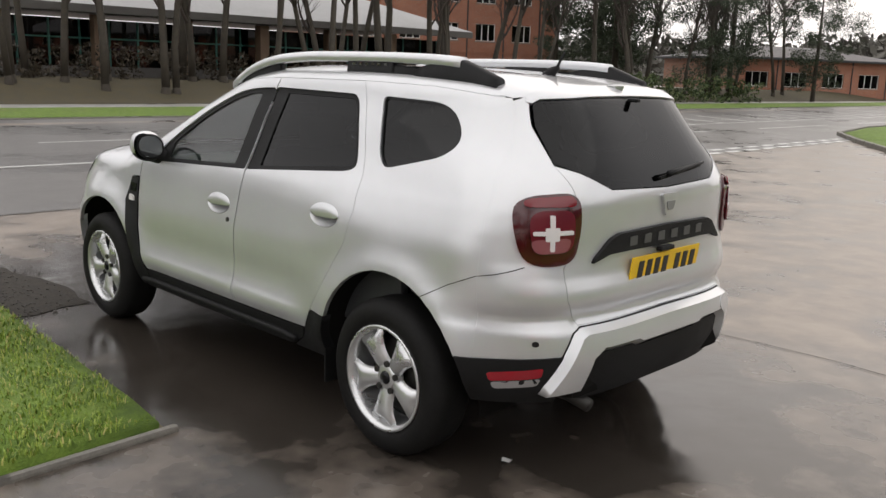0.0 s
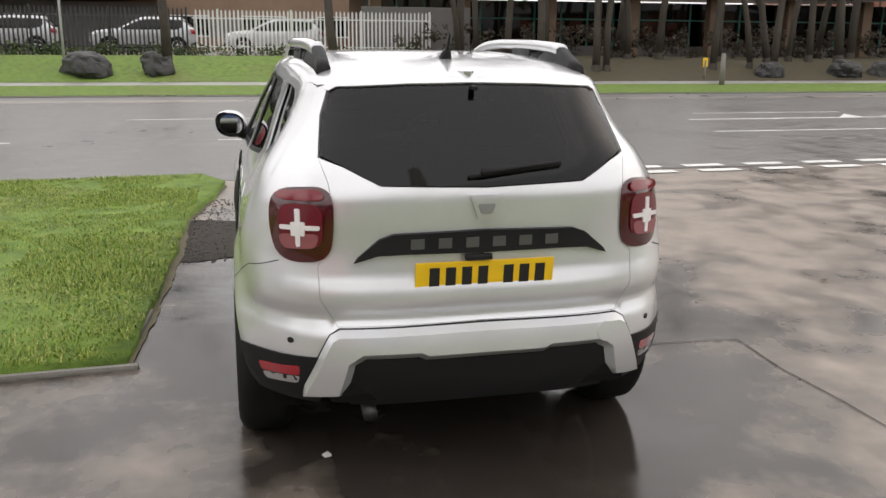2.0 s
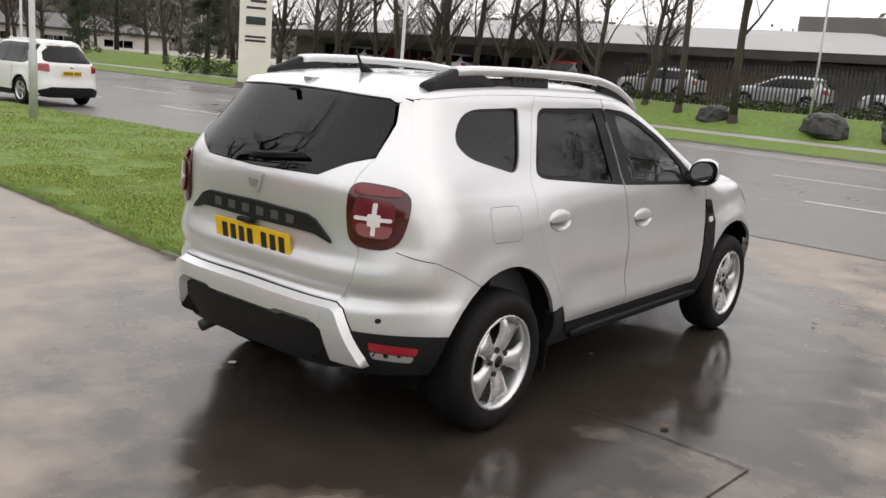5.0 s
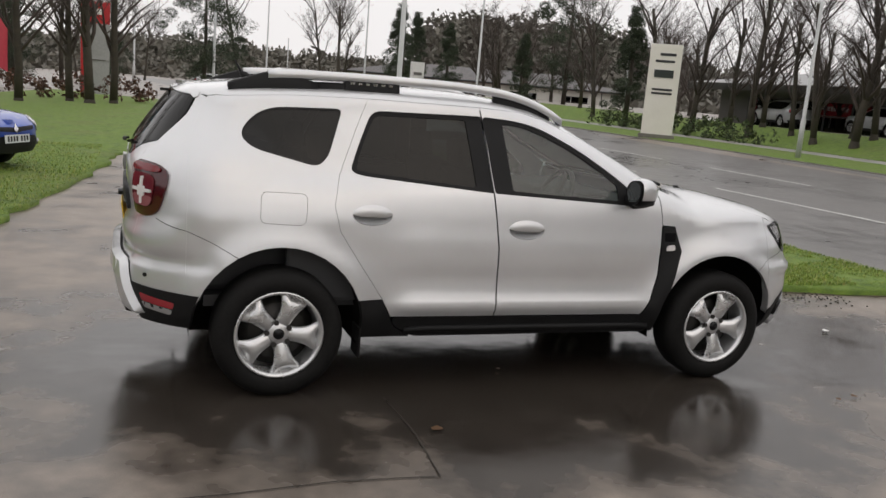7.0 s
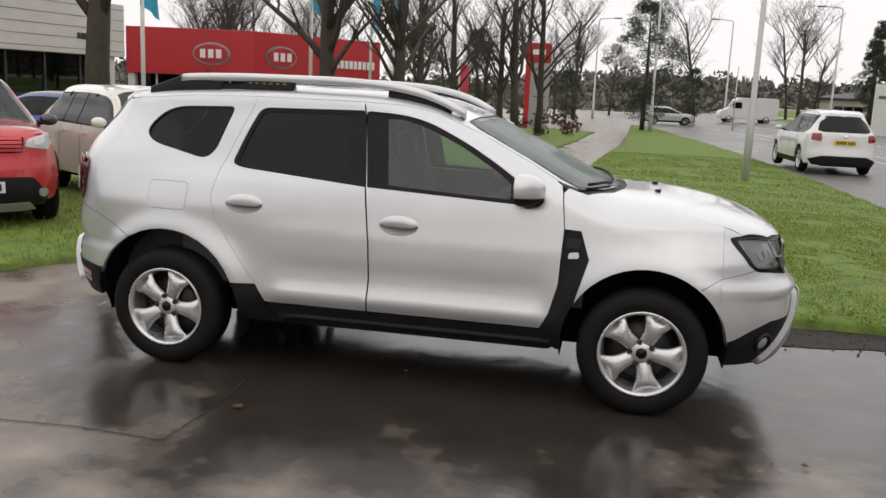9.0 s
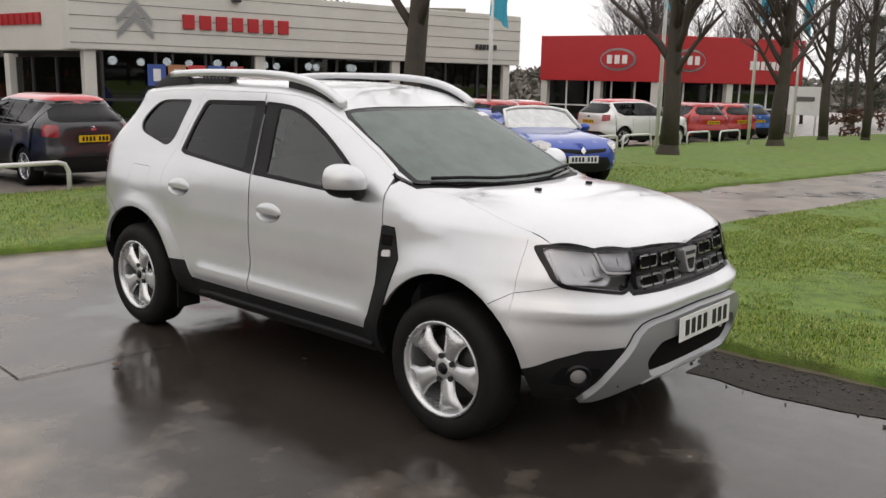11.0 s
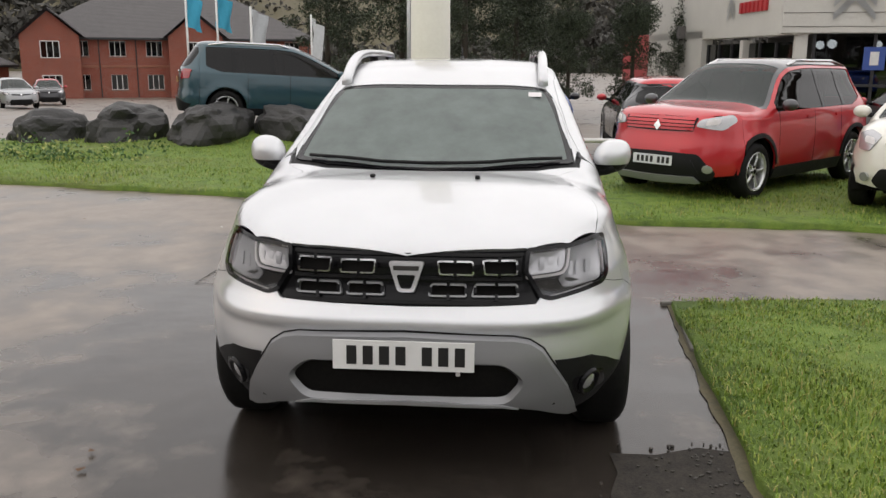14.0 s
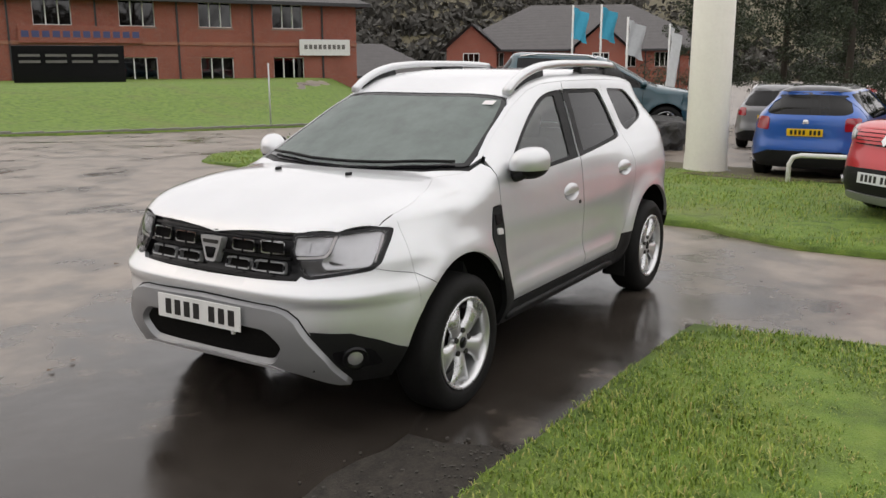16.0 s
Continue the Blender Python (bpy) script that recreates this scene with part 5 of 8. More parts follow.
# door mirrors
for s in (1, -1):
    b = bmesh.new()
    bmesh.ops.create_uvsphere(b, u_segments=24, v_segments=16, radius=1.0)
    for v in b.verts:
        x, y, z = v.co
        sx = math.copysign(abs(x) ** 0.92, x)
        v.co = (0.675 + sx * (0.115 if x > 0 else 0.05) - 0.03 * y, s * (0.895 + math.copysign(abs(y) ** 0.88, y) * 0.098), 1.142 + math.copysign(abs(z) ** 0.88, z) * 0.085 + 0.010 * y)
    bmesh.ops.bisect_plane(b, geom=b.verts[:] + b.edges[:] + b.faces[:], plane_co=(0.640, 0, 0), plane_no=(-1, 0, 0), clear_outer=True)
    top_b, low_b = b, b.copy()
    bmesh.ops.bisect_plane(top_b, geom=top_b.verts[:] + top_b.edges[:] + top_b.faces[:], plane_co=(0, 0, 1.108), plane_no=(0, 0, -1), clear_outer=True)
    bmesh.ops.bisect_plane(low_b, geom=low_b.verts[:] + low_b.edges[:] + low_b.faces[:], plane_co=(0, 0, 1.108), plane_no=(0, 0, 1), clear_outer=True)
    mr = part("door_mirror", top_b, M_SILVER, duster, "silver door mirror on a black foot", True)
    part("mirror_shell", low_b, M_BLACKP, mr, "", True)
    def oval(k, x0, x1):
        bo, rings = bmesh.new(), []
        for x in (x0, x1):
            ring = []
            for q in range(28):
                y, z = 0.79 * math.cos(2 * math.pi * q / 28), 0.79 * math.sin(2 * math.pi * q / 28)
                ring.append(bo.verts.new((x, s * (0.895 + k * math.copysign(abs(y) ** 0.88, y) * 0.098), 1.142 + k * math.copysign(abs(z) ** 0.88, z) * 0.085 + 0.010 * y)))
            rings.append(ring)
        for q in range(28):
            bo.faces.new((rings[0][q], rings[0][(q + 1) % 28], rings[1][(q + 1) % 28], rings[1][q]))
        bo.faces.new(rings[0])
        bo.faces.new(rings[1])
        bmesh.ops.recalc_face_normals(bo, faces=bo.faces)
        return bo

    b = oval(0.86, 0.634, 0.640)
    part("mirror_bezel", oval(1.01, 0.637, 0.652), M_BLACKP, mr)
    part("mirror_glass", b, plain("mirror", (0.5, 0.52, 0.53), 0.03, 1.0), mr, "mirror glass")
    b = bmesh.new()
    tube(b, [(0.67, s * 0.76, 1.085), (0.70, s * 0.82, 1.078), (0.74, s * 0.86, 1.085), (0.76, s * 0.90, 1.10)], [0.045, 0.040, 0.034, 0.030], 10)
    part("mirror_arm", b, M_BLACKP, mr, "", True)

# wheels
for wx in (1.337, -1.337):
    for s in (1, -1):
        w = new("wheel")
        w.parent = duster
        w.matrix_basis = pose(wx, s * 0.79, 0.336, 0, 23 if s < 0 else 41, 0 if s < 0 else 180)
        wheel_mesh_parts(w)
        b = bmesh.new()
        prof = [(wx + 0.437 * math.cos(radians(a)), 0.36 + 0.437 * math.sin(radians(a))) for a in range(-14, 195, 8)]
        ya, yb_ = s * 0.868, s * 0.50
        rows = [[b.verts.new((x, s * min(abs(y), float(DUST.Y(x, max(z, 0.3))) - 0.02), z)) for x, z in prof] for y in (ya, yb_)]
        for i in range(len(prof) - 1):
            b.faces.new((rows[0][i], rows[0][i + 1], rows[1][i + 1], rows[1][i]))
        b.faces.new(rows[1])
        part("arch_liner", b, M_UNDER, duster, "black wheel arch liner", True)
for s in (1, -1):
    part("mud_flap", bm_box((-0.905, s * 0.78, 0.27), (0.012, 0.16, 0.16), 0.004), M_RUBBER, duster, "black rubber mud flap")

# underside and cabin
b = bmesh.new()
box(b, (0, 0, 0.33), (1.75, 1.50, 0.12), 0.04)
box(b, (1.9, 0, 0.42), (0.36, 1.15, 0.16), 0.04)
box(b, (-1.88, 0, 0.43), (0.40, 1.15, 0.12), 0.04)
box(b, (0, 0, 0.37), (3.6, 0.96, 0.12), 0.03)
tube(b, [(1.337, -0.75, 0.336), (1.337, 0.75, 0.336)], 0.045, 8)
tube(b, [(-1.337, -0.75, 0.336), (-1.337, 0.75, 0.336)], 0.05, 8)
part("underbody", b, M_UNDER, duster, "dark underbody")
b = bmesh.new()
box(b, (0.72, 0, 0.93), (0.52, 1.36, 0.26), 0.06)
box(b, (0.62, 0, 1.00), (0.30, 1.30, 0.10), 0.04)
box(b, (0.58, -0.36, 1.055), (0.2, 0.36, 0.06), 0.025)
part("dashboard", b, M_CABINP, duster, "dark grey dashboard")
b = bmesh.new()
box(b, (-0.75, 0, 1.545), (1.6, 1.02, 0.02), 0.008)
part("headliner", b, plain("headliner_cloth", (0.30, 0.30, 0.29), 0.9), duster, "pale grey headliner")
b = bmesh.new()
for s in (1, -1):
    box(b, (-0.35, s * 0.735, 0.78), (1.9, 0.05, 0.60), 0.02)
box(b, (-0.4, 0, 0.47), (2.6, 1.4, 0.06), 0)
box(b, (-1.55, 0, 0.75), (0.75, 1.2, 0.5), 0.03)
box(b, (0.98, 0, 0.75), (0.06, 1.36, 0.50), 0)
part("cabin_trim", b, M_CABINP, duster, "dark cabin lining")


def car_seat(x, y, w, hgt=1.0):
    se = new("seat")
    se.parent = duster
    part("cushion", bm_box((x + 0.12, y, 0.63), (0.52, w, 0.15), 0.05), M_CABIN, se, "", True)
    part("backrest", bm_box((x - 0.20, y, 0.92), (0.14, w, 0.56), 0.05, Matrix.Rotation(radians(-14), 3, "Y")), M_CABIN, se, "", True)
    part("headrest", bm_box((x - 0.29, y, 1.27), (0.10, 0.26, 0.17), 0.045, Matrix.Rotation(radians(-8), 3, "Y")), M_CABIN, se, "", True)


car_seat(0.05, 0.37, 0.50)
car_seat(0.05, -0.37, 0.50)
car_seat(-0.80, 0.38, 0.62)
car_seat(-0.80, -0.38, 0.62)
b = bmesh.new()
cw = Vector((0.40, -0.37, 1.03))
mm = Matrix.Translation(cw) @ Matrix.Rotation(radians(-65), 4, "Y")
tube(b, [mm @ Vector((0.185 * math.cos(a), 0.185 * math.sin(a), 0)) for a in [2 * math.pi * k / 32 for k in range(33)]], 0.016, 8, False)
for a in (0, math.pi, -math.pi / 2):
    tube(b, [mm @ Vector((0, 0, -0.02)), mm @ Vector((0.18 * math.sin(a + math.pi / 2), 0.18 * math.cos(a + math.pi / 2), 0))], 0.018, 6)
tube(b, [mm @ Vector((0, 0, -0.05)), mm @ Vector((0, 0, 0.01))], 0.06, 14)
part("steering_wheel", b, M_CABINP, duster, "black steering wheel", True)
b = bm_box(tuple(DUST.project([(0.46, 0.0)], "top")[0] + np.array((-0.02, 0, -0.075))), (0.04, 0.22, 0.06), 0.02)
part("interior_mirror", b, M_CABINP, duster, "black rear-view mirror")

# ---- other vehicles ----
def other_car(name, label, L, W, Ht, col, x, y, rz, z=None, hood_b=0.98, hood_f=0.80, belt=0.95, wb=None, nose=0.80, roof_col=None, plate_f=None, plate_r=None,
              tail=0.42, ws_top=0.15, ws_base=None, seats=False, lamps="std", wr=0.31, group="", open_top=False, spokes=5, metallic=0.3, dark_low=True, step=0.09, pitch=0, roof_rails=False):
    """A parked car from its length, width, height and main lines; nose towards +x."""
    car = thing(name, 0, 0, 0, 0, label, "car", group)
    wb = wb or L * 0.615
    hl = L / 2
    wf, wrr = hl - nose, hl - nose - wb
    wsb = ws_base if ws_base is not None else hl - 1.02
    body_m = paint("paint_" + name + "_" + "_".join("%02d" % int(c * 99) for c in col), col, metallic, 0.35, 1.0, 0, 0.03)
    roof_m = paint("roof_" + "_".join("%02d" % int(c * 99) for c in roof_col), roof_col, metallic, 0.35, 1.0, 0, 0.03) if roof_col else body_m
    ra = wr + 0.055

    def flare(px, pz):
        f = 0
        for cx in (wf, wrr):
            f = f + 0.025 * np.exp(-((np.hypot(px - cx, pz - wr) - ra) / 0.09) ** 2) * sstep(0.2, 0.4, pz)
        return f

    k = W / 2
    bd = Body(
        top=([-hl - 0.1, -hl + 0.28, -hl + 0.7, -0.35, ws_top - 0.15, ws_top + 0.08, (ws_top + wsb) / 2, wsb, wsb + 0.15, hl - 0.35, hl - 0.10, hl + 0.2],
             [Ht - 0.14, Ht - 0.055, Ht - 0.015, Ht, Ht - 0.025, Ht - 0.09, (Ht - 0.09 + hood_b) / 2 + 0.02, hood_b, hood_b - 0.02, hood_f + 0.07, hood_f - 0.03, hood_f - 0.25]),
        rear=([0.15, 0.32, 0.50, 0.70, belt - 0.03, belt + 0.08, Ht - 0.12, Ht + 0.1], [-hl + 0.10, -hl + 0.02, -hl, -hl + 0.03, -hl + 0.045, -hl + 0.09, -hl + tail, -hl + tail + 0.1]),
        front=([0.15, 0.30, 0.45, 0.60, 0.75, hood_f, hood_f + 0.2], [hl - 0.12, hl - 0.03, hl, hl - 0.015, hl - 0.05, hl - 0.09, hl - 0.25]),
        width=([0.1, 0.3, 0.55, 0.75, belt - 0.05, belt + 0.05, Ht - 0.2, Ht + 0.05], [k * 0.9, k * 0.955, k * 0.975, k * 0.97, k * 0.94, k * 0.90, k * 0.74, k * 0.69]),
        flare=flare, lr=0.5, lf=0.75, lt=([-hl - 0.1, 0, wsb, hl + 0.2], [0.26, 0.24, 0.16, 0.15]), tail=0.04)
    xa, xb = -hl + 0.42, hl - 0.50

    def seam(px):
        return float(bd.top(px)) - (0.085 if px < wsb - 0.05 else 0.065)

    xs = list(np.linspace(xa, xb, 40))
    low = 0.26
    side = []
    for cx, lo_x in ((wrr, xa), (wf, None)):
        arcp = arc(cx, wr, ra, 180, 0, 12)
        side += ([(xa, low)] if lo_x and xa < cx - ra else []) + [(px, max(pz, low)) for px, pz in arcp if px > xa + 0.01 and px < xb - 0.01]
    side += [(xb, max(low, wr + 0.28) if xb < wf + ra else low)]
    side += [(px, seam(px)) for px in reversed(xs)]
    # side glass
    gx = [px for px in np.linspace(-hl + 0.55, wsb - 0.12, 26) if seam(px) - 0.03 > belt + 0.03]
    holes = []
    if not open_top and gx:
        glo = [(px, belt - 0.02 * (px - gx[0]) / 2.5 + (0.10 if px < gx[0] + 0.25 else 0) * (1 - (px - gx[0]) / 0.25 if px < gx[0] + 0.25 else 0)) for px in (gx[0], gx[0] + 0.1, gx[0] + 0.3, gx[-1])]
        ghi = [(px, seam(px) - 0.035) for px in gx]
        gpoly = glo + ghi[::-1]
        holes = [rounded(gpoly, 0.02, 2)]
    for how in ("L", "R"):
        panel("body_side", bd, how, side, body_m, car, step, holes, inset=0.001, depth=0.02)
        if holes:
            g = panel("side_glass", bd, how, holes[0], M_PRIVACY, car, step, inset=-0.003, off=-0.008, depth=0, label="dark side glass")
            xm = (gx[0] + gx[-1]) / 2 - 0.05
            for px in (xm, gx[0] + 0.55):
                panel("pillar", bd, how, [(px - 0.04, belt - 0.01), (px + 0.04, belt - 0.01), (px + 0.01, seam(px) - 0.03), (px - 0.07, seam(px) - 0.03)], M_GLOSSB, car, step, inset=0, off=-0.003, depth=0.004)
        for px in (wf - ra - 0.10, (wf + wrr) / 2 - 0.12, wrr + ra + 0.02):
            panel("door_gap", bd, how, [(px - 0.004, low + 0.10), (px + 0.004, low + 0.10), (px + 0.004, belt - 0.02), (px - 0.004, belt - 0.02)], M_UNDER, car, 0.15, inset=0, off=0.0015, depth=0.002)
        for px in ((wf + wrr) / 2 + 0.03, wrr + ra + 0.12):
            panel("door_handle", bd, how, [(px - 0.08, belt - 0.12), (px + 0.08, belt - 0.12), (px + 0.08, belt - 0.09), (px - 0.08, belt - 0.09)], body_m, car, 0.1, inset=0, off=0.02, depth=0.02)
        if dark_low:
            panel("sill_cladding", bd, how, [(wrr + ra, low - 0.04), (wf - ra, low - 0.04), (wf - ra, low + 0.10), (wrr + ra, low + 0.10)], M_BLACKP, car, 0.15, inset=0, off=0.006, depth=0.03)
        sg = 1 if how == "L" else -1
        b = bmesh.new()
        bmesh.ops.create_uvsphere(b, u_segments=12, v_segments=8, radius=1)
        for v in b.verts:
            v.co = (wsb - 0.28 + v.co.x * 0.07, sg * (k * 0.93 + 0.12 + v.co.y * 0.10), belt + 0.06 + v.co.z * 0.07)
        mr = part("door_mirror", b, roof_m if roof_col else body_m, car, "", True)
        b = bmesh.new()
        tube(b, [(wsb - 0.28, sg * k * 0.84, belt + 0.01), (wsb - 0.28, sg * (k * 0.93 + 0.08), belt + 0.03)], 0.03, 6)
        part("mirror_arm", b, M_BLACKP, mr)
    # tail
    zt = Ht - 0.13
    outer = [(float(bd.Y(xa, pz)) - 0.001, pz) for pz in np.linspace(low + 0.02, seam(xa), 24)]
    rs = rounded(mirror_poly([(0, belt + 0.06), (k * 0.60, belt + 0.06), (k * 0.72, belt + 0.10), (k * 0.58, zt - 0.03), (0, zt - 0.02)]), 0.04, 3)
    panel("tail_panel", bd, "rear", mirror_poly([(0, low + 0.02)] + outer + [(k * 0.5, zt + 0.02), (0, zt + 0.03)]), body_m, car, step, [] if open_top else [rs], inset=0, depth=0.02)
    if not open_top:
        panel("rear_screen", bd, "rear", rs, M_PRIVACY, car, step, inset=-0.003, off=-0.006, depth=0, label="dark rear screen")
    panel("rear_bumper", bd, "rear", mirror_poly([(0, low - 0.02), (k * 0.80, low), (k * 0.90, 0.40), (k * 0.6, 0.50), (0, 0.50)]), M_BLACKP if dark_low else body_m, car, step, inset=0, off=0.02, depth=0.05)
    for s in (1, -1):
        panel("tail_lamp", bd, "rear", rounded([(s * a, pz) for a, pz in [(k * 0.62, belt - 0.18), (k * 0.86, belt - 0.16), (k * 0.84, belt + 0.02), (k * 0.62, belt + 0.02)]], 0.04, 3), M_REDL, car, 0.06, inset=0, off=0.012, depth=0.03, label="red tail lamp")
    b = bmesh.new()
    panel("tail_badge", bd, "rear", [(-0.05, belt - 0.07), (0.05, belt - 0.07), (0.03, belt - 0.01), (-0.03, belt - 0.01)], M_CHROME, car, 0.1, inset=0, off=0.012, depth=0.01)
    b.free()
    if plate_r:
        plate_parts(car, (float(bd.rear(0.72)) - 0.022, 0, belt - 0.20), -4, -1, plate_r)
    # top
    def strip(x0, x1, n, mat, nm, off=0.0, lab=""):
        ps = [(px, float(bd.Y(px, seam(px)))) for px in np.linspace(x0, x1, n)]
        return panel(nm, bd, "top", ps + [(a, -c) for a, c in reversed(ps)], mat, car, step, inset=0, off=off, depth=0.01, label=lab)
    if not open_top:
        strip(xa - 0.03, ws_top, 24, roof_m, "roof")
        wsg = [(px, float(bd.Y(px, seam(px))) - 0.05) for px in np.linspace(ws_top + 0.02, wsb, 10)]
        full = [(px, float(bd.Y(px, seam(px)))) for px in np.linspace(ws_top, wsb, 12)]
        panel("screen_surround", bd, "top", full + [(a, -c) for a, c in reversed(full)], roof_m, car, step, [wsg + [(a, -c) for a, c in reversed(wsg)]], inset=0, depth=0.01)
        ws_ = panel("windscreen", bd, "top", wsg + [(a, -c) for a, c in reversed(wsg)], M_SCREEN2, car, step, inset=-0.004, off=-0.004, depth=0, label="windscreen glass")
        ws_.visible_shadow = False
    hood = [(px, float(bd.Y(px, seam(px)))) for px in np.linspace(wsb, xb, 14)] + [(float(bd.project([(yy, hood_f - 0.01)], "front")[0][0]), yy) for yy in np.linspace(k * 0.80, 0, 6)]
    panel("bonnet", bd, "top", hood + [(a, -c) for a, c in reversed(hood) if c > 1e-6], body_m, car, step, inset=0, depth=0.01)
    # nose
    outer = [(float(bd.Y(xb, pz)) - 0.001, pz) for pz in np.linspace(low + 0.06, seam(xb), 20)]
    panel("front_panel", bd, "front", mirror_poly([(0, low)] + outer + [(k * 0.80, hood_f - 0.01), (0, hood_f - 0.005)]), body_m, car, step, inset=0, depth=0.02)
    for s in (1, -1):
        hlp = [(k * 0.52, hood_f - 0.12), (k * 0.56, hood_f - 0.05), (k * 0.84, hood_f + 0.01), (k * 0.88, hood_f - 0.06), (k * 0.80, hood_f - 0.16)]
        if lamps == "round":
            hlp = [(k * 0.56, hood_f - 0.02), (k * 0.72, hood_f + 0.03), (k * 0.86, hood_f - 0.01), (k * 0.84, hood_f - 0.17), (k * 0.68, hood_f - 0.18)]
        h_ = panel("headlamp", bd, "front", rounded([(s * a, pz) for a, pz in hlp], 0.03, 3), M_HLBACK, car, 0.06, inset=0, off=0.012, depth=0.02, label="clear headlamp")
        panel("lamp_core", bd, "front", rounded([(s * a, pz) for a, pz in [(k * 0.62, hood_f - 0.11), (k * 0.76, hood_f - 0.09), (k * 0.76, hood_f - 0.03), (k * 0.64, hood_f - 0.05)]], 0.02, 3), M_CLEARL, h_, 0.06, inset=0, off=0.016, depth=0.004)
        panel("fog_lamp", bd, "front", [(s * (k * 0.70 + 0.045 * math.cos(a)), 0.40 + 0.045 * math.sin(a)) for a in [2 * math.pi * q / 12 for q in range(12)]], M_HLBACK, car, 0.06, inset=0, off=0.028, depth=0.02)
    low_in = mirror_poly([(0, 0.27), (k * 0.50, 0.28), (k * 0.62, 0.36), (k * 0.52, 0.50), (0, 0.50)])
    panel("air_intake", bd, "front", rounded(low_in, 0.04, 3), M_BLACKP, car, step, inset=0, off=0.012, depth=0.02, label="black lower air intake")
    if lamps == "suv":
        panel("grille", bd, "front", rounded(mirror_poly([(0, hood_f - 0.185), (k * 0.50, hood_f - 0.175), (k * 0.53, hood_f - 0.03), (0, hood_f - 0.02)]), 0.015, 3), M_GLOSSB, car, 0.08, inset=0, off=0.010, depth=0.01, label="black grille between the headlamps")
        panel("bumper_mouth", bd, "front", rounded(mirror_poly([(0, 0.24), (k * 0.74, 0.27), (k * 0.78, 0.36), (k * 0.60, 0.56), (0, 0.57)]), 0.04, 3), M_BLACKP, car, 0.08, inset=0, off=0.008, depth=0.01, label="black plastic bumper mouth")
        for how in ("L", "R"):
            for cx in (wf, wrr):
                ring = [(px, max(pz, low)) for px, pz in arc(cx, wr, ra + 0.055, 172, 8, 14)] + [(px, max(pz, low)) for px, pz in arc(cx, wr, ra + 0.002, 8, 172, 14)]
                ring = [(min(max(px, xa + 0.01), xb - 0.01), pz) for px, pz in ring]
                panel("arch_cladding", bd, how, ring, M_BLACKP, car, 0.1, inset=0, off=0.008, depth=0.02, label="black wheel arch cladding")
        for i in range(4):
            zz = hood_f - 0.165 + 0.036 * i
            panel("grille_bar", bd, "front", [(-k * 0.50, zz), (k * 0.50, zz), (k * 0.50, zz + 0.026), (-k * 0.50, zz + 0.026)], body_m, car, 0.1, inset=0, off=0.014, depth=0.014)
        panel("lower_trim", bd, "front", rounded(mirror_poly([(0, 0.22), (k * 0.62, 0.24), (k * 0.55, 0.31), (0, 0.30)]), 0.02), M_SKID, car, 0.1, inset=0, off=0.03, depth=0.03)
    else:
        panel("grille", bd, "front", rounded(mirror_poly([(0, hood_f - 0.17), (k * 0.46, hood_f - 0.14), (k * 0.50, hood_f - 0.09), (0, hood_f - 0.11)]), 0.01), M_BLACKP, car, 0.1, inset=0, off=0.012, depth=0.01)
    panel("front_badge", bd, "front", [(-0.045, hood_f - 0.13), (0, hood_f - 0.18), (0.045, hood_f - 0.13), (0, hood_f - 0.07)], M_CHROME, car, 0.1, inset=0, off=0.026, depth=0.02)
    if plate_f:
        plate_parts(car, (hl + 0.024, 0, 0.47), 3, 1, plate_f)
    for px in (wf, wrr):
        for s in (1, -1):
            w = new("wheel")
            w.parent = car
            w.matrix_basis = pose(px, s * (k - 0.125), wr, 0, 15, 0 if s < 0 else 180)
            wheel_mesh_parts(w, wr, 0.20, wr * 0.66, spokes, True, None, True)
            pr = [(px + ra * math.cos(radians(a)), wr + ra * math.sin(radians(a))) for a in range(-10, 191, 20)]
            b = bmesh.new()
            rows = [[b.verts.new((q, s * yy, pz)) for q, pz in pr] for yy in (k - 0.06, k - 0.4)]
            for i in range(len(pr) - 1):
                b.faces.new((rows[0][i], rows[0][i + 1], rows[1][i + 1], rows[1][i]))
            b.faces.new(rows[1])
            part("arch_liner", b, M_UNDER, car)
    b = bmesh.new()
    box(b, (0, 0, 0.30), (L * 0.86, W * 0.52, 0.18), 0.03)
    box(b, (0, 0, 0.33), (wb - 2 * ra - 0.05, W * 0.84, 0.2), 0.03)
    part("underbody", b, M_UNDER, car)
    # cabin
    b = bmesh.new()
    box(b, (-hl * 0.1, 0, belt - 0.25), (L * 0.52, W * 0.78, 0.30), 0.05)
    part("cabin_floor", b, M_CABINP, car)
    for sy in (1, -1):
        for sx in (ws_top - 0.35, ws_top - 1.15):
            if open_top and sx < ws_top - 0.5:
                continue
            part("seat", bm_box((sx, sy * k * 0.42, belt + 0.10), (0.14, 0.46, 0.62), 0.05, Matrix.Rotation(radians(-12), 3, "Y")), M_CABIN, car, "", True)
    if open_top:
        # folded-top roadster: windscreen frame, hoops, fabric deck
        fr = [(wsb - 0.03, s_ * k * 0.80, hood_b) for s_ in (1,)]
        pts = [(wsb, k * 0.80, hood_b - 0.02), (wsb - 0.38, k * 0.68, Ht - 0.06), (wsb - 0.46, k * 0.4, Ht - 0.02), (wsb - 0.48, 0, Ht), (wsb - 0.46, -k * 0.4, Ht - 0.02), (wsb - 0.38, -k * 0.68, Ht - 0.06), (wsb, -k * 0.80, hood_b - 0.02)]
        b = bmesh.new()
        tube(b, pts, 0.03, 8)
        part("screen_frame", b, M_WPLATE, car, "pale windscreen frame", True)
        b = bmesh.new()
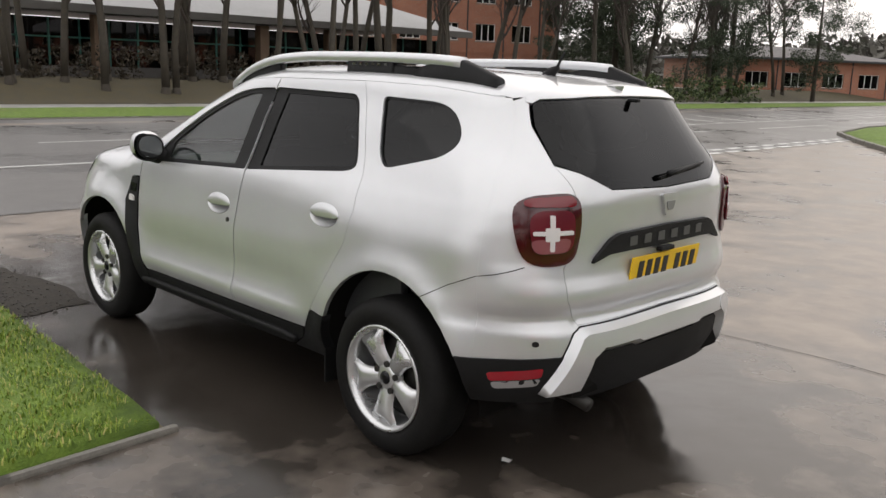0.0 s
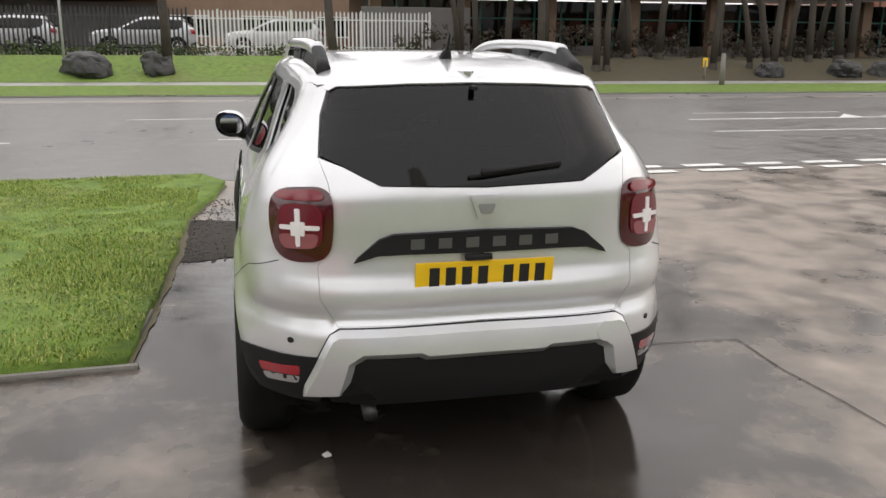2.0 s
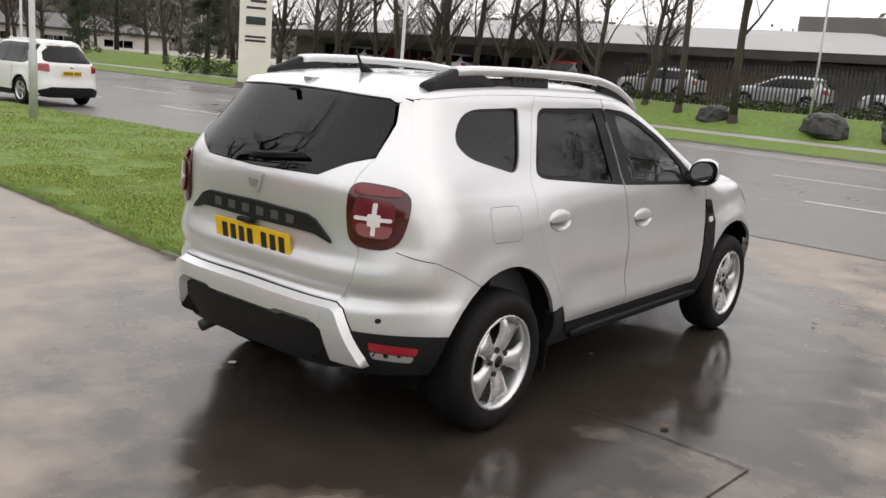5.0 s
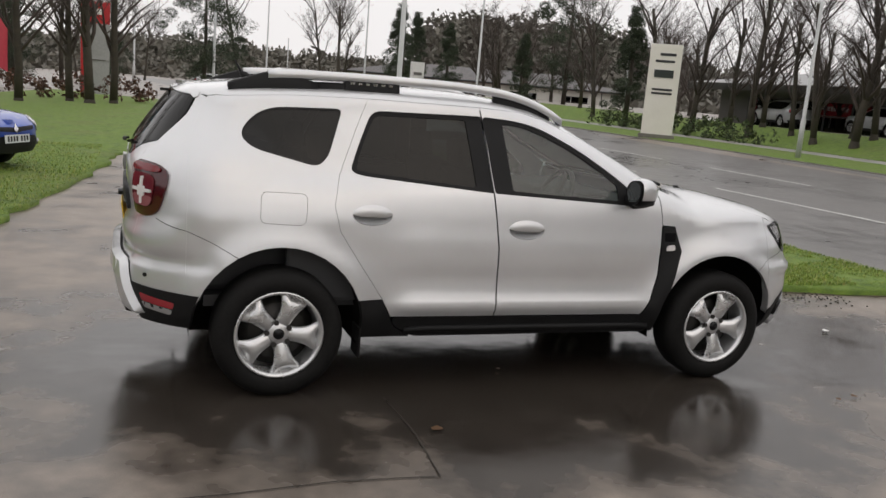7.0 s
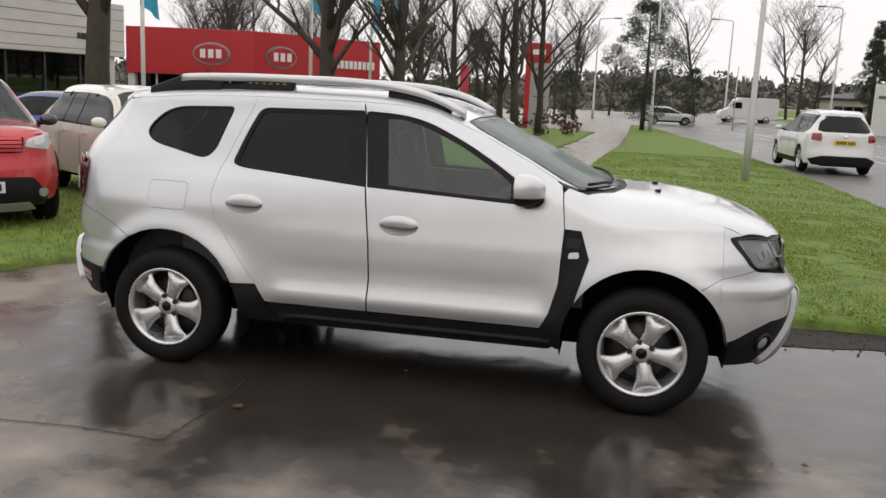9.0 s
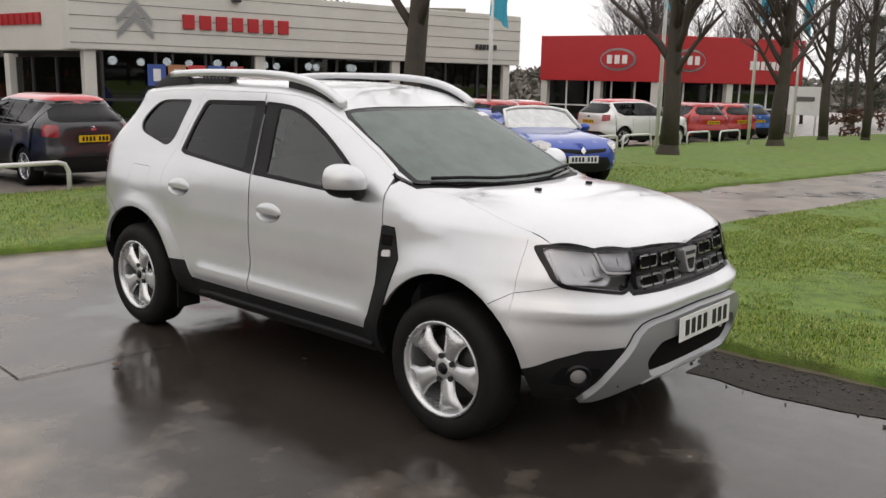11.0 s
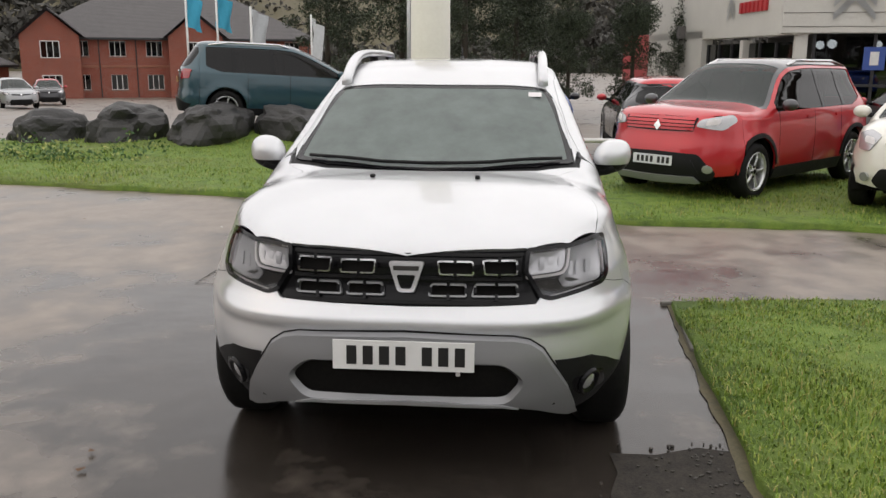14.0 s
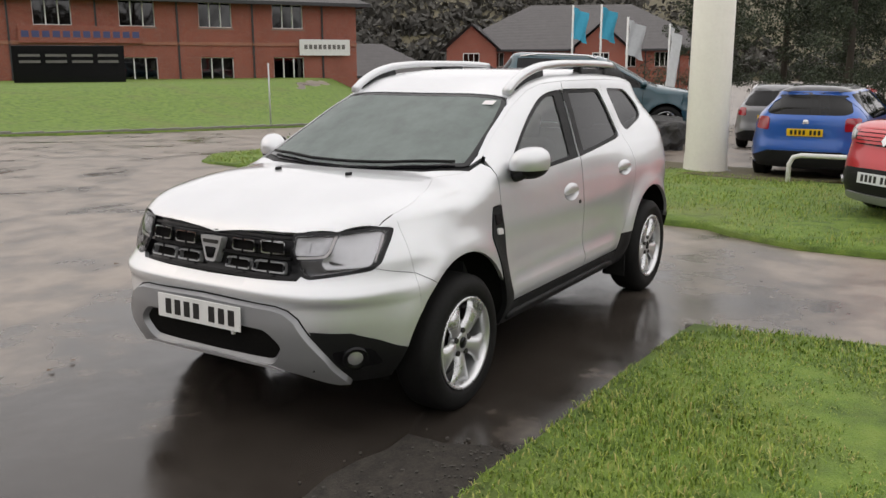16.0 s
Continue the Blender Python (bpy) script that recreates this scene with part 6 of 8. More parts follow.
        lo = [b.verts.new(p) for p in ((wsb, k * 0.78, hood_b - 0.02), (wsb + 0.06, 0, hood_b - 0.01), (wsb, -k * 0.78, hood_b - 0.02))]
        hi = [b.verts.new(p) for p in ((wsb - 0.38, k * 0.66, Ht - 0.07), (wsb - 0.47, 0, Ht - 0.02), (wsb - 0.38, -k * 0.66, Ht - 0.07))]
        for i in range(2):
            b.faces.new((lo[i], lo[i + 1], hi[i + 1], hi[i]))
        part("windscreen", b, M_SCREEN2, car, "windscreen glass", True).visible_shadow = False
        part("soft_top", bm_box((wsb - 1.35, 0, belt + 0.06), (0.75, W * 0.74, 0.30), 0.12), plain("black_canvas", (0.015, 0.015, 0.017), 0.9), car, "folded black fabric top", True)
        ps = [(px, float(bd.Y(px, belt - 0.02)) - 0.02) for px in np.linspace(xa, wsb - 1.5, 8)]
        part("price_card", bm_box((wsb - 0.35, 0.12, hood_b + 0.10), (0.02, 0.30, 0.2), 0.002, Matrix.Rotation(radians(-50), 3, "Y")), M_WPLATE, car, "white price card")
    if roof_rails:
        for s in (1, -1):
            b = bmesh.new()
            tube(b, [tuple(bd.project([(px, s * k * 0.60)], "top")[0] + np.array((0, 0, dz))) for px, dz in ((ws_top - 0.2, 0.0), (ws_top - 0.4, 0.04), (-hl + 1.0, 0.05), (-hl + 0.6, 0.0))], 0.02, 8)
            part("roof_rail", b, M_CHROME, car, "", True)
    car.matrix_world = pose(x, y, h(x, y) + 0.03 if z is None else z, 0, pitch, rz)
    return car


RED, WHITE, BLUE, DARK, GREYC, TEAL = (0.50, 0.012, 0.02), (0.74, 0.72, 0.64), (0.015, 0.10, 0.42), (0.018, 0.018, 0.02), (0.20, 0.20, 0.21), (0.012, 0.055, 0.075)
M_BLANK = plain("blank_plate", (0.70, 0.72, 0.73), 0.4)
other_car("red_suv", "bright red compact SUV with dark roof on the lawn", 4.17, 1.78, 1.61, RED, -6.50, 3.45, -43, None, 1.10, 0.98, 1.02, roof_col=(0.05, 0.05, 0.055), plate_f=M_BLANK, lamps="suv", wr=0.335, tail=0.30, ws_top=0.30, roof_rails=True, step=0.07)
other_car("white_hatchback", "small cream-white hatchback parked on the lawn", 3.69, 1.65, 1.47, WHITE, -5.25, 5.50, -33, None, 1.00, 0.84, 0.95, nose=0.68, plate_f=M_WPLATE, lamps="round", wr=0.29, ws_top=0.35, metallic=0.0, ws_base=0.98, step=0.07, dark_low=False)
other_car("blue_roadster", "bright blue open two-seater with folded top", 4.05, 1.74, 1.22, (0.01, 0.055, 0.36), -5.25, 8.87, -29, None, 0.90, 0.72, 0.82, nose=0.85, plate_f=M_BLANK, lamps="round", wr=0.315, open_top=True, ws_base=0.62, ws_top=0.1, tail=0.05, metallic=0.4, dark_low=False, step=0.07)
bl = other_car("blue_hatchback", "bright blue hatchback seen from behind its yellow plate", 4.0, 1.75, 1.49, BLUE, -11.3, 0.65, 178, None, 1.02, 0.88, 0.98, plate_r=M_YPLATE, plate_f=M_WPLATE, wr=0.32, roof_col=(0.02, 0.02, 0.025))
gc = other_car("grey_crossover", "silver-grey crossover with dark bumper and yellow plate", 4.15, 1.76, 1.60, GREYC, -19.2, -1.55, 180, None, 1.08, 0.92, 1.02, plate_r=M_YPLATE, wr=0.33, roof_rails=True)
dc = other_car("dark_hatchback", "dark grey hatchback with a red roof", 4.0, 1.75, 1.48, (0.03, 0.03, 0.034), -11.7, 3.1, 180, None, 1.02, 0.88, 0.98, plate_r=M_YPLATE, wr=0.32, roof_col=RED)
rh = other_car("red_hatchback", "red hatchback in the dealer's row of cars", 4.0, 1.75, 1.48, (0.42, 0.02, 0.015), -13.3, 19.2, 150, None, 1.02, 0.88, 0.98, plate_r=M_YPLATE, wr=0.32, step=0.12, group="dealer cars")
wh = other_car("white_crossover", "white crossover with red roof in the dealer's row", 4.1, 1.76, 1.52, (0.75, 0.75, 0.74), -10.6, 22.2, 75, None, 1.04, 0.90, 1.0, plate_r=M_YPLATE, wr=0.32, roof_col=RED, step=0.12, group="dealer cars")
other_car("teal_suv", "dark teal SUV raised on a rocky mound", 4.5, 1.84, 1.66, TEAL, -13.15, -4.4, 112, 0.17, 1.12, 0.96, 1.05, plate_r=M_YPLATE, wr=0.35, roof_rails=True, pitch=3, tail=0.36, step=0.08)
ku = other_car("white_road_suv", "white SUV driving away along the road", 4.52, 1.84, 1.68, (0.78, 0.78, 0.78), 6.76, 21.07, 93, None, 1.12, 0.96, 1.05, plate_r=M_YPLATE, wr=0.35, roof_rails=True, metallic=0, step=0.08)
sv = other_car("silver_hatchback", "silver hatchback parked behind the fence", 4.2, 1.78, 1.48, (0.42, 0.43, 0.44), 33.5, 4.5, 95, None, 1.0, 0.85, 0.96, wr=0.32, step=0.14, group="cars behind the fence")
for px, py, rz, src in ((33.6, 9.8, 92, sv), (33.4, -0.8, 88, sv), (33.8, 15.5, 90, sv), (31.5, 33.5, 80, sv), (33.0, 28.0, 85, sv), (-46, -33, 30, sv), (-41, -29.5, 25, sv), (-50, -37, 20, sv), (-37, -24.5, 40, sv), (5.0, 70, 5, sv)):
    copy_thing(src, pose(px, py, h(px, py) + 0.02, 0, 0, rz))
for px, py, rz, src in ((-12.9, 16.4, 152, rh), (-11.5, 27.6, 150, rh), (-11.6, 30.5, 150, rh), (-11.2, 14.2, 175, rh), (-12.0, 8.2, 178, dc), (-11.4, 12.0, 176, bl), (-12.0, 33.2, 150, bl),
                        (-44, -26.5, 30, dc), (-39.5, -33, 20, dc), (-15.5, 0.4, 180, dc), (33.8, 21.5, 90, dc)):
    copy_thing(src, pose(px, py, h(px, py) + 0.02, 0, 0, rz))

# ---- road markings, kerbs, joints ----
def strip_on_ground(name, pts, width, dz, mat, label, cat="road marking", group=""):
    b = bmesh.new()
    prev = None
    d_pts = []
    for i in range(len(pts) - 1):
        a, c = Vector(pts[i]), Vector(pts[i + 1])
        n = max(1, int((c - a).length / 0.7))
        d_pts += [a.lerp(c, j / n) for j in range(n)]
    d_pts.append(Vector(pts[-1]))
    for i, p in enumerate(d_pts):
        d = (d_pts[min(i + 1, len(d_pts) - 1)] - d_pts[max(i - 1, 0)]).normalized()
        nrm = Vector((-d.y, d.x)) * width / 2
        wob = 1 + 0.12 * noise.noise((p.x * 3, p.y * 3, 2))
        row = [b.verts.new((q.x, q.y, h(q.x, q.y) + dz)) for q in (p + nrm * wob, p - nrm * wob)]
        if prev:
            b.faces.new((prev[0], prev[1], row[1], row[0]))
        prev = row
    bmesh.ops.recalc_face_normals(b, faces=b.faces)
    for f in b.faces:
        if f.normal.z < 0:
            f.normal_flip()
    return obj(name, b, mat, None, False, label, cat, group, "structure")


def rx(x, y):
    return x + float(road_shift(y))


for x0, dash, gap, off in ((9.95, 6.0, 3.2, 0.0), (13.9, 4.0, 2.4, 1.5)):
    y = -60 + off
    while y < 75:
        strip_on_ground("lane_line", [(rx(x0, yy), yy) for yy in np.arange(y, y + dash + 0.1, 1.0)], 0.11, 0.012, M_LINE, "worn white lane dash on the wet road", group="lane dashes")
        y += dash + gap
for x0 in (5.30, 5.75):
    for i in range(22):
        y = -3.2 - i * 0.95
        strip_on_ground("give_way_dash", [(x0 + 0.02 * i, y), (x0 + 0.02 * i + 0.01, y - 0.6)], 0.2, 0.012, M_LINE, "white give-way dash at the junction mouth", group="give-way dashes")
for i in range(14):
    y = -26 - i * 2.6
    strip_on_ground("hatch_bar", [(12.4, y), (16.6, y - 2.6)], 0.16, 0.012, M_LINE, "white hatching bar on the road", group="hatching")
strip_on_ground("hatch_edge", [(12.4, -25.5), (12.4, -62)], 0.12, 0.013, M_LINE, "white hatching edge line")
for i in range(13):
    y = 31 + i * 1.7
    strip_on_ground("hatch_bar", [(rx(11.0, y), y), (rx(14.2 - i * 0.12, y + 1.0), y + 1.4)], 0.18, 0.012, M_LINE, "white hatching bar on the road", group="hatching")
strip_on_ground("hatch_edge", [(rx(11.0, 26), 26), (rx(11.0, 40), 40), (rx(11.0, 54), 54)], 0.14, 0.013, M_LINE, "white hatching edge line")
strip_on_ground("turn_arrow", [(12.4, -8.8), (12.4, -14.2)], 0.16, 0.012, M_LINE, "white lane arrow shaft")
b = bmesh.new()
for tri_ in (((12.0, -14.0), (12.8, -14.0), (12.4, -15.4)), ((12.4, -12.6), (13.3, -13.4), (12.4, -13.3))):
    b.faces.new([b.verts.new((px, py, h(px, py) + 0.013)) for px, py in tri_])
obj("arrow_head", b, M_LINE, None, False, "white lane arrow head", "road marking", kind="structure")
for pts in ([(-3.0, -1.92), (-0.8, -1.9)], [(-0.8, -1.9), (-0.78, -1.0)]):
    strip_on_ground("surface_joint", ragged(pts, 0.4, 0.05, 4, False) + [pts[-1]], 0.008, 0.005, M_PATCH, "dark joint in the asphalt", "surface joint")
obj("asphalt_patch", patch(ragged([(1.74, 0.82), (1.70, 1.40), (3.3, 1.42), (3.15, 0.9), (2.6, 0.78)], 0.15, 0.09), 0.004, 0.2, 0.0), M_PATCH, None, True, "dark broken asphalt patch beside the grass", "asphalt patch", kind="structure")
# loose stones along the broken edge
rs_ = np.random.default_rng(77)
b = bmesh.new()
for i in range(420):
    px = rs_.uniform(1.6, 4.3)
    py = 1.32 - 0.10 * max(0, px - 3.2) - abs(rs_.normal(0, 0.22))
    sz = rs_.uniform(0.003, 0.011)
    vs = [b.verts.new((px + sz * math.cos(a) * rs_.uniform(0.6, 1.1), py + sz * math.sin(a) * rs_.uniform(0.6, 1.1), h(px, py) + z_)) for z_, n_ in ((0.002, 5), (0.006 + sz * 0.5, 5)) for a in np.linspace(0, 5.03, n_)]
    b.faces.new(vs[5:])
    for k in range(5):
        b.faces.new((vs[k], vs[(k + 1) % 5], vs[5 + (k + 1) % 5], vs[5 + k]))
obj("loose_gravel", b, worn("gravel_stone", (0.015, 0.014, 0.012), (0.09, 0.08, 0.068), 30, (0.6, 0.9)), None, False, "loose gravel and asphalt crumbs beside the grass", "gravel", kind="stuff")
# litter and leaves
rl = random.Random(4)
for i in range(26):
    px, py = rl.uniform(-4.5, 5), rl.uniform(-5.5, 1.3)
    b = bmesh.new()
    s = rl.uniform(0.012, 0.035)
    vs = [b.verts.new((px + s * math.cos(a) * rl.uniform(0.5, 1.2), py + s * math.sin(a) * rl.uniform(0.5, 1.2), h(px, py) + 0.012 + rl.uniform(0, 0.008))) for a in np.linspace(0, 6.28, 6)[:-1]]
    b.faces.new(vs)
    obj("fallen_leaf", b, plain("leaf_brown", (0.10, 0.05, 0.02), 0.6) if i % 4 else M_WPLATE, None, False, "small wet leaf or scrap on the asphalt", "leaf", "leaves")


def kerb_run(name, pts, label, size=(0.9, 0.13, 0.14), dz=0.05):
    k = new(name)
    tagged(k, label, "kerb", kind="structure")
    me = None
    for i in range(len(pts) - 1):
        a, c = Vector(pts[i]), Vector(pts[i + 1])
        n = max(1, round((c - a).length / size[0]))
        for j in range(n):
            p = a.lerp(c, (j + 0.5) / n)
            if me is None:
                o = obj("kerb_stone", bm_box((0, 0, 0), (size[0] * 0.985, size[1], size[2]), 0.018), M_KERB)
                me = o.data
            else:
                o = new("kerb_stone", me)
            o.parent = k
            d = c - a
            o.matrix_basis = pose(p.x, p.y, h(p.x - 0.2, p.y) + dz, 0, 0, math.degrees(math.atan2(d.y, d.x)))


kerb_run("far_kerb", [(rx(20.0, y), y) for y in range(-45, 66, 5)], "worn concrete kerb across the road")
kerb_run("side_road_kerb", [(-2.5, -18.0), (-7, -17.7), (-12, -17.3), (-18, -17.0), (-24.2, -18.3), (-29, -21.8)], "concrete kerb of the side road")
kerb_run("island_kerb", [(3.2, -19.2), (3.6, -19.9), (5.2, -22.5), (7.0, -25.8), (8.0, -31), (8.0, -60)], "dark kerb round the junction corner")
obj("corner_grass", patch([(3.3, -19.4), (5.2, -22.7), (6.9, -26), (7.9, -31), (7.9, -60), (-6, -60), (-4, -30)], 0.08, 1.5, 0.1), M_TURF, None, True, "grass at the far junction corner", "grass", kind="structure")
kerb_run("grass_edging", [(-0.62, 2.9), (-0.56, 1.50), (0.5, 1.43)], "thin concrete edging at the grass corner", (0.9, 0.04, 0.06), 0.0)

# bare soil along the frayed edge of the verge
obj("soil_edge", patch(ragged(shrink(VERGE, -0.04), 0.07, 0.03, 3), 0.007, 0.6, 0.0), worn("mossy_soil", (0.06, 0.055, 0.03), (0.17, 0.145, 0.085), 6, (0.7, 0.9), bump_s=0.6), None, True, "thin brown soil edge between grass and asphalt", "soil", kind="structure")

# ---- grass blades ----
def blade_mat():
    m, nt, b = nodes_of("grass_blade", 0.55)
    g = nt.nodes.new("ShaderNodeNewGeometry")
    r = ramp(nt, g.outputs["Random Per Island"], [(0.0, (0.07, 0.125, 0.012)), (0.45, (0.185, 0.285, 0.030)), (0.8, (0.29, 0.355, 0.05)), (1.0, (0.42, 0.36, 0.13))])
    nt.links.new(r.outputs[0], b.inputs["Base Color"])
    b.inputs["Subsurface Weight"].default_value = 0.0
    return m


M_BLADE = blade_mat()


def blades(name, poly, n, hgt, seed, label, box_, dz=0.05):
    rg_ = np.random.default_rng(seed)
    P = np.stack([rg_.uniform(box_[0], box_[1], n), rg_.uniform(box_[2], box_[3], n)], 1)
    P = P[inside_np(poly, P)]
    tuft = np.array([noise.noise((p[0] * 1.3, p[1] * 1.3, 7)) + 0.5 * noise.noise((p[0] * 5, p[1] * 5, 1)) for p in P])
    keep = tuft > -0.5 + 0.35 * rg_.random(len(P))
    P, tuft = P[keep], tuft[keep]
    n = len(P)
    a = rg_.uniform(0, 6.28, n)
    lean = rg_.uniform(0.2, 1.1, n)
    hh = hgt * rg_.uniform(0.45, 1.15, n) * (1 + 0.5 * tuft)
    w = rg_.uniform(0.0022, 0.005, n) * (hgt / 0.04) ** 0.5
    z = H(P[:, 0], P[:, 1]) + dz
    c, s = np.cos(a), np.sin(a)
    base = np.stack([P[:, 0], P[:, 1], z], 1)
    side_ = np.stack([-s, c, 0 * c], 1) * w[:, None]
    mid = base + np.stack([c * hh * lean * 0.35, s * hh * lean * 0.35, hh * 0.6], 1)
    tip = base + np.stack([c * hh * lean, s * hh * lean, hh * (1.05 - 0.35 * lean)], 1)
    V = np.concatenate([base - side_, base + side_, mid + side_ * 0.7, mid - side_ * 0.7, tip])
    i = np.arange(n)
    me = bpy.data.meshes.new(name)
    me.from_pydata(V.tolist(), [], np.stack([i, i + n, i + 2 * n, i + 3 * n], 1).tolist() + np.stack([i + 3 * n, i + 2 * n, i + 4 * n], 1).tolist())
    me.materials.append(M_BLADE)
    return tagged(new(name, me), label, "grass", kind="stuff")


blades("grass_blades", VERGE, 190000, 0.034, 3, "short wet green grass blades", (-0.7, 5.8, 1.3, 8.5), 0.055)
blades("verge_blades", VERGE, 60000, 0.05, 4, "green grass blades farther along the verge", (-0.5, 5.8, 8.5, 24), 0.055)
blades("lawn_blades", LAWN, 120000, 0.05, 5, "muddy green grass blades on the lawn", (-12, -2.5, -10, 13), 0.045)

# ---- trees ----
M_BARK = worn("wet_bark", (0.022, 0.018, 0.014), (0.075, 0.062, 0.045), 3, (0.7, 0.9), fine=30, bump_s=0.8)
M_TWIG = worn("winter_twigs", (0.035, 0.026, 0.022), (0.085, 0.065, 0.055), 2, (0.7, 0.9), bump_s=0)


def grow(rng, trunk_b, crown_b, p, d, r, length, level, top, low=0.26):
    n = 5 if level == 0 else (4 if level < 3 else 2)
    pts, rads = [p.copy()], [r]
    for i in range(n):
        d = (d + Vector((rng.uniform(-1, 1), rng.uniform(-1, 1), rng.uniform(-0.3, 0.5))) * (0.09 if level == 0 else 0.22)).normalized()
        p = p + d * length / n
        pts.append(p.copy())
        rads.append(r * (1 - (0.45 if level == 0 else 0.65) * (i + 1) / n))
    tube(trunk_b if level == 0 else crown_b, pts, rads, 9 if level == 0 else (5 if level == 1 else 3), level < 2)
    if level == top:
        return
    kids = (13, 6, 5, 3)[level]
    for k in range(kids):
        t = rng.uniform(low if level == 0 else 0.25, 1.0)
        i = min(int(t * n), n - 1)
        q = pts[i].lerp(pts[i + 1], t * n - i)
        a = rng.uniform(0, 6.28)
        up = rng.uniform(0.45, 1.0) if level < 2 else rng.uniform(0.0, 0.8)
        out = Vector((math.cos(a), math.sin(a), up))
        nd = (out * 0.8 + d * 0.55).normalized()
        grow(rng, trunk_b, crown_b, q, nd, max(0.0065, rads[i] * rng.uniform(0.35, 0.55)), length * rng.uniform(0.36, 0.55), level + 1, top)


def bare_tree(name, label, x, y, hgt, r, seed, top=4, low=0.26):
    rng = random.Random(seed)
    t = thing(name, 0, 0, 0, 0, label, "tree", "bare trees")
    tb, cb = bmesh.new(), bmesh.new()
    tube(tb, [(0, 0, -0.3), (0, 0, 0.05), (0.01, 0, 0.3)], [r * 1.5, r * 1.3, r * 1.02], 9, False)
    grow(rng, tb, cb, Vector((0.01, 0, 0.28)), Vector((rng.uniform(-0.1, 0.1), rng.uniform(-0.1, 0.1), 1)).normalized(), r, hgt * 0.72, 0, top, low)
    part("trunk", tb, M_BARK, t, "", True)
    part("crown", cb, M_TWIG, t, "bare winter twigs", True)
    t.matrix_world = pose(x, y, h(x, y))
    return t


TREES = [bare_tree("bare_tree", "tall leafless tree with dark wet trunk", 26.3, 3.1, 10.5, 0.17, 1), bare_tree("bare_tree", "tall leafless tree with dark wet trunk", 26.8, 11.3, 9.5, 0.14, 2),
         bare_tree("bare_tree", "slim leafless tree with dark trunk", 26.2, 8.9, 11.5, 0.15, 3), bare_tree("bare_tree", "leafless tree forking low", 26.6, -2.6, 8.5, 0.18, 5),
         bare_tree("bare_tree", "thin leaning leafless tree", 27.2, -7.3, 10, 0.12, 8)]
LOWT = [bare_tree("bare_tree", "low-branching leafless tree on the roadside bank", 26.9, 15.1, 7.0, 0.13, 61, 4, 0.13), bare_tree("bare_tree", "twiggy leafless tree on the roadside bank", 26.4, 17.3, 6.2, 0.10, 62, 4, 0.08), bare_tree("bare_tree", "leafless roadside tree with spreading branches", 27.3, 20.0, 7.6, 0.15, 63, 4, 0.16)]
rt = random.Random(11)
spots = [(27.4, 13.0), (26.2, 22.9), (27.6, 24.5), (26.8, 27.3), (27.8, 30.5), (25.8, 35.5), (27.0, 39), (25.5, 43.5), (27, 48), (24.5, 52), (28.2, 13.4), (27.6, 18.6)]
spots += [(rt.uniform(26.0, 29.2), -7.5 - 0.95 * i + rt.uniform(-0.5, 0.5)) for i in range(26)] + [(rt.uniform(26.0, 29), -33 - 2.5 * i) for i in range(14)]
spots += [(rt.uniform(-10, 22), rt.uniform(66, 100)) for i in range(11)] + [(rt.uniform(-30, -8), rt.uniform(46, 70)) for i in range(14)] + [(rt.uniform(24, 50), rt.uniform(48, 80)) for i in range(18)]
spots += [(25.8, 29.0), (26.6, 31.5), (25.4, 33.0), (26.9, 26.0), (27.2, 21.5), (26.0, 25.0), (28.2, 16.5), (27.7, 23.4)]
spots += [(rt.uniform(-30, -14), rt.uniform(50, 62)) for i in range(5)]
for px, py in spots:
    s = rt.uniform(0.8, 1.2)
    copy_thing(rt.choice(LOWT if py > 12 and px > 20 else TREES), pose(px, py, h(px, py) - 0.05, rt.uniform(-3, 3), rt.uniform(-3, 3), rt.uniform(0, 360)) @ Matrix.Scale(s, 4))
LT = [bare_tree("lawn_tree", "thick leafless tree on the lawn", -8.0, 8.8, 11, 0.23, 21, 3), bare_tree("lawn_tree", "pollarded leafless tree on the lawn", -6.4, 16.5, 7.5, 0.24, 22, 3)]
for px, py, s, i in ((-6.5, 24.0, 1.0, 1), (-7.0, 30.0, 0.8, 0), (-5.9, 31.4, 0.7, 0), (-3.5, 33.6, 0.85, 0), (-2.6, 35.2, 0.75, 0), (-4.3, 34.5, 0.7, 0)):
    copy_thing(LT[i], pose(px, py, h(px, py) - 0.05, 0, 0, px * 77 + py * 31) @ Matrix.Scale(s, 4))

# evergreens and hedges: crowns of many small leaf clumps
def leaf_mat(name, a, b_col, c):
    m, nt, b = nodes_of(name, 0.7)
    g = nt.nodes.new("ShaderNodeNewGeometry")
    r = ramp(nt, g.outputs["Random Per Island"], [(0.0, a), (0.6, b_col), (1.0, c)])
    nt.links.new(r.outputs[0], b.inputs["Base Color"])
    return m


M_EVER = leaf_mat("evergreen_leaf", (0.018, 0.026, 0.014), (0.035, 0.05, 0.024), (0.06, 0.078, 0.038))
M_BEECH = leaf_mat("brown_hedge_leaf", (0.05, 0.022, 0.015), (0.09, 0.04, 0.025), (0.14, 0.07, 0.04))
M_SHRUB = leaf_mat("shrub_leaf", (0.02, 0.035, 0.01), (0.05, 0.08, 0.02), (0.10, 0.12, 0.04))


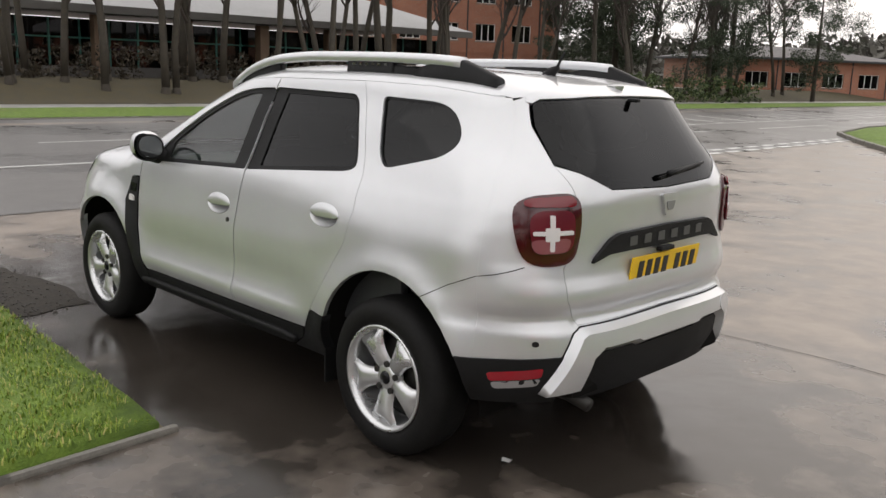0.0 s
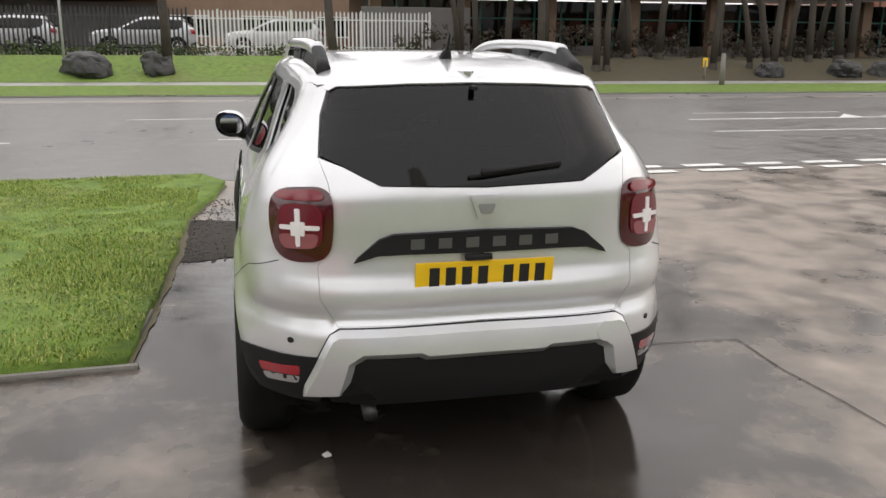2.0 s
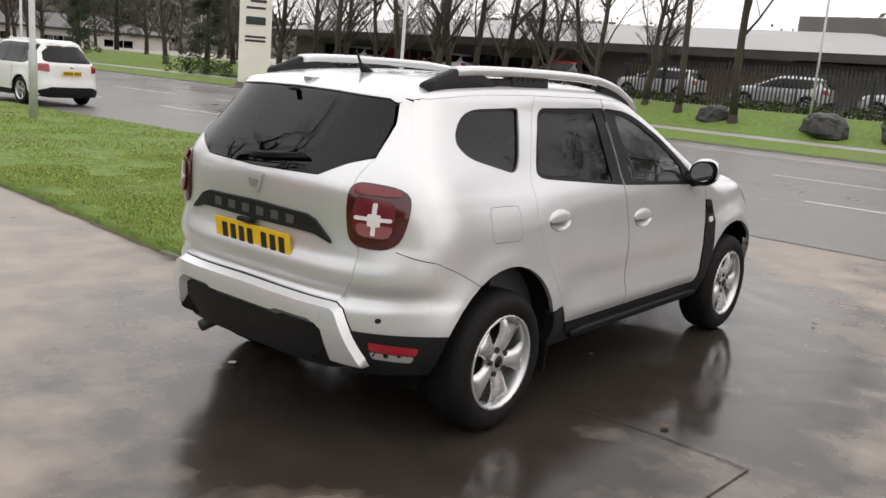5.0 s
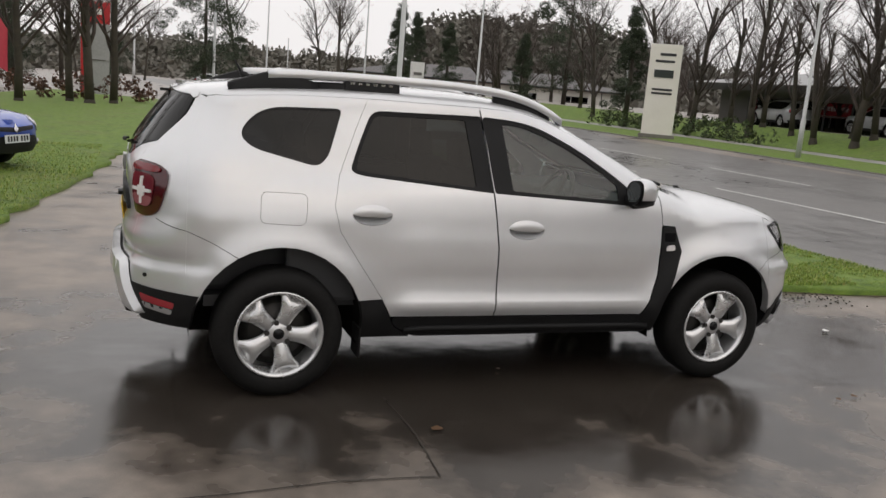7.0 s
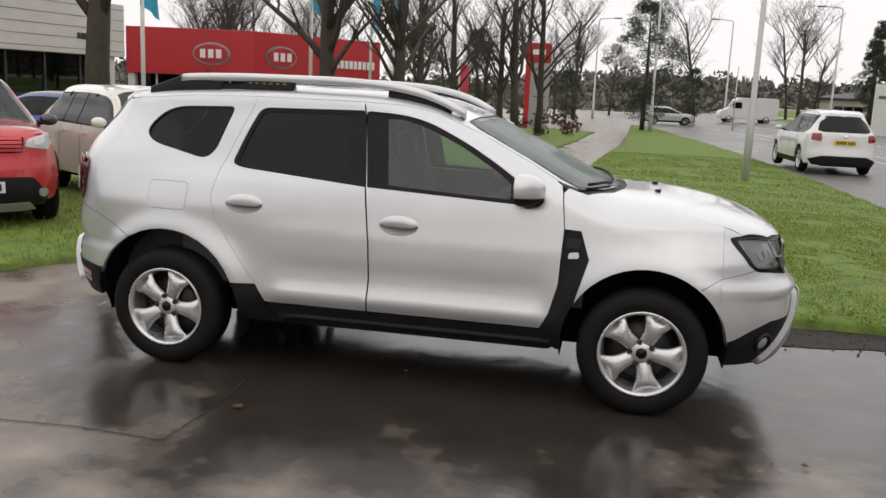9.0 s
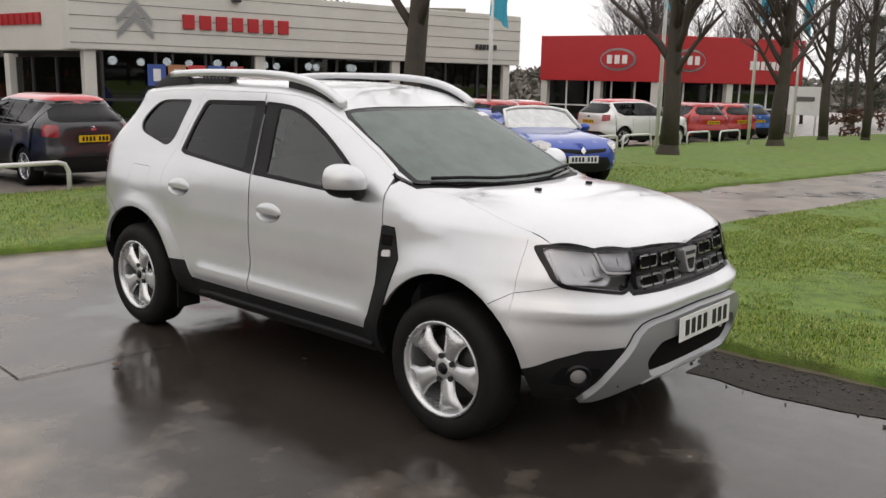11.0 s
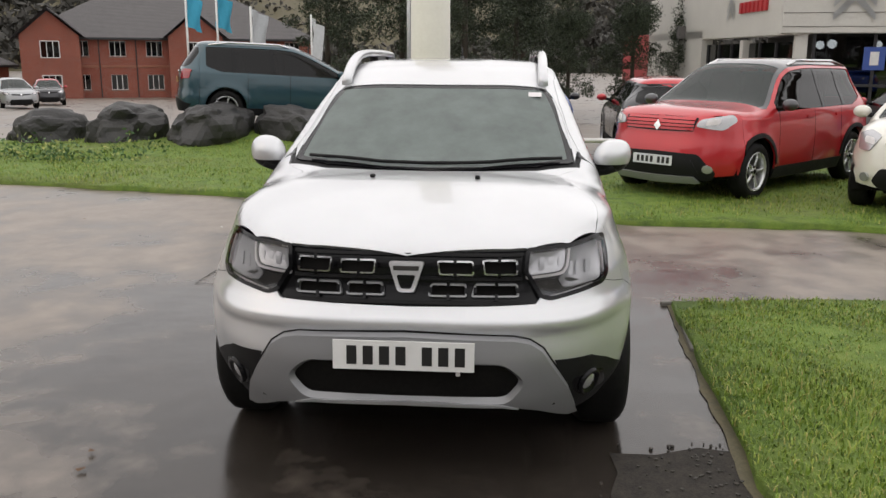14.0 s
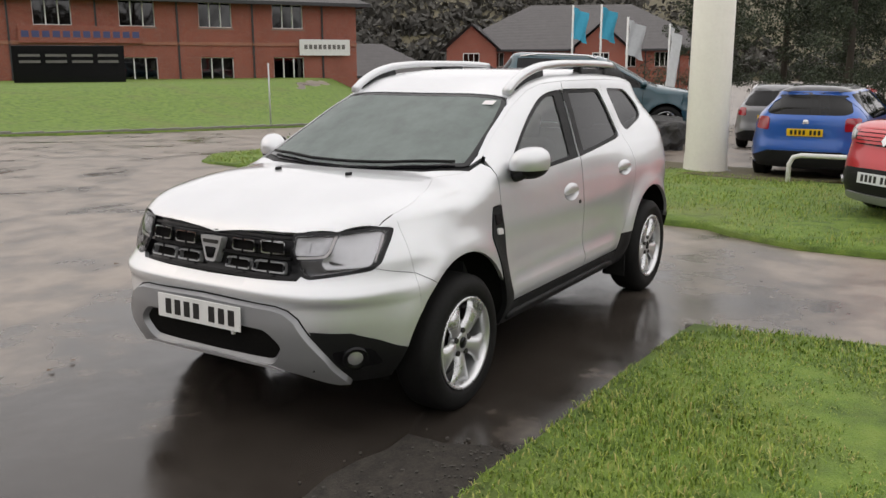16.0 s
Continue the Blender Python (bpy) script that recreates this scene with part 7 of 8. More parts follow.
def leaf_cloud(name, centres, per, size, mat, seed, parent=None, flat=1.0):
    """Leaves scattered in many uneven clumps (centre, radius), as one mesh."""
    rg_ = np.random.default_rng(seed)
    V, F = [], []
    for (cx, cy, cz, r) in centres:
        u = rg_.normal(size=(per, 3))
        u /= np.linalg.norm(u, axis=1, keepdims=True)
        P = np.array((cx, cy, cz)) + u * (r * rg_.uniform(0.55, 1.08, (per, 1))) * np.array((1, 1, flat))
        t = rg_.normal(size=(per, 3))
        t /= np.linalg.norm(t, axis=1, keepdims=True)
        s2 = np.cross(t, rg_.normal(size=(per, 3)))
        s2 /= np.linalg.norm(s2, axis=1, keepdims=True)
        sz = size * rg_.uniform(0.6, 1.4, (per, 1))
        o = sum(len(v) for v in V)
        V.append(np.concatenate([P - t * sz, P + s2 * sz * 0.5, P + t * sz, P - s2 * sz * 0.5]))
        i = np.arange(per) + o
        F.append(np.stack([i, i + per, i + 2 * per, i + 3 * per], 1))
    me = bpy.data.meshes.new(name)
    me.from_pydata(np.concatenate(V).tolist(), [], np.concatenate(F).tolist())
    me.materials.append(mat)
    o = new(name, me)
    o.parent = parent
    return o


def evergreen(name, label, x, y, hgt, wid, seed, cone=True, mat=None):
    rng = random.Random(seed)
    t = thing(name, 0, 0, 0, 0, label, "tree", "evergreens")
    b = bmesh.new()
    tube(b, [(0, 0, -0.2), (0.05, 0, hgt * 0.5), (0, 0.05, hgt * 0.92)], [0.16, 0.11, 0.03], 8)
    part("trunk", b, M_BARK, t, "", True)
    cs = []
    for i in range(90):
        f = rng.random() ** 0.8
        rad = wid * ((1 - f) * 0.95 + 0.08 if cone else math.sin(math.pi * min(0.95, f * 0.8 + 0.15))) * rng.uniform(0.3, 1)
        a = rng.uniform(0, 6.28)
        cs.append((rad * math.cos(a), rad * math.sin(a), hgt * (0.14 + 0.86 * f), rng.uniform(0.35, 0.8) * wid * 0.35))
    leaf_cloud("crown", cs, 300, 0.048 * hgt / 8, mat or M_EVER, seed, t, 0.7)
    t.matrix_world = pose(x, y, h(x, y))
    return t


EV = [evergreen("conifer", "dark dense conifer beside the road", 24.3, 37.7, 6.5, 1.5, 31), evergreen("broad_evergreen", "broad ragged evergreen tree", 2.5, 52.6, 8.0, 2.9, 32, False), evergreen("conifer", "tall dark pine near the offices", -34, -4.5, 9, 3.0, 33)]
for px, py, s, i in ((29.5, -46, 1.5, 1), (33, -49, 1.7, 1), (26, -52, 1.3, 1), (31, -41.5, 1.2, 0), (36, -55, 1.8, 1), (27.5, -58, 1.4, 1), (24.5, -66, 1.2, 1), (-30, -1.5, 0.95, 2), (-37, -8.5, 1.0, 2), (-33, 0.5, 0.9, 2), (-40, -3, 1.15, 2), (-44, 1, 1.1, 2), (-29.5, 2.6, 0.6, 2), (-30.5, 5.2, 0.65, 2), (-31.5, 7.6, 0.6, 2),
                     (21.5, 73.5, 1.3, 0), (24.0, 76.0, 1.15, 0), (7.0, 74, 0.6, 1), (-3, 62, 0.5, 1), (23, 64, 1.0, 0), (21, 70, 0.7, 1), (-9, 56, 0.8, 1), (22, 47, 0.8, 0), (33, 62, 1.3, 1), (-14, 60, 0.9, 1)):
    copy_thing(EV[i], pose(px, py, h(px, py) - 0.1, 0, 0, px * 53 + py * 17) @ Matrix.Scale(s, 4))


def hedge(name, label, pts, hgt, wid, mat, seed, per=26, size=0.06):
    rng = random.Random(seed)
    t = thing(name, 0, 0, 0, 0, label, "hedge")
    cs = []
    for i in range(len(pts) - 1):
        a, c = Vector(pts[i]), Vector(pts[i + 1])
        n = max(2, int((c - a).length * 9))
        for j in range(n):
            p = a.lerp(c, rng.random()) + Vector((rng.uniform(-wid, wid), rng.uniform(-wid, wid)))
            cs.append((p.x, p.y, h(p.x, p.y) + rng.uniform(0.05, 1) * hgt, rng.uniform(0.16, 0.34)))
    leaf_cloud("foliage", cs, per, size, mat, seed, t)
    return t


hedge("beech_hedge", "low red-brown winter hedge below the totem sign", [(-9, 36.5), (-5, 37.2), (-1.2, 38.2)], 1.1, 0.9, M_BEECH, 41, 30, 0.09)
hedge("shrubs", "dark green shrubs under the roadside trees", [(24.6, -38), (25.0, -46), (24.5, -56)], 1.5, 1.4, M_SHRUB, 42, 30, 0.1)
hedge("shrubs", "dark evergreen shrubs beside the tall sign", [(24.5, 26.5), (24.5, 31), (23.8, 40)], 0.9, 0.7, M_SHRUB, 43, 30, 0.08)
hedge("bramble_bank", "brown bramble and leaf litter along the bank", [(29.3, -40), (29.2, -20), (29.2, -6)], 1.15, 0.9, leaf_mat("bramble_leaf", (0.022, 0.017, 0.010), (0.045, 0.034, 0.020), (0.075, 0.055, 0.03)), 44, 34, 0.08)
hedge("bramble_bank", "rough brown growth along the fence foot", [(29.6, -6), (29.5, 8), (29.6, 24)], 0.28, 0.4, M_SHRUB, 45, 18, 0.07)
hedge("flower_clump", "clump of daffodil leaves with pale flowers on the grass", [(-8.4, -8.4), (-8.2, -6.6), (-8.6, -5.6)], 0.22, 0.5, leaf_mat("daffodil_leaf", (0.04, 0.09, 0.03), (0.11, 0.20, 0.06), (0.38, 0.38, 0.12)), 46, 70, 0.035)

# wooded hillside far behind the dealers
def woods(name, label, az0, az1, dist, ridge, n, seed, size=3.2, tone=1.0):
    rg_ = np.random.default_rng(seed)
    a = np.radians(rg_.uniform(az0, az1, n))
    f = rg_.random(n)
    d = dist + 90 * f
    top = ridge * (0.75 + 0.2 * np.sin(a * 5 + 1) + 0.12 * np.sin(a * 13))
    cs = np.stack([d * np.cos(a), d * np.sin(a), -4 + top * f ** 0.8, size * rg_.uniform(0.6, 1.3, n)], 1)
    # distance haze is mixed into the leaf colours; tone scales them
    o = leaf_cloud(name, [tuple(c) for c in cs], 60, size * 0.3, leaf_mat("hazed_wood_leaf", *[tuple(tone * c for c in col) for col in ((0.060, 0.056, 0.046), (0.078, 0.073, 0.060), (0.098, 0.091, 0.075))]), seed, None, 1.5)
    return tagged(o, label, "woods", kind="stuff")


woods("hillside_woods", "misty grey-brown wooded hillside", 135, 243, 190, 30, 2700, 51, 3.4, 0.6)
woods("distant_woods", "grey-brown belt of distant trees", 72, 130, 120, 9.5, 1600, 52, 2.2, 1.7)
woods("distant_woods", "grey-brown trees behind the low showroom", 8, 72, 110, 22, 2000, 54, 2.3, 1.6)
woods("roadside_woods", "dark belt of trees beyond the road", -80, -10, 90, 12, 1100, 53, 2.6)
bm = bmesh.new()
prev = None
for i in range(61):
    a = radians(130 + 118 * i / 60)
    row = [bm.verts.new((r * math.cos(a), r * math.sin(a), zz)) for r, zz in ((180, -6), (235, 11), (290, 25), (400, 26))]
    if prev:
        for j in range(3):
            bm.faces.new((prev[j], row[j], row[j + 1], prev[j + 1]))
    prev = row
obj("hillside", bm, M_EARTH, None, True, "wooded hill slope in the distance", "hill", kind="structure")

# ---- buildings ----
def brick_mat(name, a, b_col, mortar, scale=6.0):
    m, nt, b = nodes_of(name, 0.8)
    tc = nt.nodes.new("ShaderNodeTexCoord")
    mp = nt.nodes.new("ShaderNodeMapping")
    mp.inputs["Rotation"].default_value = (radians(90), 0, 0)
    br = nt.nodes.new("ShaderNodeTexBrick")
    br.inputs["Scale"].default_value = scale
    br.inputs["Color1"].default_value, br.inputs["Color2"].default_value, br.inputs["Mortar"].default_value = (*a, 1), (*b_col, 1), (*mortar, 1)
    br.inputs["Mortar Size"].default_value = 0.012
    nt.links.new(tc.outputs["Object"], mp.inputs[0])
    nt.links.new(mp.outputs[0], br.inputs["Vector"])
    n = noise_node(nt, 0.8, 5)
    c = mix_col(nt, 0.5, br.outputs["Color"], ramp(nt, n.outputs[0], [(0.3, grey(0.4)), (0.7, grey(0.62))]).outputs[0], "OVERLAY")
    nt.links.new(c, b.inputs["Base Color"])
    bump(nt, b, br.outputs["Fac"], 0.4, 0.01)
    return m


def tile_mat(name, a, b_col):
    m, nt, b = nodes_of(name, 0.6)
    tc = nt.nodes.new("ShaderNodeTexCoord")
    w = nt.nodes.new("ShaderNodeTexWave")
    w.bands_direction, w.inputs["Scale"].default_value = "Z", 4.5
    w.inputs["Distortion"].default_value = 0.4
    nt.links.new(tc.outputs["Object"], w.inputs["Vector"])
    n = noise_node(nt, 2.0, 6)
    c = ramp(nt, mix_col(nt, 0.5, w.outputs["Fac"], n.outputs[0]), [(0.25, a), (0.75, b_col)])
    nt.links.new(c.outputs[0], b.inputs["Base Color"])
    bump(nt, b, w.outputs["Fac"], 0.5, 0.03)
    return m


M_BRICK = brick_mat("red_brick", (0.30, 0.085, 0.05), (0.22, 0.06, 0.04), (0.25, 0.2, 0.17))
M_BRICK2 = brick_mat("orange_brick", (0.34, 0.14, 0.08), (0.26, 0.10, 0.06), (0.28, 0.22, 0.18))
M_TILE = tile_mat("grey_roof_tiles", (0.045, 0.042, 0.042), (0.11, 0.10, 0.10))
M_WCLAD = worn("white_cladding", (0.52, 0.51, 0.47), (0.64, 0.63, 0.58), 0.8, (0.4, 0.55), fine=18, bump_s=0.1)
M_REDCLAD = worn("red_cladding", (0.36, 0.014, 0.018), (0.46, 0.02, 0.025), 0.8, (0.35, 0.5), fine=12, bump_s=0.05)
M_PALEROOF = worn("pale_sheet_roof", (0.26, 0.26, 0.26), (0.38, 0.38, 0.38), 0.6, (0.5, 0.65), fine=9, bump_s=0.2)
M_TAN = worn("tan_render", (0.17, 0.11, 0.075), (0.26, 0.18, 0.12), 0.9, (0.7, 0.85))
M_GREYW = worn("dull_grey_wall", (0.10, 0.095, 0.09), (0.17, 0.16, 0.15), 0.9, (0.6, 0.8))
M_SHOP = glass("showroom_glass", (0.16, 0.17, 0.18))
M_PANE = glass("office_glass", (0.05, 0.055, 0.06))
M_WFRAME = plain("white_frame", (0.72, 0.72, 0.70), 0.4)
M_GFRAME = plain("green_frame", (0.03, 0.16, 0.13), 0.4)
M_DFRAME = plain("dark_frame", (0.03, 0.03, 0.032), 0.4)
M_POLE = worn("galvanised_steel", (0.42, 0.43, 0.43), (0.58, 0.59, 0.59), 3, (0.4, 0.55), 0.3)
M_CREAM = worn("cream_column_paint", (0.70, 0.68, 0.60), (0.80, 0.78, 0.70), 1.2, (0.35, 0.55), fine=20)
M_LAMPW = plain("lit_lamp", (1.0, 0.97, 0.9), 0.5, 0, 14.0)


def place(name, label, p0, p1, z, cat="building"):
    """An empty at p0 whose x axis runs along the front towards p1; y points behind the front when seen from the road."""
    t = thing(name, 0, 0, 0, 0, label, cat)
    ang = math.degrees(math.atan2(p1[1] - p0[1], p1[0] - p0[0]))
    t.matrix_world = pose(p0[0], p0[1], z, 0, 0, ang)
    return t, math.hypot(p1[0] - p0[0], p1[1] - p0[1])


def pbox(name, parent, mat, c, s, bev=0.02, label="", smooth=False):
    return part(name, bm_box(c, s, bev), mat, parent, label, smooth)


def window(parent, x, z, w, hh, side=-1, y=0.0, lights=2, frame=None, sill=True, transom=False, glassm=None):
    """A framed window set into a front at depth y; side: which way it faces along y."""
    fr = frame or M_WFRAME
    f = new("window")
    f.parent = parent
    t = 0.07
    for c, s in (((x, y, z + hh / 2), (w, 0.09, t)), ((x, y, z - hh / 2), (w, 0.09, t)), ((x - w / 2, y, z), (t, 0.09, hh)), ((x + w / 2, y, z), (t, 0.09, hh))):
        part("window_frame", bm_box(c, s, 0.008), fr, f)
    for i in range(1, lights):
        part("mullion", bm_box((x - w / 2 + w * i / lights, y, z), (0.055, 0.07, hh), 0.006), fr, f)
    if transom:
        part("transom", bm_box((x, y, z + hh * 0.18), (w, 0.07, 0.05), 0.006), fr, f)
    part("pane", bm_box((x, y + 0.02 * -side, z), (w - t, 0.012, hh - t), 0), glassm or M_PANE, f)
    part("blind", bm_box((x, y + 0.16 * -side, z + hh * 0.2), (w - 0.1, 0.02, hh * 0.55), 0), worn("pale_blind", (0.30, 0.29, 0.27), (0.5, 0.49, 0.46), 2, (0.7, 0.8)), f)
    if sill:
        part("sill", bm_box((x, y + 0.05 * side, z - hh / 2 - 0.06), (w + 0.14, 0.16, 0.06), 0.01), M_KERB, f)
    return f


def hip_roof(parent, x0, x1, y0, y1, ze, zr, over=0.6, mat=None):
    b = bmesh.new()
    x0, x1, y0, y1 = x0 - over, x1 + over, y0 - over, y1 + over
    d = min((y1 - y0) / 2, (x1 - x0) / 2)
    ym = (y0 + y1) / 2
    v = [b.verts.new(p) for p in ((x0, y0, ze), (x1, y0, ze), (x1, y1, ze), (x0, y1, ze), (x0 + d, ym, zr), (x1 - d, ym, zr))]
    for f in ((0, 1, 5, 4), (1, 2, 5), (2, 3, 4, 5), (3, 0, 4), (3, 2, 1, 0)):
        b.faces.new([v[i] for i in f])
    r = part("roof", b, mat or M_TILE, parent, "grey tiled hipped roof")
    for c, s in (((x0 / 2 + x1 / 2, y0 - 0.02, ze - 0.1), (x1 - x0, 0.1, 0.2)), ((x0 / 2 + x1 / 2, y1 + 0.02, ze - 0.1), (x1 - x0, 0.1, 0.2)), ((x0 - 0.02, ym, ze - 0.1), (0.1, y1 - y0, 0.2)), ((x1 + 0.02, ym, ze - 0.1), (0.1, y1 - y0, 0.2))):
        part("gutter", bm_box(c, s, 0.02), M_DFRAME, r)
    return r


def holed_wall(parent, L, z0, z1, holes, mat, y=0.0, thick=0.3, label=""):
    """A front wall along x at depth y with real window openings (x, z, w, h)."""
    b = bmesh.new()
    xs = sorted({0.0, L} | {v for x, z, w, hh in holes for v in (x - w / 2, x + w / 2)})
    zs = sorted({z0, z1} | {v for x, z, w, hh in holes for v in (z - hh / 2, z + hh / 2)})
    for i in range(len(xs) - 1):
        for j in range(len(zs) - 1):
            cx, cz = (xs[i] + xs[i + 1]) / 2, (zs[j] + zs[j + 1]) / 2
            if any(abs(cx - x) < w / 2 and abs(cz - z) < hh / 2 for x, z, w, hh in holes):
                continue
            box(b, (cx, y + thick / 2, cz), (xs[i + 1] - xs[i], thick, zs[j + 1] - zs[j]))
    bmesh.ops.remove_doubles(b, verts=b.verts, dist=1e-4)
    return part("wall", b, mat, parent, label)


# Red brick office on the bank. The front faces the camera: local -y side when listed from its far end
def office(name, label, p0, p1, zb, depth, storeys, bay, ze, zr, mat, sign=False, win_w=1.7, skip=(), base=0.0):
    t, L = place(name, label, p0, p1, zb)
    n = max(1, int(L / bay))
    holes = []
    for i in range(n):
        for k in range(storeys):
            if (i, k) in skip:
                continue
            holes.append((bay * (i + 0.5), 1.55 + 2.75 * k, win_w, 1.25))
    holed_wall(t, L, -1.5, ze, holes, mat, 0, 0.3, "brick wall")
    pbox("side_wall", t, mat, (0.15, depth / 2 + 0.15, (ze - 1.5) / 2), (0.3, depth - 0.3, ze + 1.5), 0)
    pbox("side_wall", t, mat, (L - 0.15, depth / 2 + 0.15, (ze - 1.5) / 2), (0.3, depth - 0.3, ze + 1.5), 0)
    pbox("back_wall", t, mat, (L / 2, depth - 0.15, (ze - 1.5) / 2), (L - 0.7, 0.3, ze + 1.5), 0)
    pbox("floor_slab", t, M_GREYW, (L / 2, depth / 2, 0.05), (L - 0.8, depth - 0.8, 0.2), 0)
    pbox("floor_slab", t, M_GREYW, (L / 2, depth / 2, 2.85), (L - 0.8, depth - 0.8, 0.2), 0)
    for x, z, w, hh in holes:
        window(t, x, z, w, hh, -1, 0.12, 3)
    for i in range(n + 1):
        pbox("downpipe", t, M_DFRAME, (min(L - 0.05, max(0.05, bay * i)), -0.03, ze / 2 - 0.7), (0.09, 0.06, ze + 1.4), 0)
    pbox("string_course", t, M_BRICK2, (L / 2, -0.02, 2.85), (L, 0.08, 0.16), 0.01)
    hip_roof(t, 0, L, 0, depth, ze, zr)
    return t, L



office("brick_office", "two-storey red brick office with white windows on a bank", (-13.0, -40.0), (-34.7, -27.4), -0.15, 12, 2, 3.85, 5.05, 8.2, M_BRICK)
o2, L2 = office("brick_office_block", "red brick office with grey hipped roof and gables", (-63.4, -39.0), (-72.7, -17.5), -2.3, 14, 2, 2.9, 5.2, 9.4, M_BRICK, win_w=1.3)
for gx_ in (2.2, 13.5):
    b = bmesh.new()
    poly = [(gx_ - 2.2, -1.5), (gx_ + 2.2, -1.5), (gx_ + 2.2, 5.3), (gx_, 7.2), (gx_ - 2.2, 5.3)]
    fr = [b.verts.new((x, -1.2, z)) for x, z in poly]
    bk = [b.verts.new((x, 4.0, z)) for x, z in poly]
    b.faces.new(fr)
    for k in range(5):
        b.faces.new((fr[k], bk[k], bk[(k + 1) % 5], fr[(k + 1) % 5]))
    bmesh.ops.recalc_face_normals(b, faces=b.faces)
    g = part("gable", b, M_BRICK, o2, "projecting brick gable")
    b = bmesh.new()
    for sx in (-1, 1):
        v = [b.verts.new(p) for p in ((gx_, -1.7, 7.45), (gx_ + sx * 2.8, -1.7, 5.05), (gx_ + sx * 2.8, 4.5, 5.05), (gx_, 4.5, 7.45))]
        b.faces.new(v)
    bmesh.ops.solidify(b, geom=b.faces[:], thickness=0.14)
    part("gable_roof", b, M_TILE, g)
    for zz in (1.5, 4.2):
        window(o2, gx_, zz, 1.4, 1.3, -1, -1.22, 3, None, False)
office("brick_cottage", "small brick house with grey tiled roof far off", (-62, -60), (-76, -50), -3.0, 9, 1, 3.4, 3.0, 6.4, M_BRICK)
office("brick_cottage", "small brick house with grey tiled roof far off", (-58.0, -48), (-68, -43), -2.6, 8, 1, 3.4, 3.2, 6.2, M_BRICK)
office("brick_block", "orange brick block behind bare trees", (47, -34), (39, -52), 0.4, 12, 3, 3.0, 8.6, 11.5, M_BRICK2, win_w=1.6)
office("low_brick_unit", "low orange brick unit beyond the shrubs", (32, -68), (25, -86), 0.4, 10, 1, 4.5, 3.4, 4.6, M_BRICK2, win_w=2.6)
office("white_shed", "long low pale-roofed shed far along the road", (22, 96), (52, 84), -0.4, 14, 1, 6, 3.0, 4.6, M_WCLAD, win_w=3.0)


def showroom_glazing(t, x0, x1, y, z0, z1, n, frame=M_DFRAME, rail=0.55):
    for i in range(n + 1):
        x = x0 + (x1 - x0) * i / n
        part("mullion", bm_box((x, y, (z0 + z1) / 2), (0.08, 0.10, z1 - z0), 0.01), frame, t)
        if i < n:
            w = (x1 - x0) / n
            part("pane", bm_box((x + w / 2, y + 0.02, (z0 + z1) / 2), (w - 0.08, 0.015, z1 - z0), 0), M_SHOP, t)
    part("transom", bm_box(((x0 + x1) / 2, y - 0.01, z0 + (z1 - z0) * rail), (x1 - x0, 0.09, 0.07), 0.01), frame, t)


# white dealer showroom
wt, WL = place("white_showroom", "white-clad car showroom with glazed front", (-20.1, 8.1), (-17.0, 24.0), -0.85)
showroom_glazing(wt, 0.6, WL - 0.1, 0.25, 0.0, 3.12, 10)
pbox("fascia", wt, M_WCLAD, (WL / 2, 0.35, 4.05), (WL + 0.6, 0.7, 1.86), 0.03, "white fascia band")
b = bmesh.new()
for k in range(5):
    box(b, (WL / 2, -0.004, 3.3 + 0.37 * k), (WL + 0.58, 0.012, 0.018))
part("cladding_joint", b, M_KERB, wt)
for k in range(4):
    pbox("column", wt, M_WCLAD, (0.25 + k * (WL - 0.5) / 3, 0.3, 1.55), (0.34, 0.34, 3.12), 0.02)
pbox("roof_slab", wt, M_PALEROOF, (WL / 2, 9.0, 4.9), (WL + 0.4, 17.5, 0.15), 0)
pbox("showroom_floor", wt, M_GREYW, (WL / 2, 8.6, -0.05), (WL, 16, 0.1), 0)
pbox("back_wall", wt, M_GREYW, (WL / 2, 12.0, 1.8), (WL - 0.6, 0.2, 3.6), 0)
pbox("showroom_ceiling", wt, M_GREYW, (WL / 2, 6.2, 3.25), (WL - 0.6, 11.4, 0.1), 0)
for i in range(9):
    for j in range(2):
        bb = bmesh.new()
        bmesh.ops.create_uvsphere(bb, u_segments=10, v_segments=6, radius=0.13)
        bmesh.ops.translate(bb, vec=(1.2 + i * 1.65, 1.2 + 2.4 * j, 2.85), verts=bb.verts)
        part("ceiling_lamp", bb, M_LAMPW, wt, "lit round ceiling lamp")
for i, c in enumerate(((0.05, 0.10, 0.35), (0.42, 0.20, 0.10), (0.55, 0.05, 0.05), (0.06, 0.12, 0.40), (0.40, 0.05, 0.06))):
    pbox("window_poster", wt, plain("poster_%d" % i, c, 0.5), (2.15 + 0.62 * i, 0.16, 2.45), (0.55, 0.02, 0.62), 0, "coloured square poster")
    pbox("poster_bar", wt, M_WPLATE, (2.15 + 0.62 * i, 0.14, 2.45), (0.22, 0.02, 0.36), 0)
# emblem: two chevrons, and a row of red bars in place of lettering
def chevrons(parent, x, y, z, s):
    for k in range(2):
        b = bmesh.new()
        pts = [(-0.62, -0.40), (0, 0.22), (0.62, -0.40), (0.62, -0.18), (0, 0.52), (-0.62, -0.18)]
        f = [b.verts.new((x + a * s, y, z + (c - 0.42 * k) * s)) for a, c in pts]
        b.faces.new(f)
        bmesh.ops.solidify(b, geom=b.faces[:], thickness=0.06)
        part("emblem", b, M_POLE, parent, "grey metal chevron emblem")


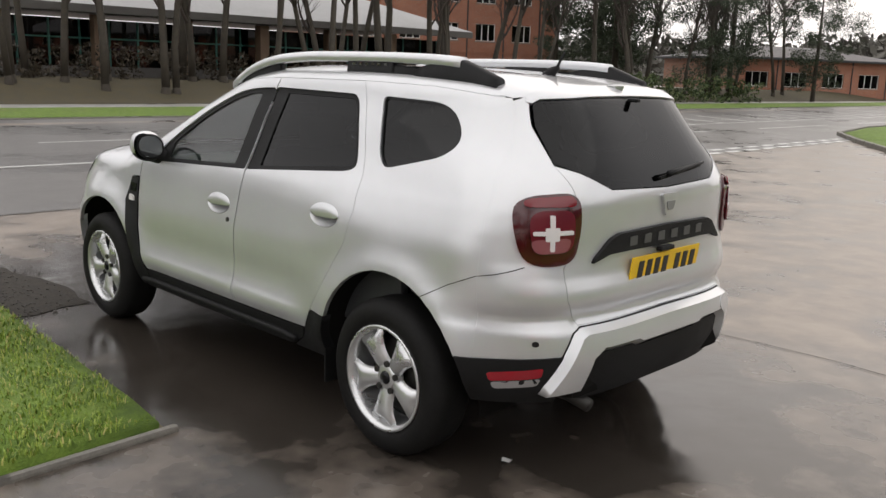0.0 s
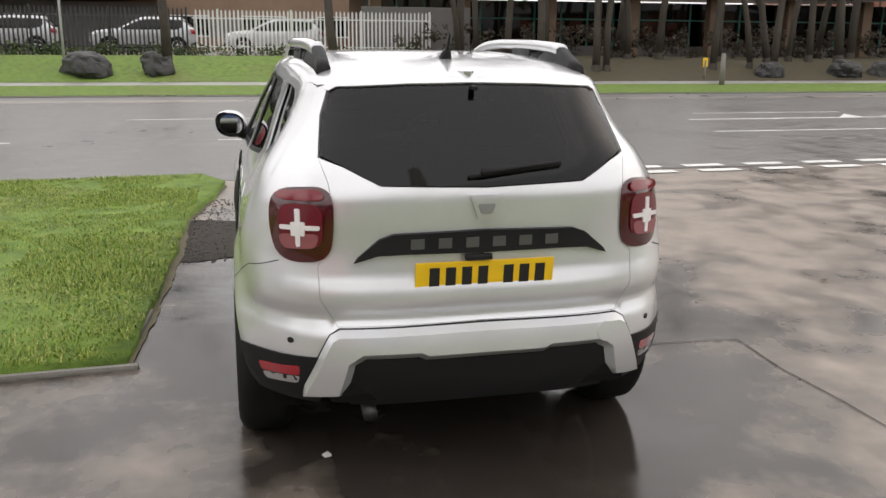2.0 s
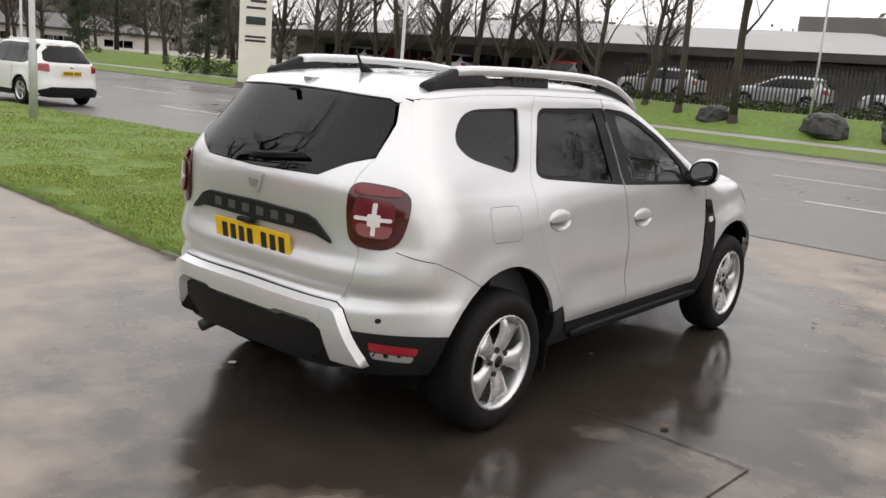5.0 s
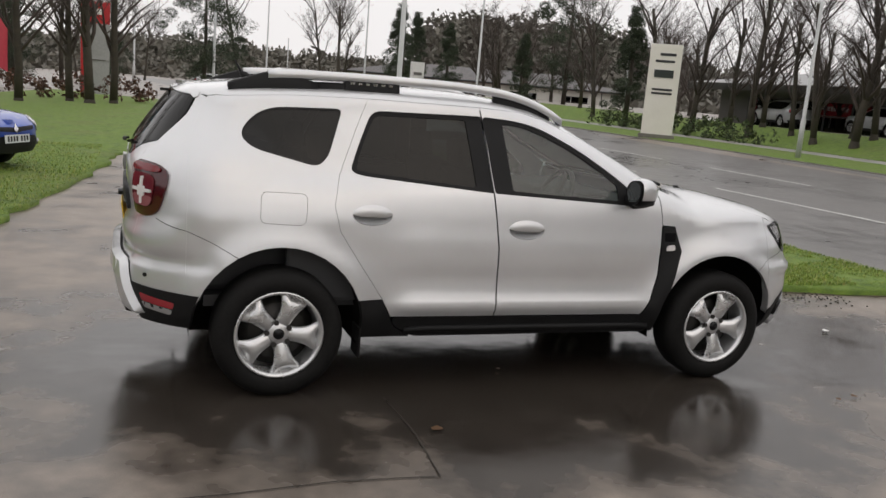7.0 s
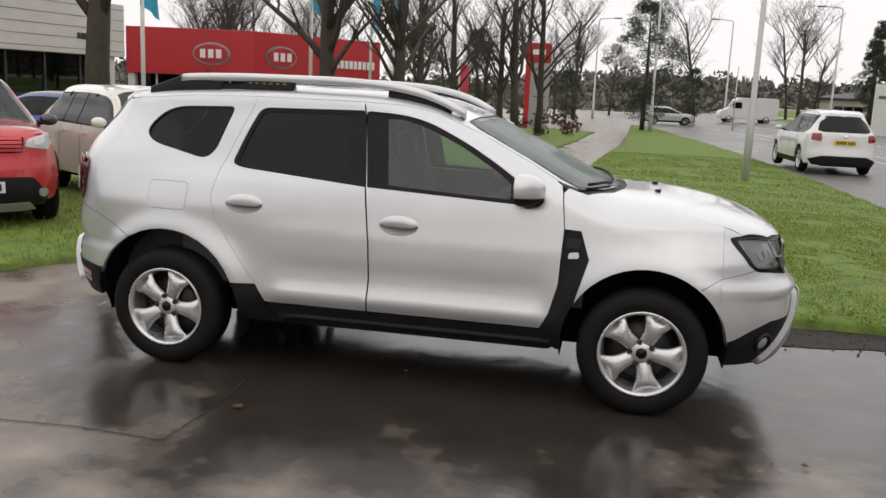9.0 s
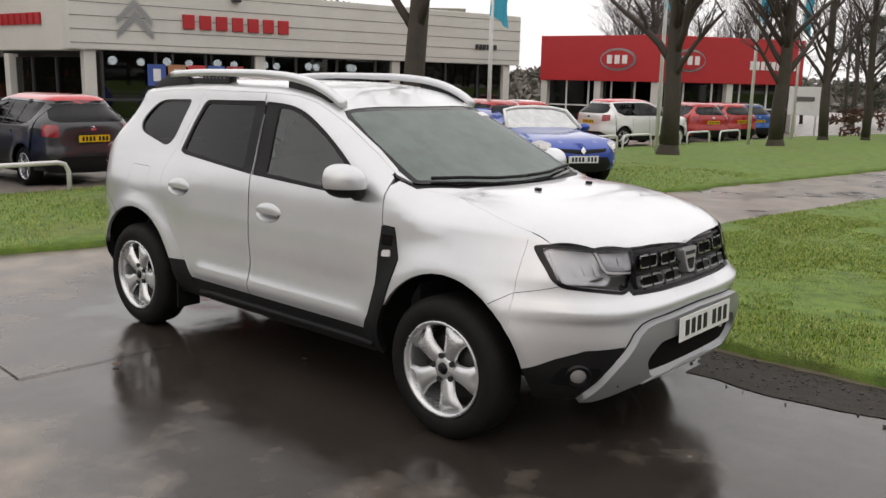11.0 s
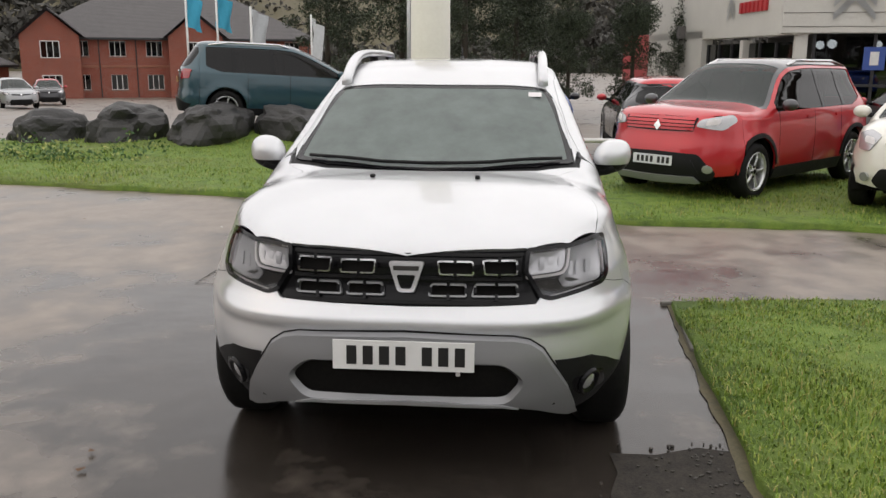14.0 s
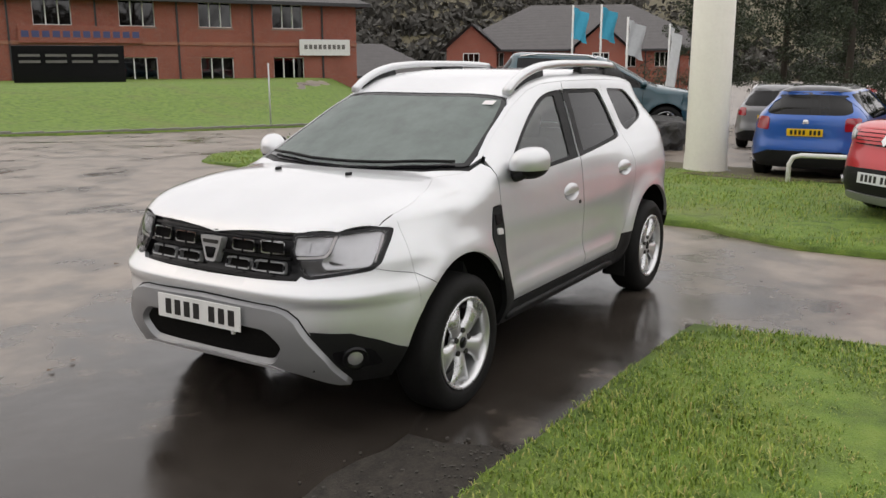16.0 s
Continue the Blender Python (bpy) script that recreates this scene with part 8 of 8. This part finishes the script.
chevrons(wt, 1.5, -0.06, 4.15, 0.85)
rb = random.Random(3)
for i in range(7):
    pbox("sign_bar", wt, M_REDCLAD, (3.1 + 0.52 * i, -0.04, 4.02), (0.36, 0.08, 0.42), 0.02, "red sign bar")
for i in range(6):
    pbox("sign_bar", wt, M_DFRAME, (WL - 1.9 + 0.18 * i, -0.02, 3.75), (0.13, 0.05, 0.2), 0.01)
pbox("flood_lamp", wt, M_DFRAME, (4.6, -0.12, 4.75), (0.25, 0.22, 0.14), 0.03)
wing = new("side_wing")
wing.parent = wt
wing.matrix_world = pose(-37.1, 6.75, -0.85, 0, 0, math.degrees(math.atan2(1.35, 17.0)))
WS = 17.05
showroom_glazing(wing, WS - 8.5, WS - 0.4, 0.25, 0.0, 2.9, 6)
pbox("wing_wall", wing, M_WCLAD, (WS / 2 - 4.2, 0.2, 1.7), (WS - 8.6, 0.4, 3.45), 0)
pbox("wing_fascia", wing, M_WCLAD, (WS / 2, 0.25, 4.02), (WS, 0.5, 1.86), 0.03)
chevrons(wing, WS - 5.3, -0.06, 4.1, 0.6)
for i in range(7):
    pbox("sign_bar", wing, M_REDCLAD, (WS - 4.3 + 0.36 * i, -0.04, 4.0), (0.24, 0.08, 0.34), 0.02, "red sign bar")
pbox("vent_box", wing, M_GREYW, (6.0, -0.12, 3.4), (0.5, 0.25, 0.5), 0.03)
pbox("wing_column", wing, M_WCLAD, (WS - 4.3, 0.2, 1.5), (0.3, 0.3, 3.0), 0.02)
pbox("red_wing", wing, M_REDCLAD, (-5.0, 1.2, 1.75), (10.0, 0.6, 3.6), 0.02, "red-clad end wall")

# red dealer building
rd, RL = place("red_showroom", "dealer building with a bright red fascia", (-23.07, 34.42), (-16.72, 35.35), -1.0)
rw = new("right_front")
rw.parent = rd
rw.matrix_world = pose(-16.72, 35.35, -1.0, 0, 0, math.degrees(math.atan2(6.95, 4.46)))
RR = 8.26
for e, ln in ((rd, RL), (rw, RR)):
    pbox("fascia", e, M_REDCLAD, (ln / 2, 0.25, 3.9), (ln, 0.5, 2.25), 0.03, "red fascia band")
    showroom_glazing(e, 0.1, ln - 0.1, 0.5, 0.0, 2.78, 5, M_WFRAME)
    pbox("back_wall", e, M_GREYW, (ln / 2, 5.0, 1.5), (ln, 0.2, 3.0), 0)
    for k in range(3):
        pbox("column", e, M_WCLAD, (0.2 + k * (ln - 0.4) / 2, 0.3, 1.39), (0.36, 0.36, 2.77), 0.02)
pbox("roof_slab", rd, M_PALEROOF, (RL / 2, 5, 4.9), (RL, 9.4, 0.15), 0)
for e, lx in ((rd, 4.3), (rw, 1.6)):
    b = bmesh.new()
    vs = [b.verts.new((lx + 0.95 * math.cos(a), -0.03, 3.85 + 0.55 * math.sin(a))) for a in np.linspace(0, 2 * math.pi, 33)[:-1]]
    b.faces.new(vs)
    bmesh.ops.solidify(b, geom=b.faces[:], thickness=0.08)
    part("oval_emblem", b, M_POLE, e, "silver-rimmed oval emblem")
    b = bmesh.new()
    vs = [b.verts.new((lx + 0.84 * math.cos(a), -0.12, 3.85 + 0.44 * math.sin(a))) for a in np.linspace(0, 2 * math.pi, 33)[:-1]]
    b.faces.new(vs)
    part("oval_face", b, M_REDCLAD, e)
    for i in range(3):
        pbox("emblem_bar", e, M_WPLATE, (lx - 0.4 + 0.4 * i, -0.14, 3.85), (0.26, 0.03, 0.42), 0.005)
for i in range(9):
    pbox("sign_bar", rw, M_WPLATE, (5.2 + 0.31 * i, -0.03, 3.7), (0.22, 0.05, 0.42), 0.01)

# low pavilion across the road
pv, PL = place("low_pavilion", "low brown pavilion with deep eaves and green window frames", (32.6, -4.5), (31.2, -33.5), 0.9)
showroom_glazing(pv, 0.4, PL - 0.3, 2.2, 0.55, 2.55, 22, M_GFRAME, 0.6)
pbox("plinth", pv, M_GREYW, (PL / 2, 2.2, 0.25), (PL, 0.3, 0.6), 0)
pbox("back_wall", pv, M_TAN, (PL / 2, 8.0, 1.4), (PL, 0.3, 2.8), 0)
for k in range(8):
    pbox("column", pv, M_TAN, (0.6 + k * (PL - 1.2) / 7, 1.2, 1.35), (0.5, 0.5, 2.7), 0.03, "tan column")
pbox("eave", pv, M_GREYW, (PL / 2, 0.1, 2.88), (PL + 1.0, 0.25, 0.34), 0.03)
b = bmesh.new()
v = [b.verts.new(p) for p in ((-0.5, 0.0, 3.05), (PL + 0.5, 0.0, 3.05), (PL - 3, 6, 4.9), (3, 6, 4.9), (PL + 0.5, 12, 3.05), (-0.5, 12, 3.05))]
for f in ((0, 1, 2, 3), (1, 4, 2), (2, 4, 5, 3), (5, 0, 3), (0, 5, 4, 1)):
    b.faces.new([v[i] for i in f])
part("roof", b, M_PALEROOF, pv, "pale sheet roof")
pbox("gate_panel", pv, M_GREYW, (2.0, -1.6, 0.9), (4.5, 0.1, 2.3), 0.02)

# long low showroom with a pale roof
jl, JL = place("pale_roof_showroom", "long low grey showroom under a pale roof", (28.5, 36.8), (38.5, 3.5), 0.3)
pbox("front_wall", jl, M_GREYW, (JL / 2, 2.0, 1.3), (JL, 0.3, 3.3), 0)
showroom_glazing(jl, 2, JL * 0.45, 1.75, 0.6, 2.2, 9)
pbox("tan_panel", jl, M_TAN, (JL * 0.68, 1.8, 1.3), (JL * 0.22, 0.14, 2.1), 0)
b = bmesh.new()
b.faces.new([b.verts.new(p) for p in ((-1, -0.05, 2.42), (JL + 1, -0.05, 3.1), (JL + 1, -0.05, 3.5), (-1, -0.05, 2.8))])
bmesh.ops.solidify(b, geom=b.faces[:], thickness=0.2)
part("eave", b, M_GREYW, jl, "grey eave band")
b = bmesh.new()
v = [b.verts.new(p) for p in ((-1, 0, 2.8), (JL + 1, 0, 3.5), (JL - 4, 9, 4.9), (5, 9, 4.4), (JL + 1, 18, 3.5), (-1, 18, 2.8))]
for f in ((0, 1, 2, 3), (1, 4, 2), (2, 4, 5, 3), (5, 0, 3), (0, 5, 4, 1)):
    b.faces.new([v[i] for i in f])
part("roof", b, M_PALEROOF, jl, "pale sheet roof")
tn, TL = place("tan_unit", "tan business unit with banded front behind the fence", (47, 14), (46, -12), 0.6)
for k in range(5):
    pbox("wall_band", tn, (M_TAN, M_GREYW, M_TAN, M_PALEROOF, M_GREYW)[k], (TL / 2, 0.5 + 0.02 * (k % 2), 0.55 + 1.1 * k), (TL, 1.0, 1.1), 0)
for k in range(6):
    window(tn, 2.2 + 4.2 * k, 1.7, 2.4, 1.1, -1, -0.05, 3, None, False)

# ---- fences, signs, poles ----
def palisade(name, label, y0, y1, x, mat, hgt, pitch=0.155):
    t = thing(name, 0, 0, 0, 0, label, "fence")
    me = None
    n = int(abs(y1 - y0) / pitch)
    for i in range(n):
        y = y0 + (y1 - y0) * i / n
        if me is None:
            b = bmesh.new()
            f = [b.verts.new(p) for p in ((-0.01, -0.034, 0), (-0.01, 0.034, 0), (-0.01, 0.034, hgt - 0.08), (-0.01, 0, hgt), (-0.01, -0.034, hgt - 0.08))]
            b.faces.new(f)
            bmesh.ops.solidify(b, geom=b.faces[:], thickness=0.02)
            o = obj("pale", b, mat)
            me = o.data
        else:
            o = new("pale", me)
        o.parent = t
        o.matrix_basis = pose(x, y, h(x, y) - 0.02)
    for zz in (0.35, hgt - 0.35):
        b = bmesh.new()
        tube(b, [(x + 0.04, yy, h(x, yy) + zz) for yy in np.linspace(y0, y1, 12)], 0.025, 5)
        part("fence_rail", b, mat, t)
    for yy in np.arange(min(y0, y1), max(y0, y1) + 0.1, 2.75):
        part("fence_post", bm_box((x + 0.09, yy, h(x, yy) + hgt / 2), (0.07, 0.07, hgt), 0.01), mat, t)


palisade("white_palisade", "white steel palisade fence across the road", -6.8, 2.4, 30.0, M_WFRAME, 1.75)
palisade("dark_palisade", "dark steel palisade fence across the road", 2.6, 15.5, 30.0, M_DFRAME, 1.8)


def totem(name, label, x, y, w, d, hgt, rz, parts_):
    t = thing(name, 0, 0, 0, 0, label, "sign")
    for nm, mat, c, s in parts_:
        part(nm, bm_box(c, s, 0.02), mat, t)
    t.matrix_world = pose(x, y, h(x, y), 0, 0, rz)


totem("pale_totem_sign", "tall pale dealer totem sign with dark oval", 20.6, 28.9, 1.4, 0.3, 3.4, -35, [
    ("panel", M_CREAM, (0, 0, 2.1), (1.4, 0.3, 4.2)), ("plinth", M_KERB, (0, 0, 0.05), (1.6, 0.5, 0.3)), ("emblem_bar", M_DFRAME, (0.1, -0.16, 3.75), (0.7, 0.03, 0.12)), ("emblem_bar", M_DFRAME, (0, -0.16, 3.45), (0.85, 0.03, 0.10)),
    ("oval_bar", plain("sign_dark", (0.02, 0.03, 0.025), 0.4), (0, -0.17, 2.9), (0.85, 0.04, 0.34)), ("sign_bar", M_DFRAME, (0, -0.16, 2.2), (0.9, 0.03, 0.09)), ("sign_bar", M_DFRAME, (0, -0.16, 2.03), (0.9, 0.03, 0.09))])
totem("red_totem_sign", "tall red and silver dealer totem sign", -3.65, 44.5, 1.37, 0.3, 4.4, 5, [
    ("panel", M_REDCLAD, (0, 0, 4.3), (1.4, 0.3, 1.1)), ("panel", M_REDCLAD, (-0.55, 0, 2.2), (0.3, 0.3, 4.2)), ("panel", M_PALEROOF, (0.15, 0, 1.95), (1.1, 0.26, 3.6)), ("emblem_bar", M_WPLATE, (0, -0.17, 4.35), (0.75, 0.03, 0.28)), ("sign_bar", M_GREYW, (0.15, -0.15, 1.9), (0.7, 0.02, 0.06))])
totem("white_totem_sign", "slim white totem sign far along the road", 17.1, 54, 0.9, 0.25, 3.0, 0, [("panel", M_WFRAME, (0, 0, 1.6), (0.95, 0.3, 3.2)), ("sign_bar", M_GREYW, (0, -0.17, 2.4), (0.6, 0.02, 0.2))])
totem("pale_board_sign", "pale rectangular dealer board on the lawn", -10.5, 38, 1.6, 0.1, 2, 10, [("panel", M_WFRAME, (0, 0, 1.6), (1.5, 0.12, 1.3)), ("leg", M_POLE, (-0.5, 0, 0.45), (0.08, 0.08, 1.0)), ("leg", M_POLE, (0.5, 0, 0.45), (0.08, 0.08, 1.0)), ("sign_bar", M_GREYW, (0, -0.08, 1.7), (0.8, 0.02, 0.2))])
mono = thing("stone_sign", 0, 0, 0, 0, "low dark stone name sign on the grass bank", "sign")
part("slab", bm_box((0, 0, 0.75), (4.3, 0.3, 1.6), 0.02), M_GLOSSB, mono)
for i in range(2):
    for j in range(4):
        part("sign_bar", bm_box((-1.5 + j * 1.0, -0.165, 1.15 - 0.25 * i), (0.8, 0.02, 0.10), 0), M_GREYW, mono)
mono.matrix_world = pose(-18.2, -29.7, h(-18.2, -29.7), 0, 0, 144)
signb = thing("wall_sign", 0, 0, 0, 0, "white name board on the brick office wall", "sign")
part("board", bm_box((0, 0, 0), (2.9, 0.06, 0.85), 0.01), M_WFRAME, signb)
for i in range(9):
    part("sign_bar", bm_box((-1.1 + 0.27 * i, -0.035, 0.03), (0.18, 0.01, 0.24), 0), M_GREYW, signb)
_d = Vector((-34.7 + 13.0, -27.4 + 40.0)).normalized()
signb.matrix_world = pose(-34.7 - _d.x * 1.9 + 0.1, -27.4 - _d.y * 1.9 + 0.14, 2.55, 0, 0, math.degrees(math.atan2(_d.y, _d.x)))
signc = thing("wall_sign", 0, 0, 0, 0, "dark blue name band on the brick office wall", "sign")
part("board", bm_box((0, 0, 0), (5.6, 0.06, 0.8), 0.01), M_BRICK, signc)
for i in range(12):
    part("sign_bar", bm_box((-2.5 + 0.45 * i, -0.035, 0), (0.32, 0.01, 0.3), 0), plain("sign_blue", (0.05, 0.06, 0.16), 0.5), signc)
signc.matrix_world = pose(-34.7 - _d.x * 14.2 + 0.1, -27.4 - _d.y * 14.2 + 0.14, 3.1, 0, 0, math.degrees(math.atan2(_d.y, _d.x)))


def street_lamp(x, y, hgt, r, arm=1.4, rz=0, label="tall grey steel street lamp beside the road", base=True):
    t = thing("street_lamp", 0, 0, 0, 0, label, "street lamp", "street lamps")
    b = bmesh.new()
    tube(b, [(0, 0, -0.1), (0, 0, 1.4), (0, 0, 1.45), (0, 0, hgt)], [r * 1.35, r * 1.35, r, r * 0.7], 14)
    part("column", b, M_POLE, t, "", True)
    b = bmesh.new()
    tube(b, [(0, 0, hgt - 0.1), (0.1, 0, hgt + 0.1), (arm, 0, hgt + 0.22)], [r * 0.6, r * 0.5, r * 0.45], 8)
    part("arm", b, M_POLE, t, "", True)
    part("lantern", bm_box((arm + 0.3, 0, hgt + 0.2), (0.7, 0.24, 0.12), 0.04), M_GREYW, t)
    t.matrix_world = pose(x, y, h(x, y), 0, 0, rz)


street_lamp(3.93, 14.75, 9.0, 0.062, 1.6, 0)
street_lamp(3.0, 51.6, 8.0, 0.09, 1.4, 0)
street_lamp(20.9, 52, 9.0, 0.08, 1.4, 180)
street_lamp(21.2, 20.5, 9.0, 0.07, 1.6, 180)
street_lamp(18.5, 74, 9.5, 0.09, 1.4, 180)
street_lamp(11.0, 84, 9.5, 0.09, 1.4, 180)
street_lamp(-1.5, 78, 9.0, 0.09, 1.4, 0)


def simple_pole(name, label, x, y, hgt, r, mat, cat, extra=None):
    t = thing(name, 0, 0, 0, 0, label, cat)
    b = bmesh.new()
    tube(b, [(0, 0, -0.1), (0, 0, hgt)], [r, r * 0.8], 10)
    part("pole", b, mat, t, "", True)
    if extra:
        extra(t)
    t.matrix_world = pose(x, y, h(x, y))


def flag(col, hgt, w=0.65, ln=1.5, ang=0):
    def f(t):
        b = bmesh.new()
        g = [[b.verts.new((w * i / 6 * math.cos(ang), w * i / 6 * math.sin(ang) + 0.09 * math.sin(i * 1.3 + j * 0.6), hgt - 0.1 - ln * j / 8 - 0.05 * i)) for j in range(9)] for i in range(7)]
        for i in range(6):
            for j in range(8):
                b.faces.new((g[i][j], g[i + 1][j], g[i + 1][j + 1], g[i][j + 1]))
        part("flag", b, plain("flag_%02d%02d%02d" % tuple(int(c * 99) for c in col), col, 0.7), t, "limp coloured flag", True)
    return f


SKY = (0.06, 0.42, 0.62)
for px, py, hh in ((-10.0, 13.7, 5.2), (-7.2, 17.4, 5.5), (-7.6, 24.5, 5.8), (-8.5, 31, 6)):
    simple_pole("flag_pole", "white flag pole with a pale blue flag", px, py, hh, 0.055, M_WFRAME, "flag pole", flag(SKY, hh, 0.5, 1.6, 1.2))
for px, py in ((-36.8, -15.3), (-37.1, -13.9), (-33, -11.0)):
    simple_pole("flag_pole", "tall white flag pole with a pale blue flag", px, py, 5.6 if px < -36 else 4.6, 0.06, M_WFRAME, "flag pole", flag(SKY if px < -36 else (0.55, 0.58, 0.60), 5.6 if px < -36 else 4.6, 0.8, 1.5, 2.4))
simple_pole("feather_flag", "tall white feather banner", -24.5, -6.4, 3.6, 0.04, M_WFRAME, "banner", flag((0.60, 0.63, 0.66), 3.6, 0.5, 2.2, 1.0))
simple_pole("feather_flag", "tall red feather banner by the dealer", -8.6, 47, 4.0, 0.04, M_WFRAME, "banner", flag((0.55, 0.06, 0.09), 4.0, 0.6, 2.6, 0.5))
simple_pole("sign_post", "slim grey sign post on the grass bank", -16.9, -17.4, 2.1, 0.03, M_POLE, "sign post")
simple_pole("marker_post", "grey square marker post on the far verge", 22.6, -15.6, 1.1, 0.10, M_KERB, "post")
simple_pole("hydrant_marker", "small yellow hydrant marker", 25.2, -16.4, 0.7, 0.05, M_KERB, "marker", lambda t: part("plate", bm_box((0, 0, 0.62), (0.03, 0.2, 0.34), 0.01), M_YPLATE, t))
for px, py in ((-14.3, -1.9), (9.0, 60), (27.0, 6.5), (25.5, 40)):
    simple_pole("thin_pole", "thin pale pole standing in the open", px, py, 4.5, 0.045, M_POLE, "pole")
# large cream column that carries a sign above the view
t = thing("sign_column", 0, 0, 0, 0, "thick cream-painted sign column on the lawn edge", "column")
b = bmesh.new()
tube(b, [(0, 0, -0.2), (0, 0, 0.02), (0, 0, 0.35), (0, 0, 9.0)], [0.37, 0.36, 0.34, 0.30], 28)
part("shaft", b, M_CREAM, t, "", True)
b = bmesh.new()
tube(b, [(0, 0, -0.1), (0, 0, 0.05)], [0.44, 0.42], 24)
part("base_ring", b, M_KERB, t, "", True)
t.matrix_world = pose(-9.75, -1.0, h(-9.75, -1.0))
obj("bare_earth", patch(ragged([(-9.0, -2.4), (-8.7, 0.4), (-9.6, 1.2), (-10.6, 0.6), (-10.4, -2.8)], 0.3, 0.12), 0.055, 0.3, 0.04), M_EARTH, None, True, "bare earth round the column foot", "earth", kind="structure")


def hoop(x, y, ln, rz, hh=0.42):
    t = thing("hoop_barrier", 0, 0, 0, 0, "low white tubular hoop barrier", "barrier", "hoop barriers")
    b = bmesh.new()
    tube(b, [(-ln / 2, 0, -0.1), (-ln / 2, 0, hh - 0.14), (-ln / 2 + 0.05, 0, hh - 0.03), (-ln / 2 + 0.16, 0, hh), (ln / 2 - 0.16, 0, hh), (ln / 2 - 0.05, 0, hh - 0.03), (ln / 2, 0, hh - 0.14), (ln / 2, 0, -0.1)], 0.035, 10)
    part("hoop", b, M_WFRAME, t, "", True)
    t.matrix_world = pose(x, y, h(x, y), 0, 0, rz)


for px, py, ln, rz in ((-8.75, 1.35, 1.7, 92), (-8.6, 5.9, 1.7, 90), (-8.5, 8.0, 1.7, 90), (-8.7, 13.2, 1.6, 88), (-8.9, 15.4, 1.6, 88), (-9.0, 17.6, 1.6, 88), (-9.1, 19.8, 1.6, 88), (-9.2, 22.0, 1.6, 88), (-9.3, 24.4, 1.6, 88), (-9.3, 27, 1.6, 88)):
    hoop(px, py, ln, rz, 0.45)

M_ROCK = worn("dark_wet_rock", (0.012, 0.012, 0.013), (0.06, 0.058, 0.055), 2.5, (0.45, 0.75), fine=25, bump_s=0.8)


def rock(x, y, sx, sy, sz, seed):
    b = bmesh.new()
    bmesh.ops.create_icosphere(b, subdivisions=4, radius=1.0)
    for v in b.verts:
        p = v.co.copy()
        n = noise.noise(p * 1.1 + Vector((seed, 0, 0))) * 0.5 + noise.noise(p * 2.7 + Vector((0, seed, 0))) * 0.22 + noise.noise(p * 7 + Vector((0, 0, seed))) * 0.06
        p = p * (1 + n)
        p = Vector([math.copysign(abs(c) ** 0.75, c) for c in p])
        v.co = (p.x * sx, p.y * sy, p.z * sz)
    o = obj("boulder", b, M_ROCK, None, False, "large dark wet boulder on the grass", "rock", "boulders")
    o.matrix_world = pose(x, y, h(x, y) + sz * 0.45, 0, 0, seed * 40)


for i, (px, py, sx, sy, sz) in enumerate(((-11.5, -7.2, 0.75, 0.7, 0.50), (-11.3, -5.4, 0.65, 0.95, 0.48), (-11.6, -3.9, 0.5, 0.8, 0.42), (-11.9, -8.9, 0.5, 0.7, 0.42), (-12.8, -9.9, 0.45, 0.5, 0.3), (-12.4, -2.7, 0.5, 0.6, 0.4),
                                          (26.4, 9.7, 0.4, 0.55, 0.36), (25.9, 5.7, 0.6, 0.85, 0.5), (25.6, -19.4, 0.4, 0.55, 0.4), (25.6, -22.8, 0.5, 0.65, 0.42), (25.7, -24.6, 0.4, 0.55, 0.4), (26.0, 3.4, 0.45, 0.5, 0.45))):
    rock(px, py, sx, sy, sz, i * 1.7 + 0.3)

# white van far along the road
van = thing("white_van", 0, 0, 0, 0, "white panel van at the far junction", "van")
b = bmesh.new()
prof = [(-2.6, 0.35), (2.5, 0.35), (2.6, 0.75), (2.5, 1.05), (1.75, 1.25), (1.15, 2.15), (0.8, 2.3), (-2.5, 2.35), (-2.65, 2.2)]
l_, r_ = [b.verts.new((x, -0.95, z)) for x, z in prof], [b.verts.new((x, 0.95, z)) for x, z in prof]
n_ = len(prof)
b.faces.new(l_)
b.faces.new(r_[::-1])
for i in range(n_):
    b.faces.new((l_[i], r_[i], r_[(i + 1) % n_], l_[(i + 1) % n_]))
bmesh.ops.recalc_face_normals(b, faces=b.faces)
bmesh.ops.bevel(b, geom=b.edges[:], offset=0.08, segments=2, affect="EDGES")
part("body", b, paint("van_white", (0.76, 0.76, 0.76)), van)
for sy in (-1, 1):
    part("cab_window", bm_box((1.05, sy * 0.955, 1.6), (0.8, 0.02, 0.55), 0.02), M_GLOSSB, van)
    for wx in (1.7, -1.6):
        w = new("wheel")
        w.parent = van
        w.matrix_basis = pose(wx, sy * 0.85, 0.34, 0, 0, 0 if sy < 0 else 180)
        wheel_mesh_parts(w, 0.34, 0.2, 0.22, 5, True, None, True)
part("windscreen", bm_box((1.47, 0, 1.7), (0.03, 1.6, 0.75), 0.02, Matrix.Rotation(radians(-34), 3, "Y")), M_GLOSSB, van)
van.matrix_world = pose(12.5, 80, h(12.5, 80), 0, 0, 185)
